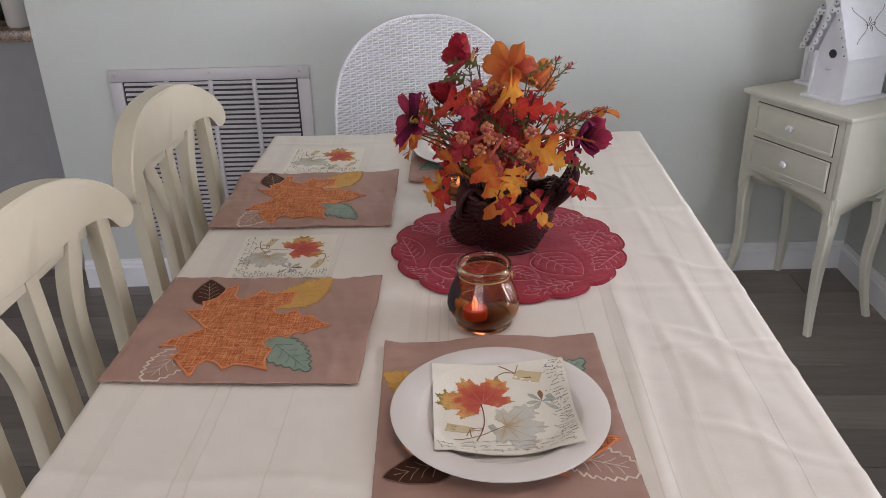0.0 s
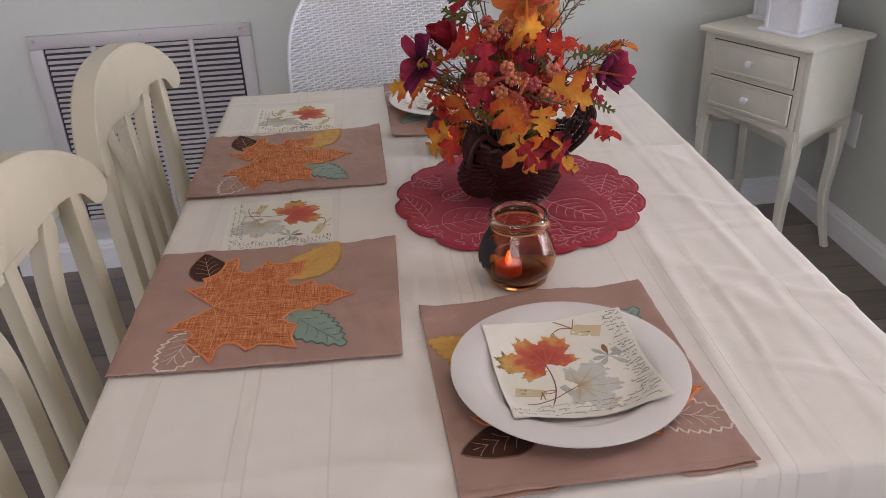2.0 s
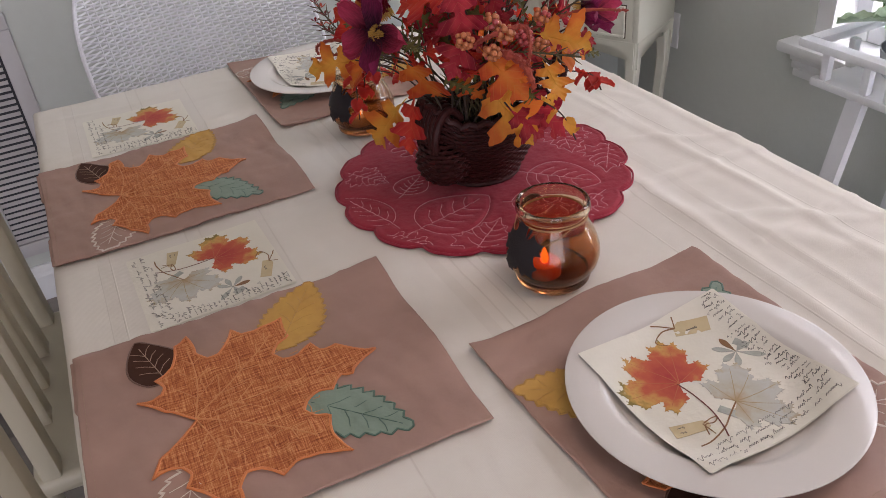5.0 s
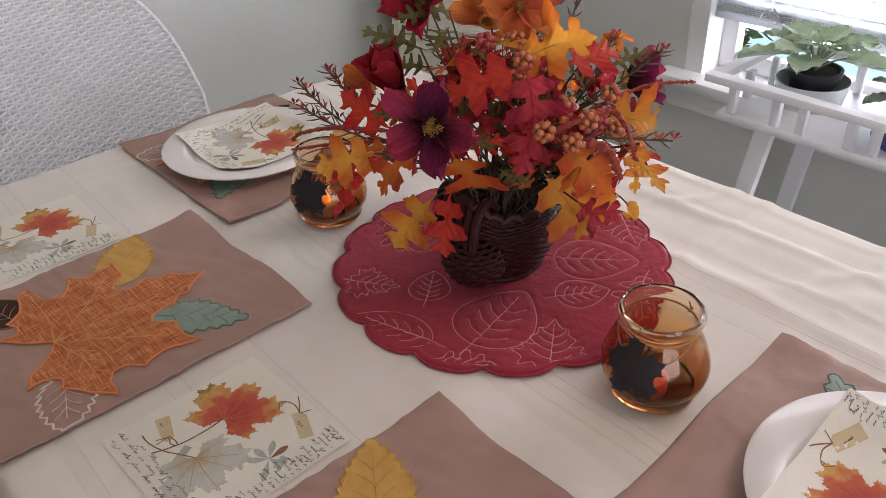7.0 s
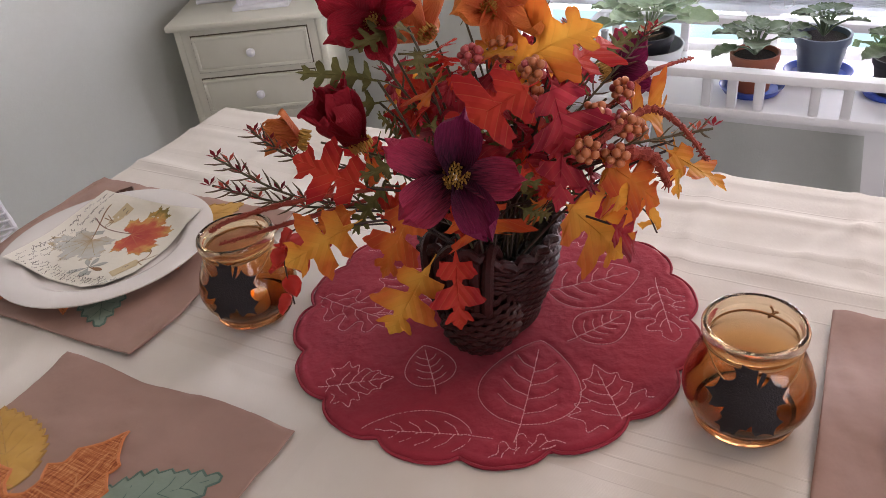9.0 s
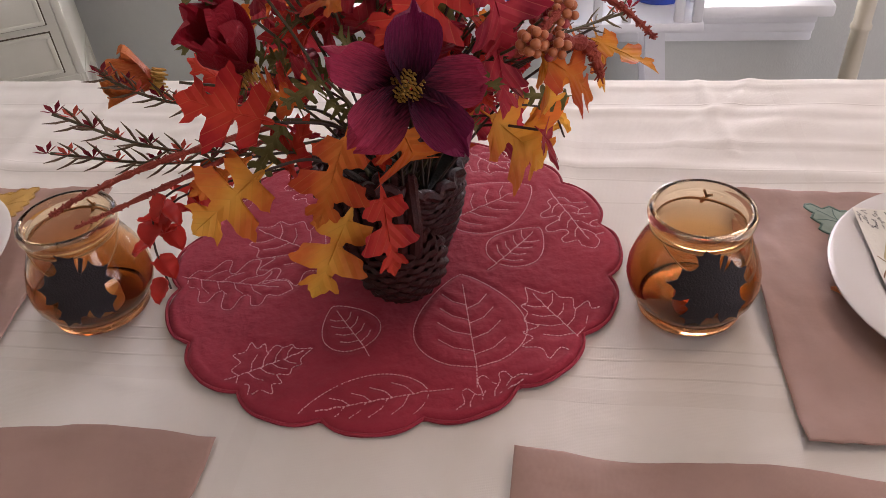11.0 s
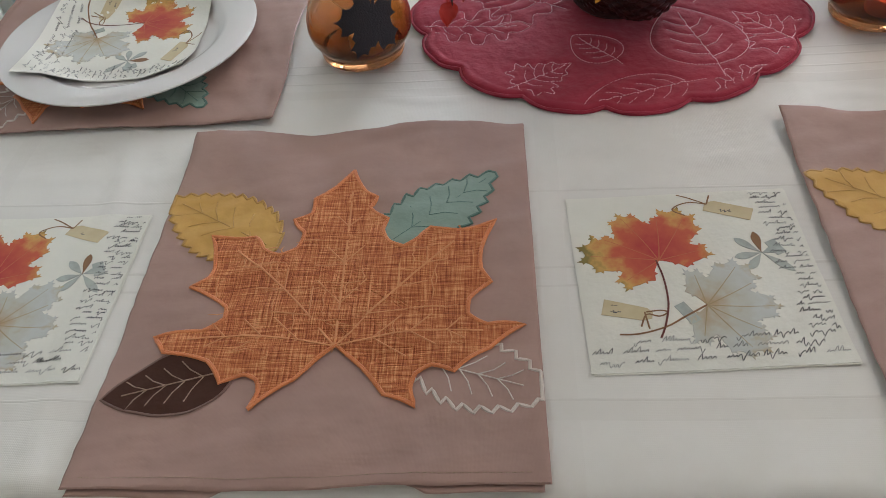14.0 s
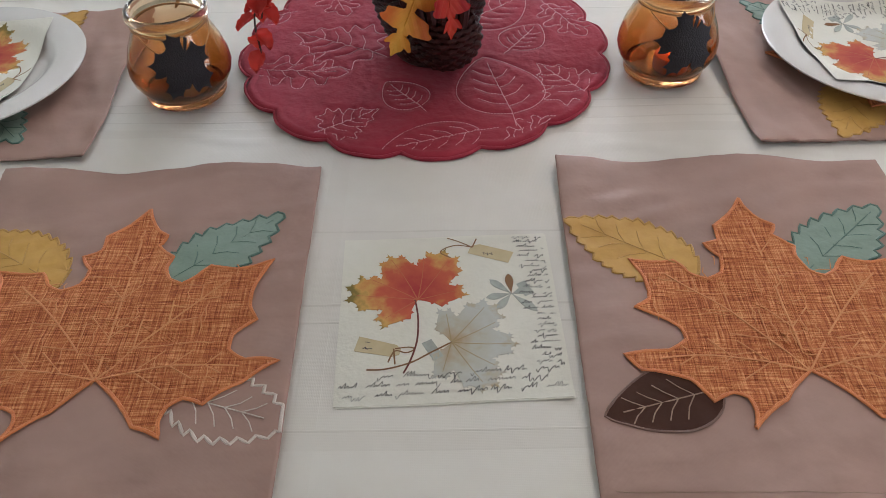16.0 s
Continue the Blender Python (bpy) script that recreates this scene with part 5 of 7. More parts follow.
def birdhouse(m, w, d, wall_h, roof_h, label):
    """A steep-roofed wooden birdhouse; local -y is its front with the hole."""
    ob = thing("birdhouse", m, label, "birdhouse", "white birdhouses on the side table")
    part("base", boxed(-w / 2 - 0.018, w / 2 + 0.018, -d / 2 - 0.02, d / 2 + 0.015, 0, 0.010, 0.002), BH_WHITE, ob)
    bm = bmesh.new()
    prof = [(-w / 2, 0.0105), (w / 2, 0.0105), (w / 2, wall_h), (0, wall_h + roof_h * 0.96), (-w / 2, wall_h)]
    a = [bm.verts.new((x, -d / 2, z)) for x, z in prof]
    b = [bm.verts.new((x, d / 2, z)) for x, z in prof]
    for k in range(5):
        bm.faces.new((a[k], a[(k + 1) % 5], b[(k + 1) % 5], b[k]))
    bm.faces.new(a[::-1])
    bm.faces.new(b)
    bmesh.ops.recalc_face_normals(bm, faces=bm.faces)
    part("body", bm, BH_WHITE, ob, smooth=False)
    for s in (-1, 1):
        part("corner_post", boxed(s * w / 2 - 0.006, s * w / 2 + 0.006, -d / 2 - 0.007, -d / 2 - 0.0005, 0.0105, wall_h + 0.004, 0.001), BH_WHITE, ob)
    bm = bmesh.new()
    lathe(bm, [(0, 0), (0.0125, 0), (0.0125, 0.0015), (0, 0.0015)], 24)
    # no opening is cut: the shade inside the hole is this disc's black
    part("entrance_hole", bm, BLACK_POT, ob, "flat black disc for the shaded round entrance hole", m=pose(0, -d / 2 - 0.0004, wall_h + 0.002, 90))
    bm = bmesh.new()
    lathe(bm, [(0, 0), (0.003, 0), (0.003, 0.016), (0, 0.017)], 10)
    part("perch", bm, BH_WHITE, ob, m=pose(0, -d / 2 - 0.0005, wall_h - 0.042, 90))
    sl = math.hypot(w / 2 + 0.012, roof_h)
    ang = math.degrees(math.atan2(roof_h, w / 2 + 0.012))
    for s in (-1, 1):
        bm = boxed(-0.004, sl + 0.006, -d / 2 - 0.022, d / 2 + 0.015, 0, 0.004, 0.001)
        mm = Matrix.Translation((0, 0, wall_h + roof_h)) @ (Matrix.Diagonal((s, 1, 1, 1))) @ pose(0, 0, 0, 0, ang, 0)
        bmesh.ops.transform(bm, matrix=mm, verts=bm.verts)
        if s < 0:
            bmesh.ops.reverse_faces(bm, faces=bm.faces)
        roof = part("roof", bm, BH_WHITE, ob, "white tin roof with raised scrollwork")
        # scalloped edge board with nail heads
        bm, bn = bmesh.new(), bmesh.new()
        n = 7
        for k in range(n):
            t = (k + 0.5) / n
            c = mm @ Vector((sl * t, -d / 2 - 0.023, -0.005))
            lathe(bm, [(0, 0), (0.010, 0), (0.010, 0.002), (0, 0.002)], 16, Matrix.Translation(c) @ pose(0, 0, 0, 90))
            lathe(bn, [(0, 0), (0.0022, 0), (0.0022, 0.001), (0, 0.001)], 10, Matrix.Translation(c + Vector((0, -0.0022, -0.002))) @ pose(0, 0, 0, 90))
        part("scalloped_edge", bm, BH_WHITE, roof)
        part("nail_row", bn, BH_DARK, roof)
        bm = bmesh.new()
        for k in range(4):
            a = k * math.pi / 2
            tube(bm, [mm @ Vector((sl * 0.5 + 0.022 * r * math.cos(a + 0.35 * q), 0.022 * r * math.sin(a + 0.35 * q), 0.0045)) for r, q in ((0.1, 0), (0.6, 1), (1, 0), (0.6, -1), (0.1, 0))], 0.0008, 4)
        for yy in (-0.4, 0.4):
            tube(bm, [mm @ Vector((sl * (0.2 + 0.6 * t), d * yy * (0.6 + 0.4 * math.cos(t * 6)), 0.0045)) for t in [i / 12 for i in range(13)]], 0.0008, 4)
        part("scrollwork", bm, BH_DARK, roof)
    return ob


birdhouse(SIDE @ pose(0.030, 0.026, 0.7105, 0, 0, 0), 0.109, 0.172, 0.136, 0.165, "distressed white birdhouse with a tin roof on the side table")
birdhouse(SIDE @ pose(-0.105, 0.086, 0.7105, 0, 0, 2), 0.090, 0.075, 0.115, 0.150, "smaller distressed white birdhouse behind the other one")

# ---- plant stand at the window ----
stand = thing("plant_stand", pose(0.0225, 0, -0.048), "white painted wooden plant stand with a railed tray", "plant stand")
RX0, RX1, RY0, RY1 = 0.995, 1.325, 0.862, 1.582
part("tray", boxed(1.012, 1.315, 0.877, 1.552, 0.615, 0.633, 0.004), WHITE, stand)
for a in ((RX0, RX0 + 0.030, RY0, RY1), (RX1 - 0.030, RX1, RY0, RY1), (RX0 + 0.0305, RX1 - 0.0305, RY0, RY0 + 0.030), (RX0 + 0.0305, RX1 - 0.0305, RY1 - 0.030, RY1)):
    part("top_rail", boxed(*a, 0.697, 0.715, 0.003), WHITE, stand)
for y in (1.522, 1.422, 1.366, 1.268, 1.221, 1.172, 1.074, 1.020, 0.924, 0.890):
    part("post", boxed(1.014, 1.031, y - 0.009, y + 0.009, 0.6335, 0.6968, 0.002), WHITE, stand)
for y in (1.538, 1.380, 1.220, 1.060, 0.890):
    part("post", boxed(1.296, 1.313, y - 0.009, y + 0.009, 0.6335, 0.6968, 0.002), WHITE, stand)
for x in (1.12, 1.23):
    for y in (RY0 + 0.024, RY1 - 0.040):
        part("post", boxed(x - 0.009, x + 0.009, y - 0.008, y + 0.008, 0.6335, 0.6968, 0.002), WHITE, stand)
for y0, y1 in ((1.445, 1.515), (0.965, 0.91)):
    for x0, x1 in ((1.04, 1.02), (1.29, 1.315)):
        bm = bmesh.new()
        r = [[bm.verts.new((x + sx * 0.011, y + sy * 0.019, z)) for sx, sy in ((-1, -1), (1, -1), (1, 1), (-1, 1))] for x, y, z in ((x0, y0, 0.6145), (x1, y1, 0.048))]
        for k in range(4):
            bm.faces.new((r[0][k], r[0][(k + 1) % 4], r[1][(k + 1) % 4], r[1][k]))
        bm.faces.new(r[0])
        bm.faces.new(r[1][::-1])
        bmesh.ops.recalc_face_normals(bm, faces=bm.faces)
        part("leg", bm, WHITE, stand, smooth=False)
part("stretcher", boxed(1.05, 1.29, 0.942, 0.965, 0.20, 0.235, 0.003), WHITE, stand)
part("stretcher", boxed(1.05, 1.29, 1.480, 1.503, 0.20, 0.235, 0.003), WHITE, stand)

# ---- potted violets ----
VIOLET = thin(mat("violet_leaf", (0.38, 0.49, 0.32), 0.6, (0.20, 0.31, 0.17), 45, 0.6, 110, sheen=0.4), 0.2)
VIOLET_D = mat("dark_violet_leaf", (0.10, 0.165, 0.075), 0.55, (0.05, 0.09, 0.045), 45, 0.5, 90, sheen=0.3)


def round_leaf(length, width, droop, cup=0.12):
    """A soft ovate leaf from (0,0,0) along +x with a sunk midrib and puckered veins."""
    bm = bmesh.new()
    n, k = 12, 8
    rows = []
    for i in range(n + 1):
        t = i / n
        w = width / 2 * math.sin(math.pi * min(1, t ** 0.75 * 0.985 + 0.008)) ** 0.6
        row = []
        for j in range(k + 1):
            v = -1 + 2 * j / k
            z = cup * width * v * v - droop * length * t * t + 0.034 * length * math.cos(t * 22 - abs(v) * 5) * abs(v) - 0.03 * length * (1 - abs(v)) ** 4
            row.append(bm.verts.new((length * t, w * v, z)))
        rows.append(row)
    for a, b in zip(rows, rows[1:]):
        for j in range(k):
            bm.faces.new((a[j], a[j + 1], b[j + 1], b[j]))
    bmesh.ops.remove_doubles(bm, verts=bm.verts, dist=1e-5)
    return bm


def violet(x, y, z, pot, size, leaves, leaf_mat, seed, label, saucer=None):
    ob = thing("potted_violet", pose(x, y, z), label, "potted plant", "potted violets on the stand")
    rnd = random.Random(seed)
    r, h, pm = pot
    zs = 0.0
    if saucer:
        bm = bmesh.new()
        sr, sh = saucer[0], saucer[1]
        lathe(bm, [(0, 0), (sr * 0.85, 0), (sr, sh), (sr * 0.96, sh), (sr * 0.82, 0.004), (0, 0.004)], 36)
        part("saucer", bm, saucer[2], ob)
        zs = 0.0045
    bm = bmesh.new()
    lathe(bm, [(0, zs), (r * 0.72, zs), (r * 0.94, zs + h * 0.8), (r, zs + h * 0.8), (r * 1.03, zs + h), (r * 0.94, zs + h), (r * 0.90, zs + h * 0.82), (0, zs + h * 0.82)], 32)
    part("pot", bm, pm, ob)
    bm = bmesh.new()
    lathe(bm, [(0, zs + h * 0.825), (r * 0.895, zs + h * 0.825), (r * 0.85, zs + h * 0.9), (0, zs + h * 0.93)], 24)
    part("soil", bm, SOIL, ob)
    for k in range(leaves):
        a = k * 137.5
        f = k / leaves
        ln = size * (0.35 + 0.65 * (1 - f) ** 0.7) * rnd.uniform(0.85, 1.1)
        st = r * 0.30 + size * 0.38 * (1 - f)
        el = 14 + 55 * f + rnd.uniform(-8, 8)
        base = Vector((0, 0, zs + h * 0.93))
        d = Vector((math.cos(radians(a)) * math.cos(radians(el)), math.sin(radians(a)) * math.cos(radians(el)), math.sin(radians(el))))
        p1 = base + d * st + Vector((0, 0, 0.015 + 0.02 * f))
        part("leaf_stalk", tube(bmesh.new(), spline([base, base + d * st * 0.5 + Vector((0, 0, 0.014)), p1], 3), 0.0022, 5), leaf_mat, ob)
        o = part("leaf", round_leaf(ln * 0.76, ln * 0.64, 0.12), leaf_mat, ob)
        o.matrix_basis = Matrix.Translation(p1) @ Euler((radians(rnd.uniform(-12, 12)), radians(-el * 0.5 + 6), radians(a))).to_matrix().to_4x4()
    return ob


violet(1.205, 1.432, 0.5855, (0.055, 0.075, BLACK_POT), 0.136, 18, VIOLET, 5, "large pale green potted violet in a milky cachepot", (0.078, 0.055, CLEAR_PL))
violet(1.135, 1.200, 0.5855, (0.046, 0.075, TERRA), 0.085, 15, VIOLET_D, 6, "small dark green violet in a terracotta-coloured pot on a blue saucer", (0.062, 0.014, BLUE_PL))
violet(1.235, 1.090, 0.5855, (0.052, 0.085, GREY_POT), 0.070, 14, VIOLET_D, 7, "small violet in a blue-grey pot on a blue saucer", (0.066, 0.014, BLUE_PL))
violet(1.175, 0.950, 0.5855, (0.046, 0.070, BLACK_POT), 0.070, 14, VIOLET_D, 8, "small violet in a black pot on a blue saucer", (0.060, 0.014, BLUE_PL))


# ---- turned post by the window ----
post = thing("turned_post", pose(1.26, 0.520, 0), "cream painted post with a bamboo-like turned ring", "post")
bm = bmesh.new()
lathe(bm, [(0, 0), (0.026, 0), (0.024, 0.02), (0.021, 0.12), (0.019, 0.26), (0.0195, 0.38), (0.018, 0.470), (0.0215, 0.476), (0.0215, 0.482), (0.018, 0.488), (0.019, 0.60), (0.019, 0.70), (0, 0.702)], 24)
part("shaft", bm, CREAM, post)

# ---- scalloped centre mat ----
MATC = (0.098, 1.277)
RMAT = 0.2005


def scallop(a):
    return RMAT * (1.0 - 0.055 * (1 - abs(math.sin(8 * a + 0.80))) ** 1.6)


def mat_base(x, y):
    r = math.hypot(x, y) / RMAT
    return 0.0012 * noise.noise(Vector((x * 26, y * 26, 2))) + 0.0025 * noise.noise(Vector((x * 7, y * 7, 3))) * r


OAK_LEAF = [(0, 0), (4, 10), (16, 12), (22, 26), (30, 27), (33, 14), (40, 12), (46, 30), (56, 32), (58, 16), (65, 13), (71, 24), (79, 23), (80, 10), (90, 10), (100, 0)]
MAPLE_LEAF = [(0, 0), (-6, 14), (8, 22), (2, 40), (18, 38), (30, 52), (34, 36), (46, 40), (44, 22), (58, 30), (66, 20), (78, 20), (80, 10), (100, 0)]


def motif(x, y, turn, ln, kind):
    """Lines of one quilted leaf: its outline, its midrib and its side veins."""
    if kind == "ovate":
        half = [(t, 0.41 * math.sin(math.pi * t ** 0.72) ** 0.75) for t in [k / 24 for k in range(25)]]
    elif kind == "slim":
        half = [(t, 0.27 * math.sin(math.pi * t ** 0.8) ** 0.8) for t in [k / 24 for k in range(25)]]
    else:
        src = OAK_LEAF if kind == "oak" else MAPLE_LEAF
        half = [(p.x, p.y) for p in spline([(a / 100, b / 100, 0) for a, b in src], 4)]
    lines = [half + [(a, -b) for a, b in half[::-1]], [(-0.18, 0.02), (0.0, 0.0), (0.88, 0)]]
    for k, t in enumerate((0.12, 0.28, 0.44, 0.60)):
        w = 0.34 * (1 - 0.6 * t) * (0.62 if kind in ("slim", "oak") else 1)
        for s in (-1, 1):
            b = t + 0.04 * (s > 0)
            lines.append([(b, 0), (b + 0.05, s * w * 0.45), (b + 0.16, s * w * 0.82)])
    return [placed(q, x, y, turn, ln) for q in lines]


MOTIFS = [q for a in (
    (-0.132, -0.088, 13, 0.110, "ovate"), (-0.117, 0.002, 39, 0.058, "ovate"), (-0.158, -0.056, 108, 0.098, "slim"), (-0.042, 0.178, 264, 0.100, "oak"), (-0.153, 0.093, -57, 0.060, "maple"), (-0.008, -0.093, -34, 0.062, "ovate"),
    (0.048, -0.040, -50, 0.100, "ovate"), (-0.101, -0.168, 38, 0.080, "maple"), (0.092, -0.140, -154, 0.086, "oak"), (-0.012, 0.056, 63, 0.104, "maple"), (0.082, 0.158, 110, 0.055, "ovate"), (-0.180, -0.080, -49, 0.066, "oak"),
    (0.158, 0.048, -112, 0.080, "maple"), (0.184, -0.034, -128, 0.082, "maple"), (0.150, 0.120, -160, 0.085, "oak")) for q in motif(*a)]
SEAM = [Vector((*p, 0)) for q in MOTIFS for a, b in zip(q, q[1:]) for p in ([a] if math.hypot(b[0] - a[0], b[1] - a[1]) < 0.003 else [(a[0] + (b[0] - a[0]) * k / 8, a[1] + (b[1] - a[1]) * k / 8) for k in range(8)])]
TREE = kdtree.KDTree(len(SEAM))
for i, p in enumerate(SEAM):
    TREE.insert(p, i)
TREE.balance()


def mat_z(x, y):
    """The quilted surface: puffed between the seams, pulled down along them."""
    d = TREE.find(Vector((x, y, 0)))[2]
    pull = math.exp(-(d / 0.0028) ** 2)
    return mat_base(x, y) - 0.0015 * pull + 0.0006 * (1 - pull) * noise.noise(Vector((x * 120, y * 120, 9)))


cmat = thing("centre_mat", pose(*MATC, Z + 0.002), "round cranberry red quilted mat with a scalloped edge", "table mat")
bm = bmesh.new()
NA, NR = 288, 84
tops = []
for i in range(NR + 1):
    f = i / NR
    ring = []
    for k in range(NA):
        a = 2 * math.pi * k / NA
        r = scallop(a) * f if f > 0.7 else RMAT * f * (1 + (scallop(a) / RMAT - 1) * (f / 0.7) ** 3)
        h = 0.0058 * min(1, ((1 - f) / 0.03)) ** 0.5 if f > 0.97 else 0.0058
        x, y = r * math.cos(a), r * math.sin(a)
        edge = -0.0006 * math.exp(-((f - 0.945) / 0.012) ** 2)
        ring.append(bm.verts.new((x, y, h + edge + mat_z(x, y) * min(1, (1.02 - f) * 12))))
    tops.append(ring)
low = [bm.verts.new((v.co.x * 0.992, v.co.y * 0.992, 0.0)) for v in tops[-1]]
for a, b in zip(tops, tops[1:]):
    for k in range(NA):
        bm.faces.new((a[k], b[k], b[(k + 1) % NA], a[(k + 1) % NA]))
for k in range(NA):
    bm.faces.new((tops[-1][k], low[k], low[(k + 1) % NA], tops[-1][(k + 1) % NA]))
bm.faces.new(low[::-1])
bmesh.ops.remove_doubles(bm, verts=bm.verts, dist=1e-6)
part("quilted_cloth", bm, RED_CLOTH, cmat)
part("piping", tube(bmesh.new(), [(scallop(a) * math.cos(a), scallop(a) * math.sin(a), 0.0026 + 0.0005 * math.sin(40 * a)) for a in [2 * math.pi * k / 384 for k in range(385)]], 0.0014, 6), RED_CLOTH, cmat, "rolled cranberry edge")


def dashes(pts, dash=0.0023, gap=0.0009):
    """Ends of the stitches along a line on the mat."""
    pts = [Vector((*p, 0)) for p in pts]
    acc, on, out, start = 0.0, True, [], pts[0]
    for a, b in zip(pts, pts[1:]):
        d = (b - a).length
        pos = 0.0
        while d - pos > 1e-9:
            need = (dash if on else gap) - acc
            step = min(need, d - pos)
            pos += step
            acc += step
            if acc >= (dash if on else gap) - 1e-9:
                q = a + (b - a) * (pos / d)
                if on and math.hypot(q.x, q.y) < RMAT * 0.945:
                    out.append((start, q))
                on, acc, start = not on, 0.0, q
    return out


bm = bmesh.new()
for line in MOTIFS:
    for a, b in dashes(line):
        tube(bm, [(p.x, p.y, 0.0059 + mat_z(p.x, p.y)) for p in (a, b)], 0.00054, 4)
tagged(part("stitching", bm, STITCH, cmat, "pale pink leaf-shaped quilting stitches", smooth=False), kind="stuff")


# ---- amber candle jars ----
def candle_jar(x, y, turn, candle_mat, flame_mat, label, cpos):
    ob = thing("candle_jar", pose(x, y, Z + 0.0025) @ Matrix.Scale(0.945, 4), label, "candle jar", "amber candle jars")
    outer = [(0.0, 0.0), (0.038, 0.0), (0.0425, 0.002), (0.0435, 0.006), (0.0430, 0.010), (0.0455, 0.014), (0.0515, 0.024), (0.0535, 0.034), (0.0525, 0.045), (0.0480, 0.059), (0.0420, 0.072), (0.0380, 0.081), (0.0374, 0.086), (0.0400, 0.0892), (0.0416, 0.0925), (0.0418, 0.097), (0.0405, 0.1003), (0.0385, 0.1013)]
    inner = [(0.0368, 0.1003), (0.0356, 0.096), (0.0350, 0.087), (0.0356, 0.081), (0.0396, 0.071), (0.0456, 0.058), (0.0502, 0.045), (0.0512, 0.034), (0.0492, 0.024), (0.0425, 0.0145), (0.038, 0.0095), (0.0, 0.0085)]
    bm = bmesh.new()
    lathe(bm, outer + inner, 56)
    part("jar", bm, AMBER, ob, "translucent amber glass jar")
    part("twine", tube(bmesh.new(), [(0.0382 * math.cos(a), 0.0382 * math.sin(a), 0.0835 + 0.0008 * math.sin(3 * a)) for a in [2 * math.pi * k / 48 for k in range(49)]], 0.0010, 6), TWINE, ob)
    part("twine_knot", tube(bmesh.new(), spline([(0.039, -0.004, 0.088), (0.042, 0.0, 0.085), (0.041, 0.004, 0.078), (0.043, 0.0, 0.083), (0.040, 0.003, 0.091)], 4), 0.0012, 5), TWINE, ob, m=pose(0, 0, 0, 0, 0, turn + 160))
    def glass_r(h):
        for (r0, z0), (r1, z1) in zip(outer[5:], outer[6:]):
            if h <= z1:
                return r0 + (r1 - r0) * max(0, h - z0) / (z1 - z0)
        return 0.04

    # black felt leaf, bent round the glass
    bm = bmesh.new()
    slab(bm, placed([(p * 0.92, q * 1.22 - 26) for p, q in bowed(mirrored(FELT), 2, 0.08)], 0, 0, 152, 0.00074), -0.0005, 0.0005)
    slab(bm, placed([(-1.8, -24), (1.8, -24), (2.8, -44), (-2.8, -44)], 0, 0, 152, 0.00074), -0.0005, 0.0005)
    for k in range(-9, 10):
        bmesh.ops.bisect_plane(bm, geom=bm.verts[:] + bm.edges[:] + bm.faces[:], plane_co=(k * 0.004, 0, 0), plane_no=(1, 0, 0))
        bmesh.ops.bisect_plane(bm, geom=bm.verts[:] + bm.edges[:] + bm.faces[:], plane_co=(0, k * 0.004, 0), plane_no=(0, 1, 0))
    for v in bm.verts:
        a, zz, off = v.co.x / 0.052, 0.053 + v.co.y, v.co.z
        r = glass_r(zz) + off + 0.0016
        v.co = Vector((r * math.cos(a), r * math.sin(a), zz))
    part("felt_leaf", bm, BLACK_LEAF, ob, "black felt maple leaf", smooth=False, m=pose(0, 0, 0, 0, 0, turn))
    for sg in (-1, 1):
        part("leaf_twine", tube(bmesh.new(), [((glass_r(0.083 - 0.020 * t) + 0.0012) * math.cos(sg * (1.2 - 0.95 * t) + 0.2), (glass_r(0.083 - 0.020 * t) + 0.0012) * math.sin(sg * (1.2 - 0.95 * t) + 0.2), 0.083 - 0.020 * t) for t in [i / 8 for i in range(9)]], 0.0006, 5), TWINE, ob, m=pose(0, 0, 0, 0, 0, turn))
    c = part("tealight", lathe(bmesh.new(), [(0, 0), (0.0185, 0), (0.019, 0.001), (0.019, 0.015), (0.0175, 0.017), (0.006, 0.016), (0, 0.0155)], 32), candle_mat, ob, "plastic battery tealight", m=pose(cpos[0], cpos[1], 0.0098))
    bm = bmesh.new()
    lathe(bm, [(0.0, 0.0155), (0.0035, 0.016), (0.0052, 0.020), (0.0042, 0.026), (0.0018, 0.033), (0.0004, 0.0365), (0, 0.037)], 16)
    part("flame", bm, flame_mat, c, "small glowing plastic flame")
    return ob


candle_jar(0.051, 1.027, 186, TEALIGHT_O, FLAME, "amber glass candle jar with an orange tealight and black leaf", (-0.014, -0.004))
candle_jar(0.021, 1.520, 200, TEALIGHT_W, FLAME_Y, "amber glass candle jar with a cream tealight and black leaf", (-0.010, -0.008))


# ---- dark wicker basket ----
BC = Vector((0.098, 1.270, Z + 0.0088))
basket = thing("wicker_basket", Matrix.Translation(BC), "dark red-brown woven wicker basket with curled ends", "basket")


def basket_r(t):
    """Body radius factor at height fraction t."""
    return 0.62 + 0.40 * math.sin(min(1, t * 1.1) * math.pi * 0.55) - 0.05 * max(0, t - 0.75) * 4


bm = bmesh.new()
HB = 0.092
ROWS = 23
for r in range(ROWS):
    t = r / (ROWS - 1)
    f = basket_r(t)
    zz = 0.003 + HB * t
    pts = []
    for k in range(97):
        a = 2 * math.pi * k / 96
        s = f + 0.020 * math.sin(a * 24 + math.pi * (r % 2))
        end = 0.020 * max(0, abs(math.cos(a)) - 0.7) / 0.3 * t * t
        pts.append((0.075 * s * math.cos(a), 0.058 * s * math.sin(a), zz + end))
    tube(bm, pts, 0.0024, 5)
tagged(part("woven_body", bm, WICKER_D, basket, "glossy dark woven wicker bowl"), kind="stuff")
bm = bmesh.new()
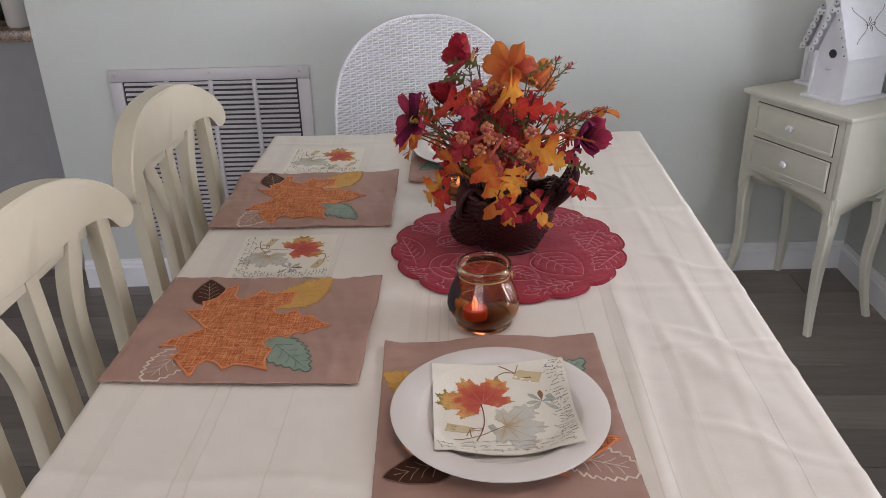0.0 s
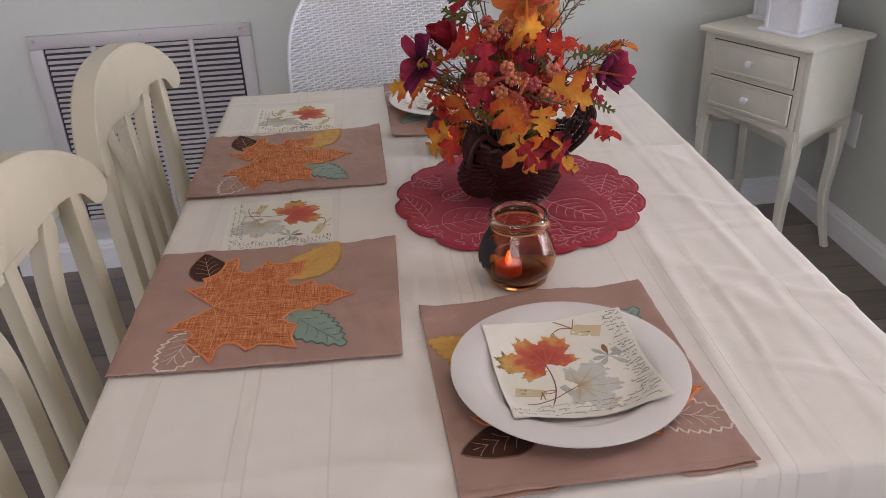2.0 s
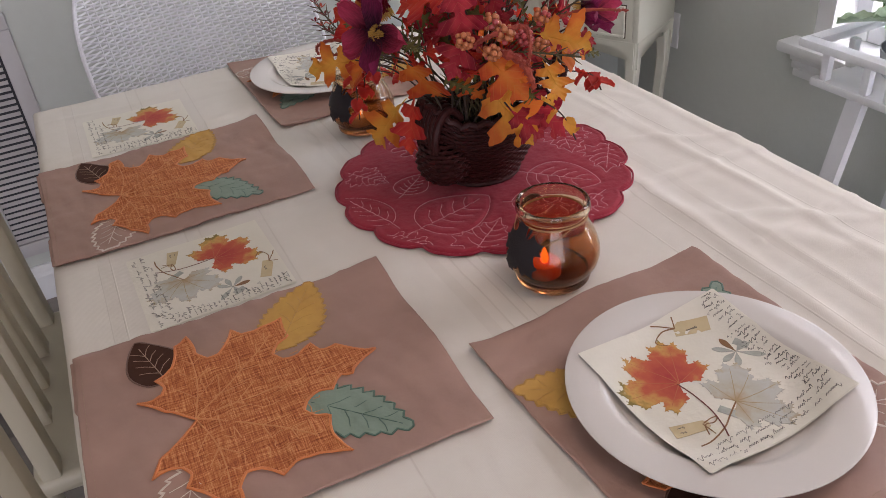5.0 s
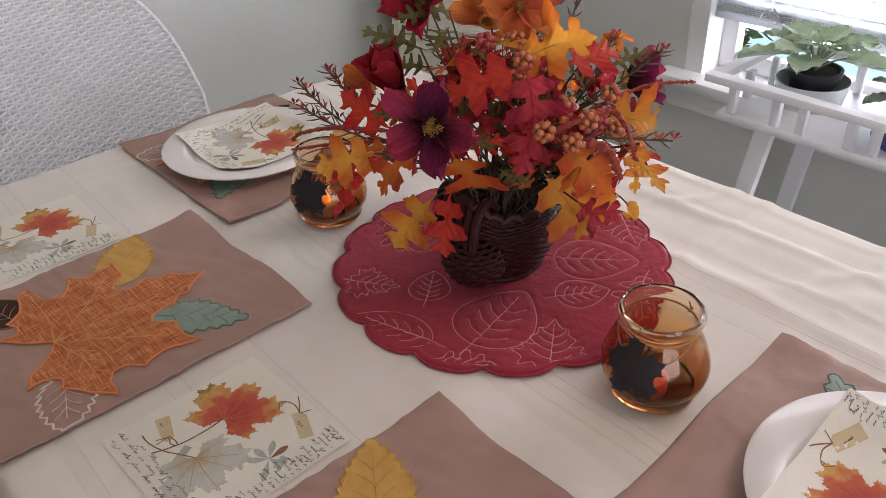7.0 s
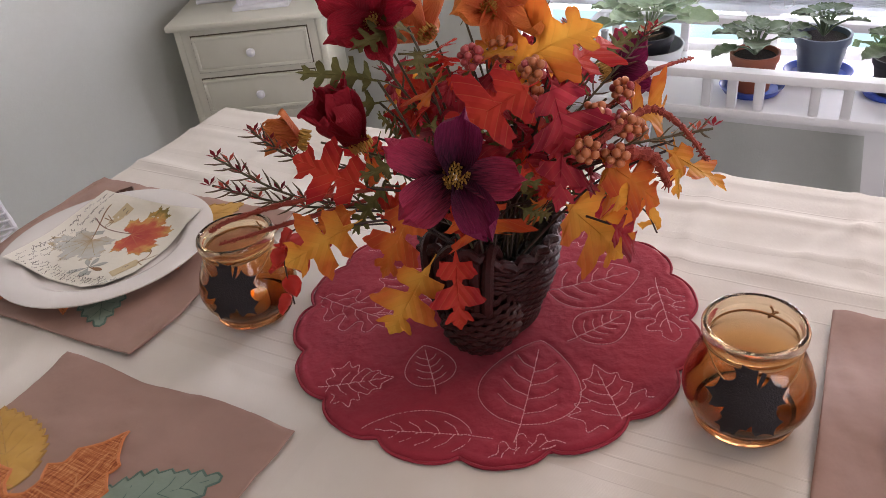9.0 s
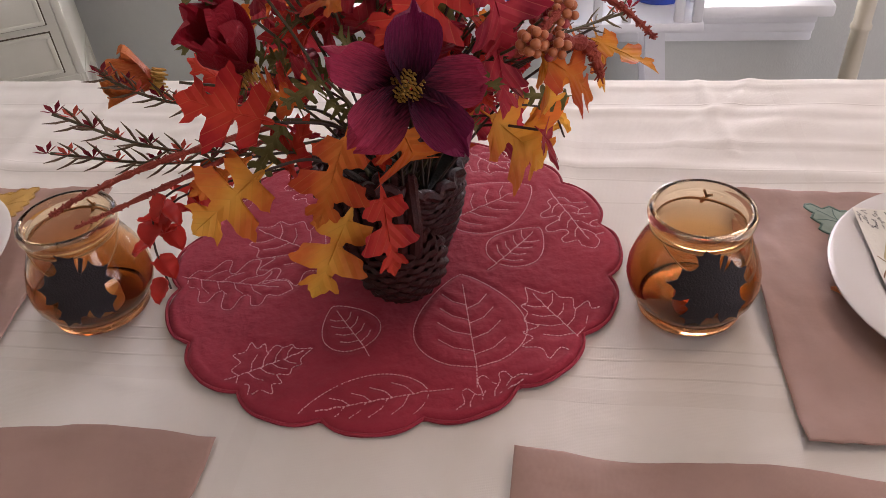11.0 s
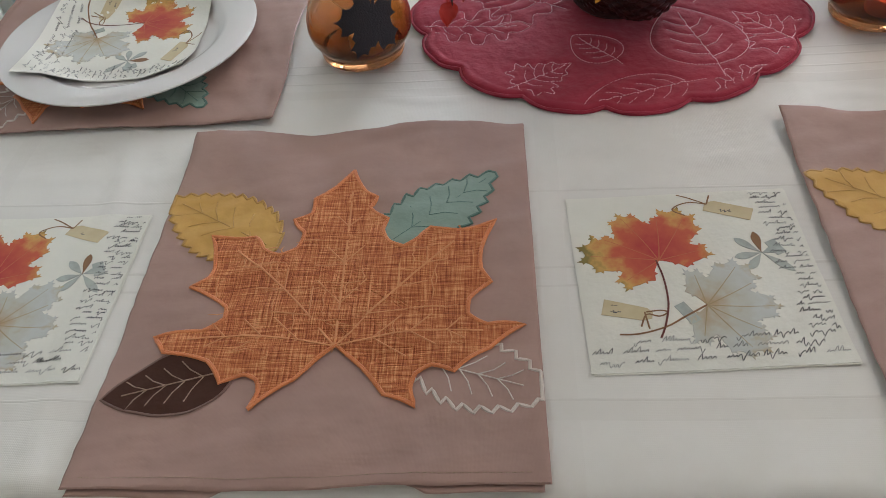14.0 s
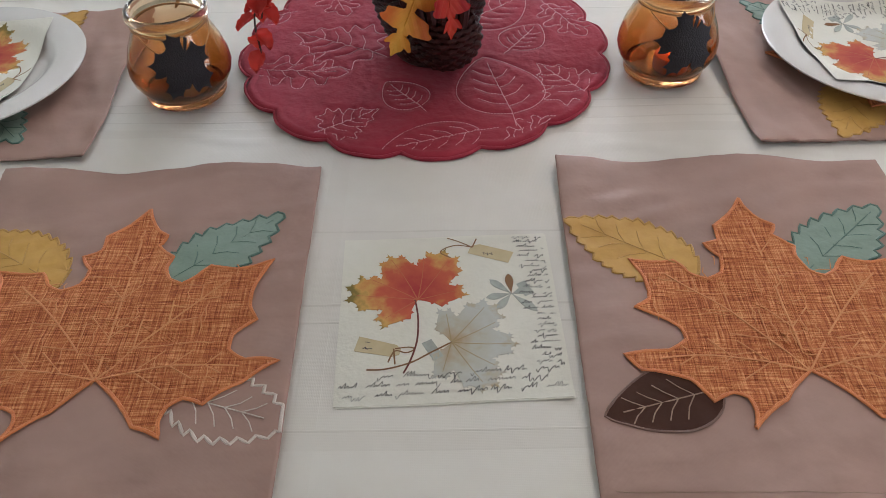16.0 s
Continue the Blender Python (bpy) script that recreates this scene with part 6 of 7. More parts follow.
lathe(bm, [(0, 0.004), (0.56, 0.004), (0.85, 0.03), (0.95, 0.06), (0.95, 0.075), (0, 0.078)], 32)
for v in bm.verts:
    v.co.x, v.co.y = v.co.x * 0.075, v.co.y * 0.058
part("liner", bm, mat("dark_moss", (0.018, 0.022, 0.014), 0.9, (0.008, 0.01, 0.007), 200, 0.8), basket)
part("foot_ring", tube(bmesh.new(), [(0.047 * math.cos(a), 0.038 * math.sin(a), 0.003) for a in [2 * math.pi * k / 60 for k in range(61)]], 0.0038, 6), WICKER_D, basket)
rimp = []
for k in range(97):
    a = 2 * math.pi * k / 96
    rimp.append((0.077 * math.cos(a), 0.060 * math.sin(a), 0.097 + 0.022 * max(0, abs(math.cos(a)) - 0.7) / 0.3))
part("braided_rim", tube(bmesh.new(), [(x + 0.002 * math.sin(i * 1.6), y + 0.002 * math.cos(i * 1.6), z + 0.0015 * math.sin(i * 1.6 + 1)) for i, (x, y, z) in enumerate(rimp)], 0.0045, 6), WICKER_D, basket)
# curled wicker scroll at one end, upright loop handle at the other
bm = bmesh.new()
for r in range(13):
    zz = -0.030 + 0.005 * r
    rad = math.sqrt(max(0, 0.034 ** 2 - (zz * 1.05) ** 2))
    tube(bm, [(-0.064 + rad * math.cos(a) * (1 + 0.05 * math.sin(a * 14 + r * math.pi)), -0.016 + rad * math.sin(a) * (1 + 0.05 * math.sin(a * 14 + r * math.pi)), 0.046 + zz) for a in [2 * math.pi * k / 56 for k in range(57)]], 0.0029, 5)
tagged(part("scroll", bm, WICKER_D, basket, "round woven scroll"), kind="stuff")
for dy in (-0.034, -0.022, -0.010, 0.002, 0.014, 0.026):
    part("neck", tube(bmesh.new(), spline([(-0.080, -0.008 + dy * 0.6, 0.040), (-0.083, -0.004 + dy * 0.9, 0.084), (-0.072, 0.002 + dy, 0.108), (-0.055, 0.006 + dy, 0.114), (-0.042, 0.008 + dy, 0.098)], 6), 0.0054, 8), WICKER_D, basket)
for dy in (-0.034, -0.012, 0.012, 0.034):
    part("loop_handle", tube(bmesh.new(), spline([(0.070, dy, 0.085), (0.094, dy * 1.1, 0.110), (0.106, dy, 0.140), (0.098, dy * 0.7, 0.158)], 6), 0.0048, 8), WICKER_D, basket)
bm = bmesh.new()
for r in range(9):
    t = r / 8
    tube(bm, [(0.082 + 0.026 * math.sin(t * 1.5), u * (1 - 0.25 * t), 0.092 + 0.062 * t + 0.001 * math.sin(u * 300)) for u in [-0.036 + 0.072 * k / 20 for k in range(21)]], 0.0030, 5)
tagged(part("handle_weave", bm, WICKER_D, basket), kind="stuff")


# ---- autumn bouquet ----
BO = Vector((0.074, 1.254, 0.855))
bouquet = thing("flower_arrangement", Matrix.Translation(BO), "artificial autumn bouquet of maple leaves, cosmos, berries and twigs", "flower arrangement")



def leafy(name, mid, edge, vein, spot):
    """A silk leaf: colour runs from the midrib to the edge, with pressed side veins."""
    m = mat(name, mid, 0.6, None, 60, gloss=0.25)
    n, l = m.node_tree.nodes, m.node_tree.links
    p = n["Principled BSDF"]
    co, sep, ab, nz, add, mr, ramp = (n.new(x) for x in ("ShaderNodeTexCoord", "ShaderNodeSeparateXYZ", "ShaderNodeMath", "ShaderNodeTexNoise", "ShaderNodeMath", "ShaderNodeMapRange", "ShaderNodeValToRGB"))
    info = n.new("ShaderNodeObjectInfo")
    ab.operation, add.operation = "ABSOLUTE", "MULTIPLY_ADD"
    l.new(co.outputs["Object"], sep.inputs[0])
    l.new(sep.outputs["Y"], ab.inputs[0])
    nz.noise_dimensions = "4D"
    nz.inputs["Scale"].default_value, nz.inputs["Detail"].default_value = 3.2, 5
    l.new(co.outputs["Object"], nz.inputs["Vector"])
    wv = n.new("ShaderNodeMath")
    wv.operation = "MULTIPLY"
    wv.inputs[1].default_value = 30
    l.new(info.outputs["Random"], wv.inputs[0])
    l.new(wv.outputs[0], nz.inputs["W"])
    add.inputs[1].default_value = 0.62
    l.new(nz.outputs["Fac"], add.inputs[0])
    l.new(ab.outputs[0], add.inputs[2])
    mr.inputs["From Min"].default_value, mr.inputs["From Max"].default_value = 0.20, 0.66
    l.new(add.outputs[0], mr.inputs[0])
    l.new(mr.outputs[0], ramp.inputs[0])
    e = ramp.color_ramp.elements
    e[0].color, e[1].color = (*mid, 1), (*edge, 1)
    x = e.new(0.55)
    x.color = (*spot, 1)
    # veins
    md, wave, r2, mix = n.new("ShaderNodeMath"), n.new("ShaderNodeMath"), n.new("ShaderNodeMath"), n.new("ShaderNodeMix")
    md.operation, wave.operation, r2.operation = "SUBTRACT", "PINGPONG", "LESS_THAN"
    l.new(sep.outputs["X"], md.inputs[0])
    l.new(ab.outputs[0], md.inputs[1])
    l.new(md.outputs[0], wave.inputs[0])
    wave.inputs[1].default_value = 0.085
    l.new(wave.outputs[0], r2.inputs[0])
    r2.inputs[1].default_value = 0.006
    mix.data_type = "RGBA"
    f = n.new("ShaderNodeMath")
    f.operation = "MULTIPLY"
    f.inputs[1].default_value = 0.28
    l.new(r2.outputs[0], f.inputs[0])
    l.new(f.outputs[0], mix.inputs["Factor"])
    l.new(ramp.outputs[0], mix.inputs["A"])
    mix.inputs["B"].default_value = (*vein, 1)
    l.new(mix.outputs["Result"], p.inputs["Base Color"])
    b = n.new("ShaderNodeBump")
    b.inputs["Strength"].default_value, b.inputs["Distance"].default_value = 0.5, 0.02
    l.new(wave.outputs[0], b.inputs["Height"])
    l.new(b.outputs[0], p.inputs["Normal"])
    return thin(m, 0.48)


LM = {
    "Y": leafy("golden_leaf", (0.66, 0.35, 0.05), (0.52, 0.12, 0.018), (0.46, 0.22, 0.03), (0.64, 0.25, 0.03)),
    "O": leafy("orange_leaf", (0.64, 0.22, 0.035), (0.46, 0.06, 0.018), (0.55, 0.26, 0.06), (0.58, 0.13, 0.022)),
    "R": leafy("scarlet_leaf", (0.62, 0.060, 0.028), (0.40, 0.018, 0.018), (0.62, 0.20, 0.08), (0.56, 0.042, 0.024)),
    "C": leafy("crimson_leaf", (0.36, 0.020, 0.036), (0.22, 0.010, 0.022), (0.50, 0.16, 0.10), (0.42, 0.035, 0.045)),
    "G": leafy("olive_leaf", (0.17, 0.15, 0.050), (0.085, 0.075, 0.024), (0.24, 0.21, 0.08), (0.11, 0.11, 0.034)),
}
TWIG = mat("green_brown_stem", (0.065, 0.065, 0.022), 0.6, (0.05, 0.03, 0.012), 80, 0.3)
NEEDLE = mat("olive_brown_needle", (0.105, 0.075, 0.028), 0.6, (0.075, 0.030, 0.014), 90)
TWIG_D = mat("dark_stem", (0.035, 0.020, 0.014), 0.6)
BERRY = mat("peach_berry", (0.46, 0.17, 0.055), 0.42, (0.34, 0.075, 0.035), 60, spread=0.8)
BERRY_R = mat("rose_berry", (0.40, 0.07, 0.06), 0.4, (0.30, 0.03, 0.04), 60, spread=0.8)
POLLEN = mat("mustard_stamen", (0.60, 0.36, 0.06), 0.7, (0.26, 0.11, 0.02), 300, spread=0.7)
AMAR = mat("rust_amaranth", (0.33, 0.055, 0.025), 0.8, (0.20, 0.02, 0.015), 200, 0.6)


OAK = [(0, 2), (11, 5), (17, 14), (11, 29), (19, 31), (27, 38), (33, 28), (36, 9), (41, 7), (47, 20), (46, 37), (54, 40), (62, 50), (68, 37), (68, 12), (73, 9), (78, 20), (88, 26), (87, 14), (93, 9), (100, 0)]
CUT = [(0, 2), (8, 7), (5, 24), (13, 30), (18, 42), (28, 36), (31, 20), (34, 10), (41, 11), (48, 30), (46, 46), (54, 47), (64, 57), (70, 43), (68, 22), (70, 11), (75, 12), (82, 25), (90, 23), (88, 12), (94, 7), (100, 0)]
SLIM = [(0, 2), (12, 5), (18, 14), (16, 26), (26, 28), (31, 19), (34, 6), (42, 6), (51, 20), (49, 32), (60, 34), (64, 22), (65, 7), (73, 7), (80, 18), (89, 15), (88, 7), (100, 0)]
PINNATE = [(0, 1), (8, 2), (14, 16), (19, 19), (20, 4), (27, 4), (34, 21), (39, 22), (38, 5), (45, 5), (53, 21), (58, 20), (56, 5), (63, 5), (71, 17), (76, 15), (74, 4), (82, 4), (88, 10), (92, 8), (90, 2), (100, 0)]


def lobed_leaf(seed, half, fold=0.18, droop=0.5, wide=1.0):
    """A lobed silk leaf of unit length along +x, with a raised midrib, bent and curled by seed."""
    rnd = random.Random(seed)
    tw = rnd.uniform(-0.5, 0.5)
    bm = bmesh.new()
    fine = [Vector((a / 100, b / 100 * wide, 0)) for a, b in half]
    fine = [p.lerp(w, k / 3) for p, w in zip(fine, fine[1:]) for k in range(3)] + [fine[-1]]
    rows, mid = [], 0.0
    for i, p in enumerate(fine):
        mid = max(mid, min(1.0, p.x - 0.30 * p.y))
        pts = []
        for v in (-1, -0.6, -0.25, 0, 0.25, 0.6, 1):
            a = abs(v)
            x = mid + (p.x - mid) * a + (0.012 * math.sin(i * 1.7 + seed) if a == 1 else 0)
            y = p.y * v
            z = fold * abs(y) - droop * 0.5 * x * x + 0.10 * y * math.sin(x * 6 + seed + v) + tw * y * x + 0.02 * math.sin(x * 9 + seed)
            pts.append(bm.verts.new((x, y, z)))
        rows.append(pts)
    for a, b in zip(rows, rows[1:]):
        for k in range(6):
            try:
                bm.faces.new((a[k], a[k + 1], b[k + 1], b[k]))
            except ValueError:
                pass
    bmesh.ops.remove_doubles(bm, verts=bm.verts, dist=1e-4)
    tube(bm, [(-0.14, 0, 0.0), (0.0, 0, 0.004), (0.5, 0, -droop * 0.125 + 0.008), (0.95, 0, -droop * 0.45 + 0.004)], [0.010, 0.012, 0.008, 0.003], 5)
    me = bpy.data.meshes.new("leaf")
    bm.normal_update()
    bm.to_mesh(me)
    bm.free()
    me.materials.append(LM["Y"])
    me.polygons.foreach_set("use_smooth", [True] * len(me.polygons))
    return me


LEAVES = [lobed_leaf(*q) for q in ((1, OAK, 0.15, 0.35), (2, CUT, 0.22, 0.6), (3, OAK, 0.05, 0.30, 1.1), (4, CUT, 0.3, 0.8, 0.9), (5, SLIM, -0.15, 0.5, 1.1))]
FERN = [lobed_leaf(*q) for q in ((11, PINNATE, 0.1, 0.4, 1.45), (12, PINNATE, 0.2, 0.7, 1.7))]


def frame_of(d, up):
    """Axes with x along d and z as near to up as can be."""
    x = d.normalized()
    z = (up - x * up.dot(x))
    z = z.normalized() if z.length > 1e-4 else x.orthogonal().normalized()
    y = z.cross(x)
    return Matrix((x, y, z)).transposed().to_4x4()


def put_leaf(centre, tip, out, size, key, shape, fern=False, wide=1.0):
    """A leaf whose middle lies at centre, with its tip towards tip and its face towards out."""
    me = (FERN if fern else LEAVES)[shape % (2 if fern else 5)]
    o = new("leaf", me)
    o.parent = bouquet
    o.material_slots[0].link = "OBJECT"
    o.material_slots[0].material = LM[key]
    base = Vector(centre) - Vector(tip).normalized() * size * 0.55 - BO
    o.matrix_basis = Matrix.Translation(base) @ frame_of(Vector(tip), Vector(out)) @ Matrix.Diagonal((size, size * wide * 0.76, size, 1))
    return base


def stem_to(p, mtl=None, r=0.0011, sag=0.02):
    a = Vector((random.uniform(-0.03, 0.04), random.uniform(-0.02, 0.02), 0.0))
    p = Vector(p)
    mid = a.lerp(p, 0.55) + Vector((0, 0, sag))
    part("stem", tube(bmesh.new(), spline([a, mid, p], 6), r, 5), mtl or TWIG_D, bouquet)


random.seed(21)
# the outer leaves: stalk end, tip, colour, outline, widening
for k, (bx, by, bz, tx, ty, tz, key, shape, wide) in enumerate((
        (-0.004, 1.270, 0.902, -0.052, 1.300, 0.838, "Y", 0, 1.15), (0.004, 1.254, 0.915, -0.026, 1.243, 0.838, "R", 0, 0.85), (-0.040, 1.310, 0.950, -0.106, 1.338, 0.945, "Y", 2, 1.15), (-0.040, 1.256, 0.978, -0.085, 1.272, 0.930, "O", 1, 1.0),
        (-0.030, 1.300, 0.972, -0.060, 1.352, 1.008, "R", 2, 1.2), (-0.016, 1.232, 0.968, 0.026, 1.222, 0.892, "O", 1, 1.15), (0.068, 1.190, 0.930, 0.088, 1.126, 0.868, "Y", 1, 1.25), (0.040, 1.150, 0.990, 0.070, 1.098, 0.938, "O", 2, 1.1),
        (0.098, 1.118, 0.972, 0.086, 1.058, 0.955, "Y", 0, 1.05), (0.106, 1.150, 0.992, 0.172, 1.116, 0.972, "Y", 1, 1.2), (0.090, 1.192, 1.032, 0.160, 1.170, 1.040, "R", 0, 1.2), (0.034, 1.190, 1.044, -0.030, 1.232, 1.030, "R", 1, 1.25),
        (0.080, 1.202, 1.036, 0.108, 1.190, 0.966, "C", 4, 1.0), (0.030, 1.180, 1.052, 0.026, 1.156, 0.985, "C", 1, 1.2), (0.026, 1.196, 0.952, 0.068, 1.196, 0.898, "O", 4, 1.2), (0.055, 1.148, 0.984, 0.070, 1.126, 0.922, "Y", 1, 1.1),
        (0.112, 1.112, 0.978, 0.094, 1.090, 0.930, "Y", 4, 0.9), (0.129, 1.215, 0.895, 0.140, 1.140, 0.868, "C", 1, 1.0), (0.075, 1.240, 1.028, 0.092, 1.168, 1.078, "Y", 1, 1.25), (0.046, 1.290, 1.020, 0.004, 1.268, 1.045, "O", 1, 1.1),
        (0.050, 1.178, 1.010, 0.000, 1.160, 0.960, "C", 0, 1.1), (0.140, 1.200, 1.030, 0.196, 1.224, 1.022, "R", 4, 1.1), (0.070, 1.150, 0.915, 0.110, 1.128, 0.868, "C", 0, 1.0),
        (0.155, 1.165, 0.985, 0.200, 1.150, 0.960, "C", 4, 1.0), (-0.010, 1.330, 0.940, -0.050, 1.370, 0.930, "O", 4, 1.1), (0.060, 1.262, 1.050, 0.050, 1.212, 1.062, "Y", 0, 1.1))):
    p0, p1 = Vector((bx, by, bz)), Vector((tx, ty, tz))
    rad = ((p0 + p1) / 2 - Vector((0.084, 1.264, 0.93))).normalized()
    ln = (p1 - p0).length * 0.84
    stem_to(put_leaf(p0.lerp(p1, 0.56), p1 - p0, rad * 0.8 + Vector((-0.45, -0.35, 0.35)), ln, key, shape, wide=wide))
# fill behind and within
for k in range(118):
    a, el = random.uniform(0, 2 * math.pi), random.uniform(-0.3, 1.25)
    d = Vector((math.cos(a) * math.cos(el), math.sin(a) * math.cos(el), math.sin(el)))
    far = k < 64
    rr = random.uniform(0.62, 0.92) if far else random.uniform(0.36, 0.72)
    c = Vector((0.084, 1.264, 0.950)) + Vector((d.x * 0.135, d.y * 0.150, d.z * 0.115)) * rr
    if far and (d.x < -0.1 or d.y < -0.4) and random.random() < 0.75:
        c = Vector((0.084, 1.264, 0.950)) + Vector((d.x * 0.135, d.y * 0.150, d.z * 0.115)) * 0.58
    tip = Vector((random.gauss(0, 0.7), random.gauss(0, 0.7), random.gauss(-0.1, 0.6))) + d * 0.5
    key = random.choice("RRCCGGGGGC" if not far else "OYRRRRCCCGG")
    b = put_leaf(c, tip, d, random.uniform(0.036, 0.054), key, k, fern=(key == "G"))
    if k % 6 == 0:
        stem_to(b)
# olive sprays
for x, y, z, dx, dy, dz, s in ((0.004, 1.344, 1.050, -0.5, 0.6, 0.3, 0.085), (0.019, 1.304, 1.080, -0.8, 0.1, 0.2, 0.075), (0.034, 1.366, 1.005, -0.3, 0.8, -0.1, 0.080), (0.008, 1.269, 1.065, -0.7, -0.5, 0.1, 0.080), (0.206, 1.186, 0.940, 0.9, -0.3, -0.25, 0.055), (-0.026, 1.184, 1.000, -0.2, -0.9, 0.2, 0.062), (-0.046, 1.276, 1.005, -0.8, 0.2, 0.2, 0.060), (-0.016, 1.324, 0.940, -0.5, 0.4, -0.6, 0.070), (0.144, 1.284, 1.075, 0.5, -0.2, 0.5, 0.070), (0.174, 1.174, 1.025, 0.8, -0.5, 0.4, 0.070)):
    stem_to(put_leaf((x, y, z), (dx, dy, dz), Vector((-0.5, -0.4, 0.7)), s * 0.74, "G", int(x * 1000), fern=True), TWIG)


def petal(length, width, cup, curl, seed):
    bm = bmesh.new()
    n, k = 12, 16
    rnd = random.Random(seed)
    rows = []
    for i in range(n + 1):
        t = i / n
        w = width / 2 * (0.26 + 0.74 * math.sin(math.pi / 2 * min(1, t / 0.62))) * math.sqrt(max(0.05, 1 - (max(0, t - 0.62) / 0.385) ** 3.6))
        row = []
        for j in range(k + 1):
            v = -1 + 2 * j / k
            notch = 0.05 * length * math.cos(v * 6 + seed) * (t > 0.8) * (t - 0.8) * 5
            row.append(bm.verts.new((length * t + notch - 0.08 * length * v * v * t, w * v, cup * width * v * v + curl * length * t * t - 0.045 * width * math.cos(v * 8 + seed) * t + 0.012 * width * math.cos(v * 24) * t + 0.09 * width * t ** 3 * math.sin(v * 4.5 + seed * 1.7))))
        rows.append(row)
    for a, b in zip(rows, rows[1:]):
        for j in range(k):
            bm.faces.new((a[j], a[j + 1], b[j + 1], b[j]))
    return bm


def petal_mat(name, base, tipc):
    m = mat(name, base, 0.65, None, 90, gloss=0.2)
    n, l = m.node_tree.nodes, m.node_tree.links
    p = n["Principled BSDF"]
    co, mp, nz, sep, add, mr, ramp = (n.new(x) for x in ("ShaderNodeTexCoord", "ShaderNodeMapping", "ShaderNodeTexNoise", "ShaderNodeSeparateXYZ", "ShaderNodeMath", "ShaderNodeMapRange", "ShaderNodeValToRGB"))
    mp.inputs["Scale"].default_value = (30, 260, 30)
    l.new(co.outputs["Object"], mp.inputs[0])
    l.new(mp.outputs[0], nz.inputs["Vector"])
    l.new(co.outputs["Object"], sep.inputs[0])
    add.operation = "MULTIPLY_ADD"
    add.inputs[1].default_value = 0.034
    l.new(nz.outputs["Fac"], add.inputs[0])
    l.new(sep.outputs["X"], add.inputs[2])
    mr.inputs["From Min"].default_value, mr.inputs["From Max"].default_value = 0.024, 0.058
    l.new(add.outputs[0], mr.inputs[0])
    l.new(mr.outputs[0], ramp.inputs[0])
    ramp.color_ramp.elements[0].color, ramp.color_ramp.elements[1].color = (*base, 1), (*tipc, 1)
    l.new(ramp.outputs[0], p.inputs["Base Color"])
    b = n.new("ShaderNodeBump")
    b.inputs["Strength"].default_value, b.inputs["Distance"].default_value = 0.7, 0.003
    l.new(nz.outputs["Fac"], b.inputs["Height"])
    l.new(b.outputs[0], p.inputs["Normal"])
    return thin(m, 0.25)


PURPLE = petal_mat("plum_petal", (0.026, 0.002, 0.012), (0.19, 0.013, 0.058))
MAGENTA = petal_mat("magenta_petal", (0.026, 0.002, 0.010), (0.40, 0.036, 0.080))
CRIMSON = petal_mat("crimson_petal", (0.17, 0.005, 0.012), (0.33, 0.014, 0.026))
ORANGE_P = petal_mat("orange_petal", (0.50, 0.10, 0.035), (0.60, 0.20, 0.045))
PINK_P = petal_mat("coral_petal", (0.45, 0.06, 0.03), (0.50, 0.12, 0.07))


def cosmos(x, y, z, face, petals, mtl, ln, wd, openness, seed, odd=None, turn=0.0):
    """A silk cosmos facing the given way; openness in degrees that the petals rise from flat."""
    rnd = random.Random(seed)
    fl = new("flower")
    fl.parent = bouquet
    f = Vector(face).normalized()
    side = f.orthogonal().normalized()
    rot = Matrix((side, f.cross(side), f)).transposed().to_4x4()
    fl.matrix_basis = Matrix.Translation(Vector((x, y, z)) - BO) @ rot
    for k in range(petals):
        a = turn + 360 * k / petals + rnd.uniform(-8, 8)
        o = part("petal", petal(ln * rnd.uniform(0.9, 1.08), wd * rnd.uniform(0.9, 1.1), rnd.uniform(0.24, 0.40), rnd.uniform(-0.05, 0.22), seed + k), odd[1] if odd and k in odd[0] else mtl, fl)
        el = openness + rnd.uniform(-10, 10)
        o.matrix_basis = Euler((radians(rnd.uniform(-14, 14)), radians(-el), radians(a))).to_matrix().to_4x4() @ Matrix.Translation((0.004, 0, 0.001 * (k % 2)))
    bm = bmesh.new()
    for k in range(60):
        r, a = 0.0095 * math.sqrt(k / 60), k * 2.4
        c = Vector((r * math.cos(a), r * math.sin(a), 0.003 + 0.008 * (1 - (r / 0.0105) ** 2)))
        tube(bm, [c - Vector((0, 0, 0.006)), c, c + Vector((r * 0.1, 0, 0.0022))], [0.0007, 0.0010, 0.0004], 5)
    tagged(part("flower_centre", bm, POLLEN, fl, "mustard yellow stamens"), kind="stuff")
    stem_to(Vector((x, y, z)) - BO - f * 0.01, TWIG)
    return fl


cosmos(-0.047, 1.217, 1.008, (-0.88, -0.36, 0.30), 5, PURPLE, 0.046, 0.030, 14, 31, ((0, 2, 3), MAGENTA), 50)
cosmos(0.036, 1.322, 1.078, (-0.70, -0.25, 0.45), 5, CRIMSON, 0.046, 0.030, 36, 47, None, 60)
cosmos(0.100, 1.259, 1.071, (-0.45, -0.68, 0.55), 6, ORANGE_P, 0.048, 0.030, 20, 58, ((2,), PINK_P), 10)
cosmos(0.010, 1.334, 0.985, (-0.40, 0.10, 0.90), 5, CRIMSON, 0.058, 0.034, 60, 66, None, 30)
cosmos(0.192, 1.197, 0.988, (0.62, -0.70, 0.15), 5, PURPLE, 0.046, 0.032, 42, 75, ((1, 2), MAGENTA), 40)
cosmos(0.134, 1.334, 1.035, (0.3, 0.8, 0.4), 5, ORANGE_P, 0.042, 0.030, 25, 81)
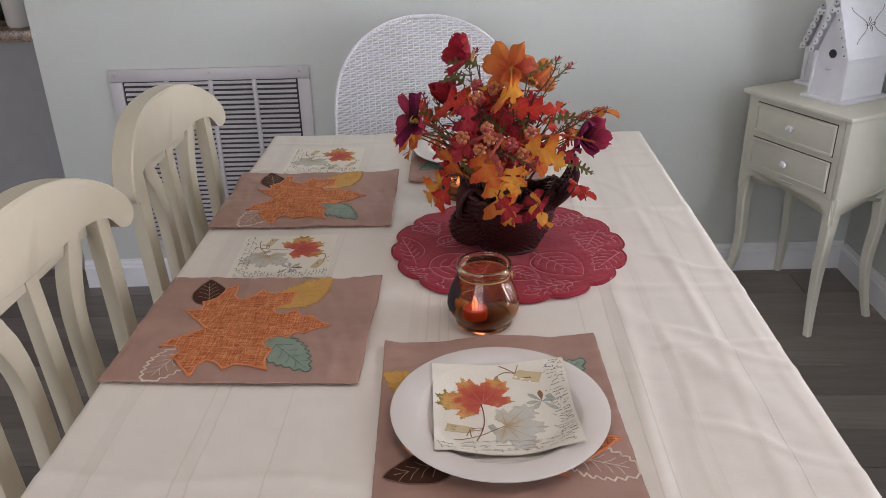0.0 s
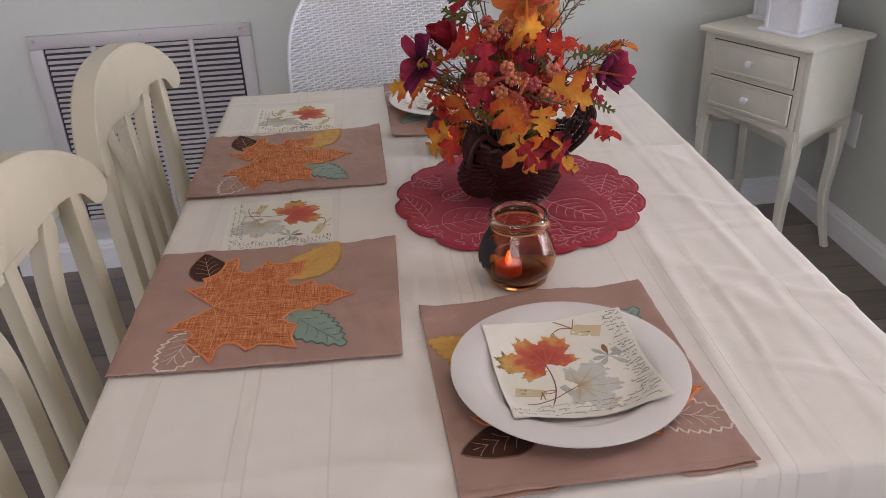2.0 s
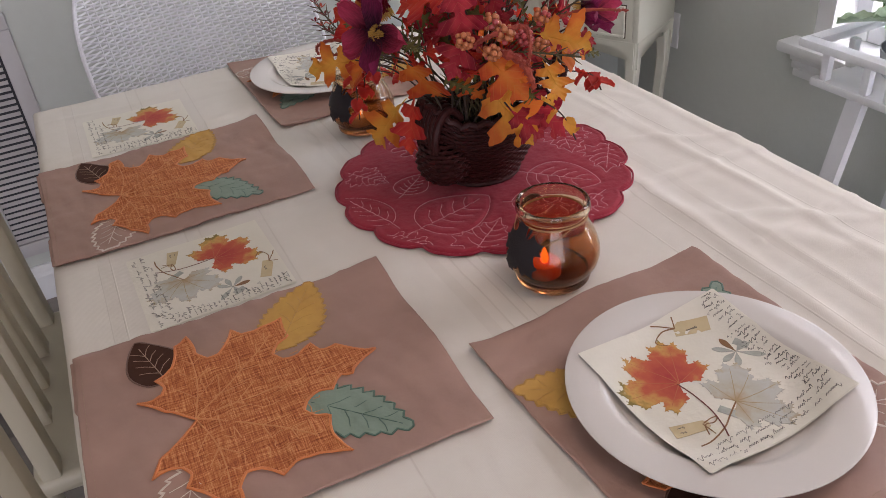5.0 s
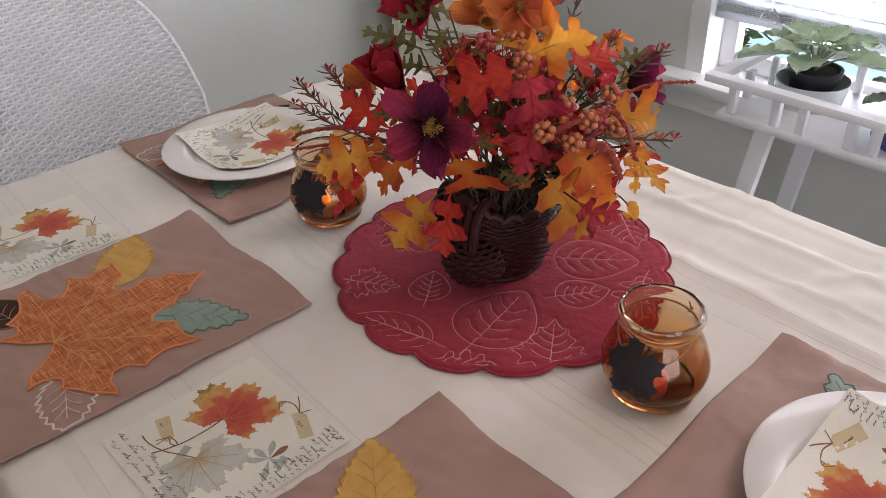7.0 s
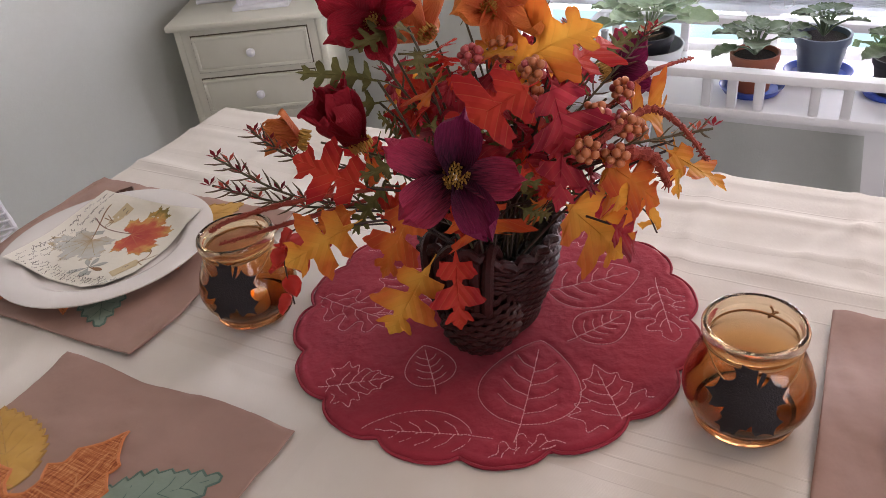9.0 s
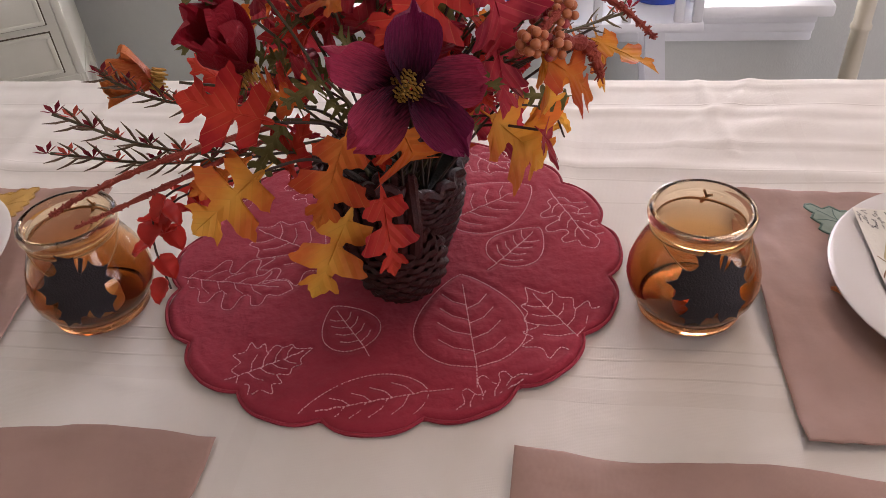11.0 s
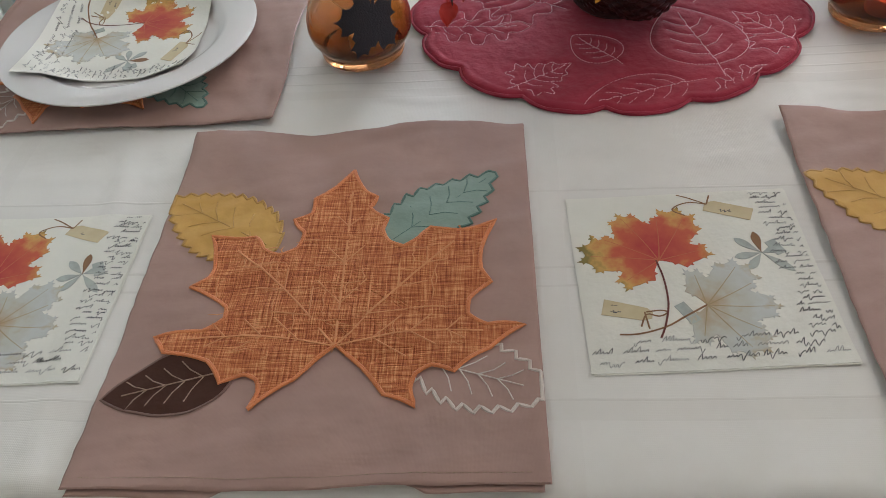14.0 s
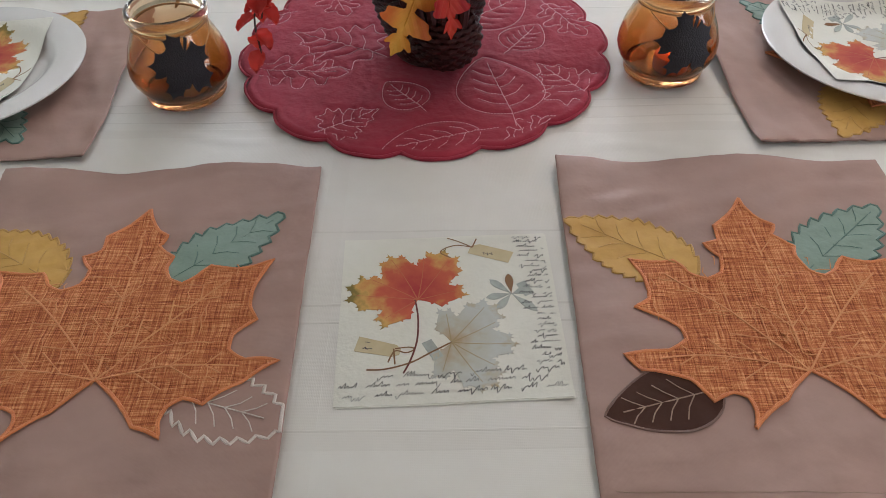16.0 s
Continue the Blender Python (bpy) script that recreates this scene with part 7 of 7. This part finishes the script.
cosmos(0.030, 1.405, 0.972, (-0.5, 0.75, 0.30), 5, ORANGE_P, 0.036, 0.026, 58, 86)

# berry clusters
BMESH = bpy.data.meshes.new("berry")
bm = bmesh.new()
bmesh.ops.create_icosphere(bm, subdivisions=2, radius=1.0)
bm.to_mesh(BMESH)
bm.free()
BMESH.materials.append(BERRY)
BMESH.polygons.foreach_set("use_smooth", [True] * len(BMESH.polygons))
for i, (x, y, z) in enumerate(((0.046, 1.247, 1.051), (0.070, 1.233, 1.049), (0.036, 1.198, 1.030), (0.058, 1.158, 1.012), (0.024, 1.153, 1.000), (0.048, 1.140, 0.986), (0.120, 1.158, 1.004), (0.093, 1.150, 0.990), (0.062, 1.136, 1.004), (0.108, 1.144, 0.978), (0.046, 1.200, 1.046))):
    cl = new("berry_cluster")
    cl.parent = bouquet
    cl.matrix_basis = Matrix.Translation(Vector((x, y, z)) - BO)
    out = (Vector((x, y, z)) - Vector((0.084, 1.264, 0.945))).normalized()
    stem_to(Vector((x, y, z)) - BO - out * 0.01, TWIG)
    for k in range(15):
        h, a = 1 - 2 * (k + 0.5) / 15, k * 2.4 + i
        d = Vector((math.cos(a) * math.sqrt(1 - h * h), math.sin(a) * math.sqrt(1 - h * h), h)) * random.uniform(0.0070, 0.0086) + out * 0.004
        o = new("berry", BMESH)
        o.parent = cl
        o.material_slots[0].link = "OBJECT"
        o.material_slots[0].material = BERRY_R if (i in (0, 7) or random.random() < 0.15) else BERRY
        r = random.uniform(0.0029, 0.0037)
        o.matrix_basis = Matrix.Translation(d) @ Matrix.Diagonal((r, r, r, 1))


def needle_twig(pts, n=26, ln=0.016, tips=None):
    """A rosemary-like spray with thin needles, and small flowers at its end."""
    tw = new("twig")
    tw.parent = bouquet
    cs = [Vector(p) - BO for p in spline(pts, 10)]
    part("stalk", tube(bmesh.new(), cs, 0.0011, 5), TWIG, tw)
    bm = bmesh.new()
    for k in range(n):
        i = int((0.25 + 0.75 * k / n) * (len(cs) - 2))
        d = (cs[i + 1] - cs[i]).normalized()
        s = d.orthogonal().normalized()
        q = (Matrix.Rotation(k * 2.4, 3, d) @ s) * 0.7 + d * 0.75
        tube(bm, [cs[i], cs[i] + q * ln * 0.6, cs[i] + q * ln + d * 0.002], [0.0007, 0.0009, 0.0002], 4)
    tagged(part("needles", bm, NEEDLE, tw), kind="stuff")
    for j in range(tips or 0):
        c = cs[-1 - j * 2] + Vector((random.gauss(0, 0.0015), random.gauss(0, 0.0015), 0.0005))
        bm = bmesh.new()
        for k in range(5):
            a = k * 2 * math.pi / 5
            vs = [bm.verts.new(Vector(v) + c) for v in ((0, 0, 0), (0.005 * math.cos(a - 0.4), 0.005 * math.sin(a - 0.4), 0.003), (0.008 * math.cos(a), 0.008 * math.sin(a), 0.005), (0.005 * math.cos(a + 0.4), 0.005 * math.sin(a + 0.4), 0.003))]
            bm.faces.new(vs)
        part("blossom", bm, PINK_P if j % 2 else CRIMSON, tw)


needle_twig([(0.034, 1.284, 0.925), (-0.026, 1.374, 0.950), (-0.049, 1.439, 0.990)], 34, 0.015, 7)
needle_twig([(0.034, 1.294, 0.925), (-0.016, 1.384, 0.935), (-0.046, 1.454, 0.960)], 34, 0.015, 7)
needle_twig([(0.044, 1.304, 0.945), (-0.016, 1.374, 0.980), (-0.026, 1.414, 1.005)], 26, 0.014, 6)
needle_twig([(0.094, 1.234, 0.945), (0.154, 1.234, 1.055), (0.189, 1.259, 1.080)], 26, 0.012, 3)
needle_twig([(0.114, 1.214, 0.945), (0.194, 1.224, 1.005), (0.246, 1.246, 1.013)], 24, 0.012, 3)
needle_twig([(0.084, 1.214, 0.945), (0.074, 1.144, 0.980), (0.124, 1.084, 0.980)], 30, 0.014, 2)
needle_twig([(0.084, 1.224, 0.945), (0.174, 1.174, 1.005), (0.199, 1.154, 1.030)], 24, 0.014, 3)
needle_twig([(0.084, 1.274, 0.965), (0.154, 1.264, 1.055), (0.164, 1.234, 1.095)], 22, 0.012, 2)
needle_twig([(0.064, 1.294, 0.975), (0.034, 1.324, 1.055), (0.044, 1.354, 1.085)], 22, 0.012, 2)


def amaranth(pts, r=0.0034):
    cs = [Vector(p) - BO for p in spline(pts, 12)]
    rr = [r * (0.6 + 0.5 * math.sin(math.pi * min(1, i / len(cs) + 0.12))) * (1 + 0.28 * math.sin(i * 2.3)) for i in range(len(cs))]
    bm = tube(bmesh.new(), cs, rr, 7)
    for i in range(2, len(cs) - 1):
        for k in range(4):
            d = Vector((random.gauss(0, 1), random.gauss(0, 1), random.gauss(0, 1))).normalized()
            tube(bm, [cs[i], cs[i] + d * r * 1.5], [0.0012, 0.0004], 4)
    part("amaranth_plume", bm, AMAR, bouquet)


amaranth([(0.014, 1.314, 0.950), (-0.046, 1.374, 0.957), (-0.056, 1.434, 0.935), (-0.046, 1.474, 0.910)], 0.0020)
amaranth([(0.014, 1.324, 0.940), (-0.046, 1.384, 0.935), (-0.066, 1.444, 0.915)], 0.0018)
amaranth([(0.030, 1.159, 0.990), (0.052, 1.136, 1.007), (0.077, 1.120, 1.013), (0.069, 1.095, 1.005), (0.053, 1.073, 0.990)], 0.0026)
amaranth([(0.104, 1.174, 0.985), (0.159, 1.144, 1.006), (0.211, 1.121, 1.002)], 0.0018)
amaranth([(0.044, 1.164, 0.985), (0.069, 1.119, 0.980), (0.079, 1.104, 0.950)], 0.0045)


SCARLET = thin(mat("scarlet_leaflet", (0.50, 0.035, 0.020), 0.5, (0.40, 0.022, 0.014), 60), 0.35)


def bells(pts, n=9, mtl=None):
    """A drooping sprig of small cupped leaves."""
    sp = new("sprig")
    sp.parent = bouquet
    cs = [Vector(p) - BO for p in spline(pts, 8)]
    part("stalk", tube(bmesh.new(), cs, 0.0009, 5), TWIG_D, sp)
    for k in range(n):
        i = int((0.35 + 0.64 * k / n) * (len(cs) - 1))
        o = part("leaflet", round_leaf(0.020, 0.018, 0.25, 0.25), mtl or SCARLET, sp)
        a = k * 2.4
        o.matrix_basis = Matrix.Translation(cs[i]) @ Euler((0, radians(25 + 20 * math.sin(k)), a)).to_matrix().to_4x4()


bells([(0.004, 1.324, 0.925), (-0.021, 1.394, 0.915), (-0.014, 1.426, 0.870), (-0.016, 1.426, 0.820)], 10)
bells([(0.014, 1.314, 0.915), (-0.001, 1.404, 0.895), (-0.004, 1.424, 0.857)], 9)
bells([(0.104, 1.194, 0.915), (0.134, 1.144, 0.895), (0.149, 1.129, 0.860)], 4, LM["Y"])
bells([(0.154, 1.194, 0.925), (0.199, 1.174, 0.915), (0.209, 1.164, 0.895)], 7)
bells([(0.174, 1.214, 0.995), (0.224, 1.239, 1.015), (0.252, 1.249, 1.007)], 6, LM["O"])

# ---- plank floor ----
solid("floor", boxed(LEFT_X - 0.12, WALL_X + 0.14, BACK_Y - 0.12, 4.72, -0.06, -0.012), mat("floor_joint", (0.05, 0.045, 0.04), 0.8), "grey-brown wood plank floor", "floor", kind="structure", smooth=False)
FLOOR_OB = bpy.data.objects["floor"]
random.seed(12)
PW = 0.15
plank_mesh = {}


def plank_me(ln):
    if ln not in plank_mesh:
        bm = boxed(-ln / 2 + 0.0008, ln / 2 - 0.0008, -PW / 2 + 0.0008, PW / 2 - 0.0008, -0.012, 0.0, 0.0012, seg=1)
        me = bpy.data.meshes.new("plank")
        bm.to_mesh(me)
        bm.free()
        me.materials.append(FLOOR)
        plank_mesh[ln] = me
    return plank_mesh[ln]


count = 0
rest = bmesh.new()
y = BACK_Y + PW / 2
row = 0
while y < 4.6:
    x = LEFT_X
    first = random.choice((0.3, 0.6, 0.9, 1.2))
    while x < WALL_X - 0.01:
        ln = first or random.choice((1.2, 1.2, 0.9))
        first = None
        ln = round(min(ln, WALL_X - x), 3)
        x1 = x + ln
        if -1.8 < x + ln / 2 < 1.9 and -0.3 < y < 3.2 and count < 290:
            o = new("plank", plank_me(ln))
            o.parent, o.matrix_basis = FLOOR_OB, Matrix.Translation((x + ln / 2, y, 0))
            count += 1
        else:
            box(rest, x + 0.0008, x1 - 0.0008, y - PW / 2 + 0.0008, y + PW / 2 - 0.0008, -0.012, 0.0)
        x = x1
    y += PW
    row += 1
tagged(part("plank_rest", rest, FLOOR, FLOOR_OB, smooth=False), kind="stuff")
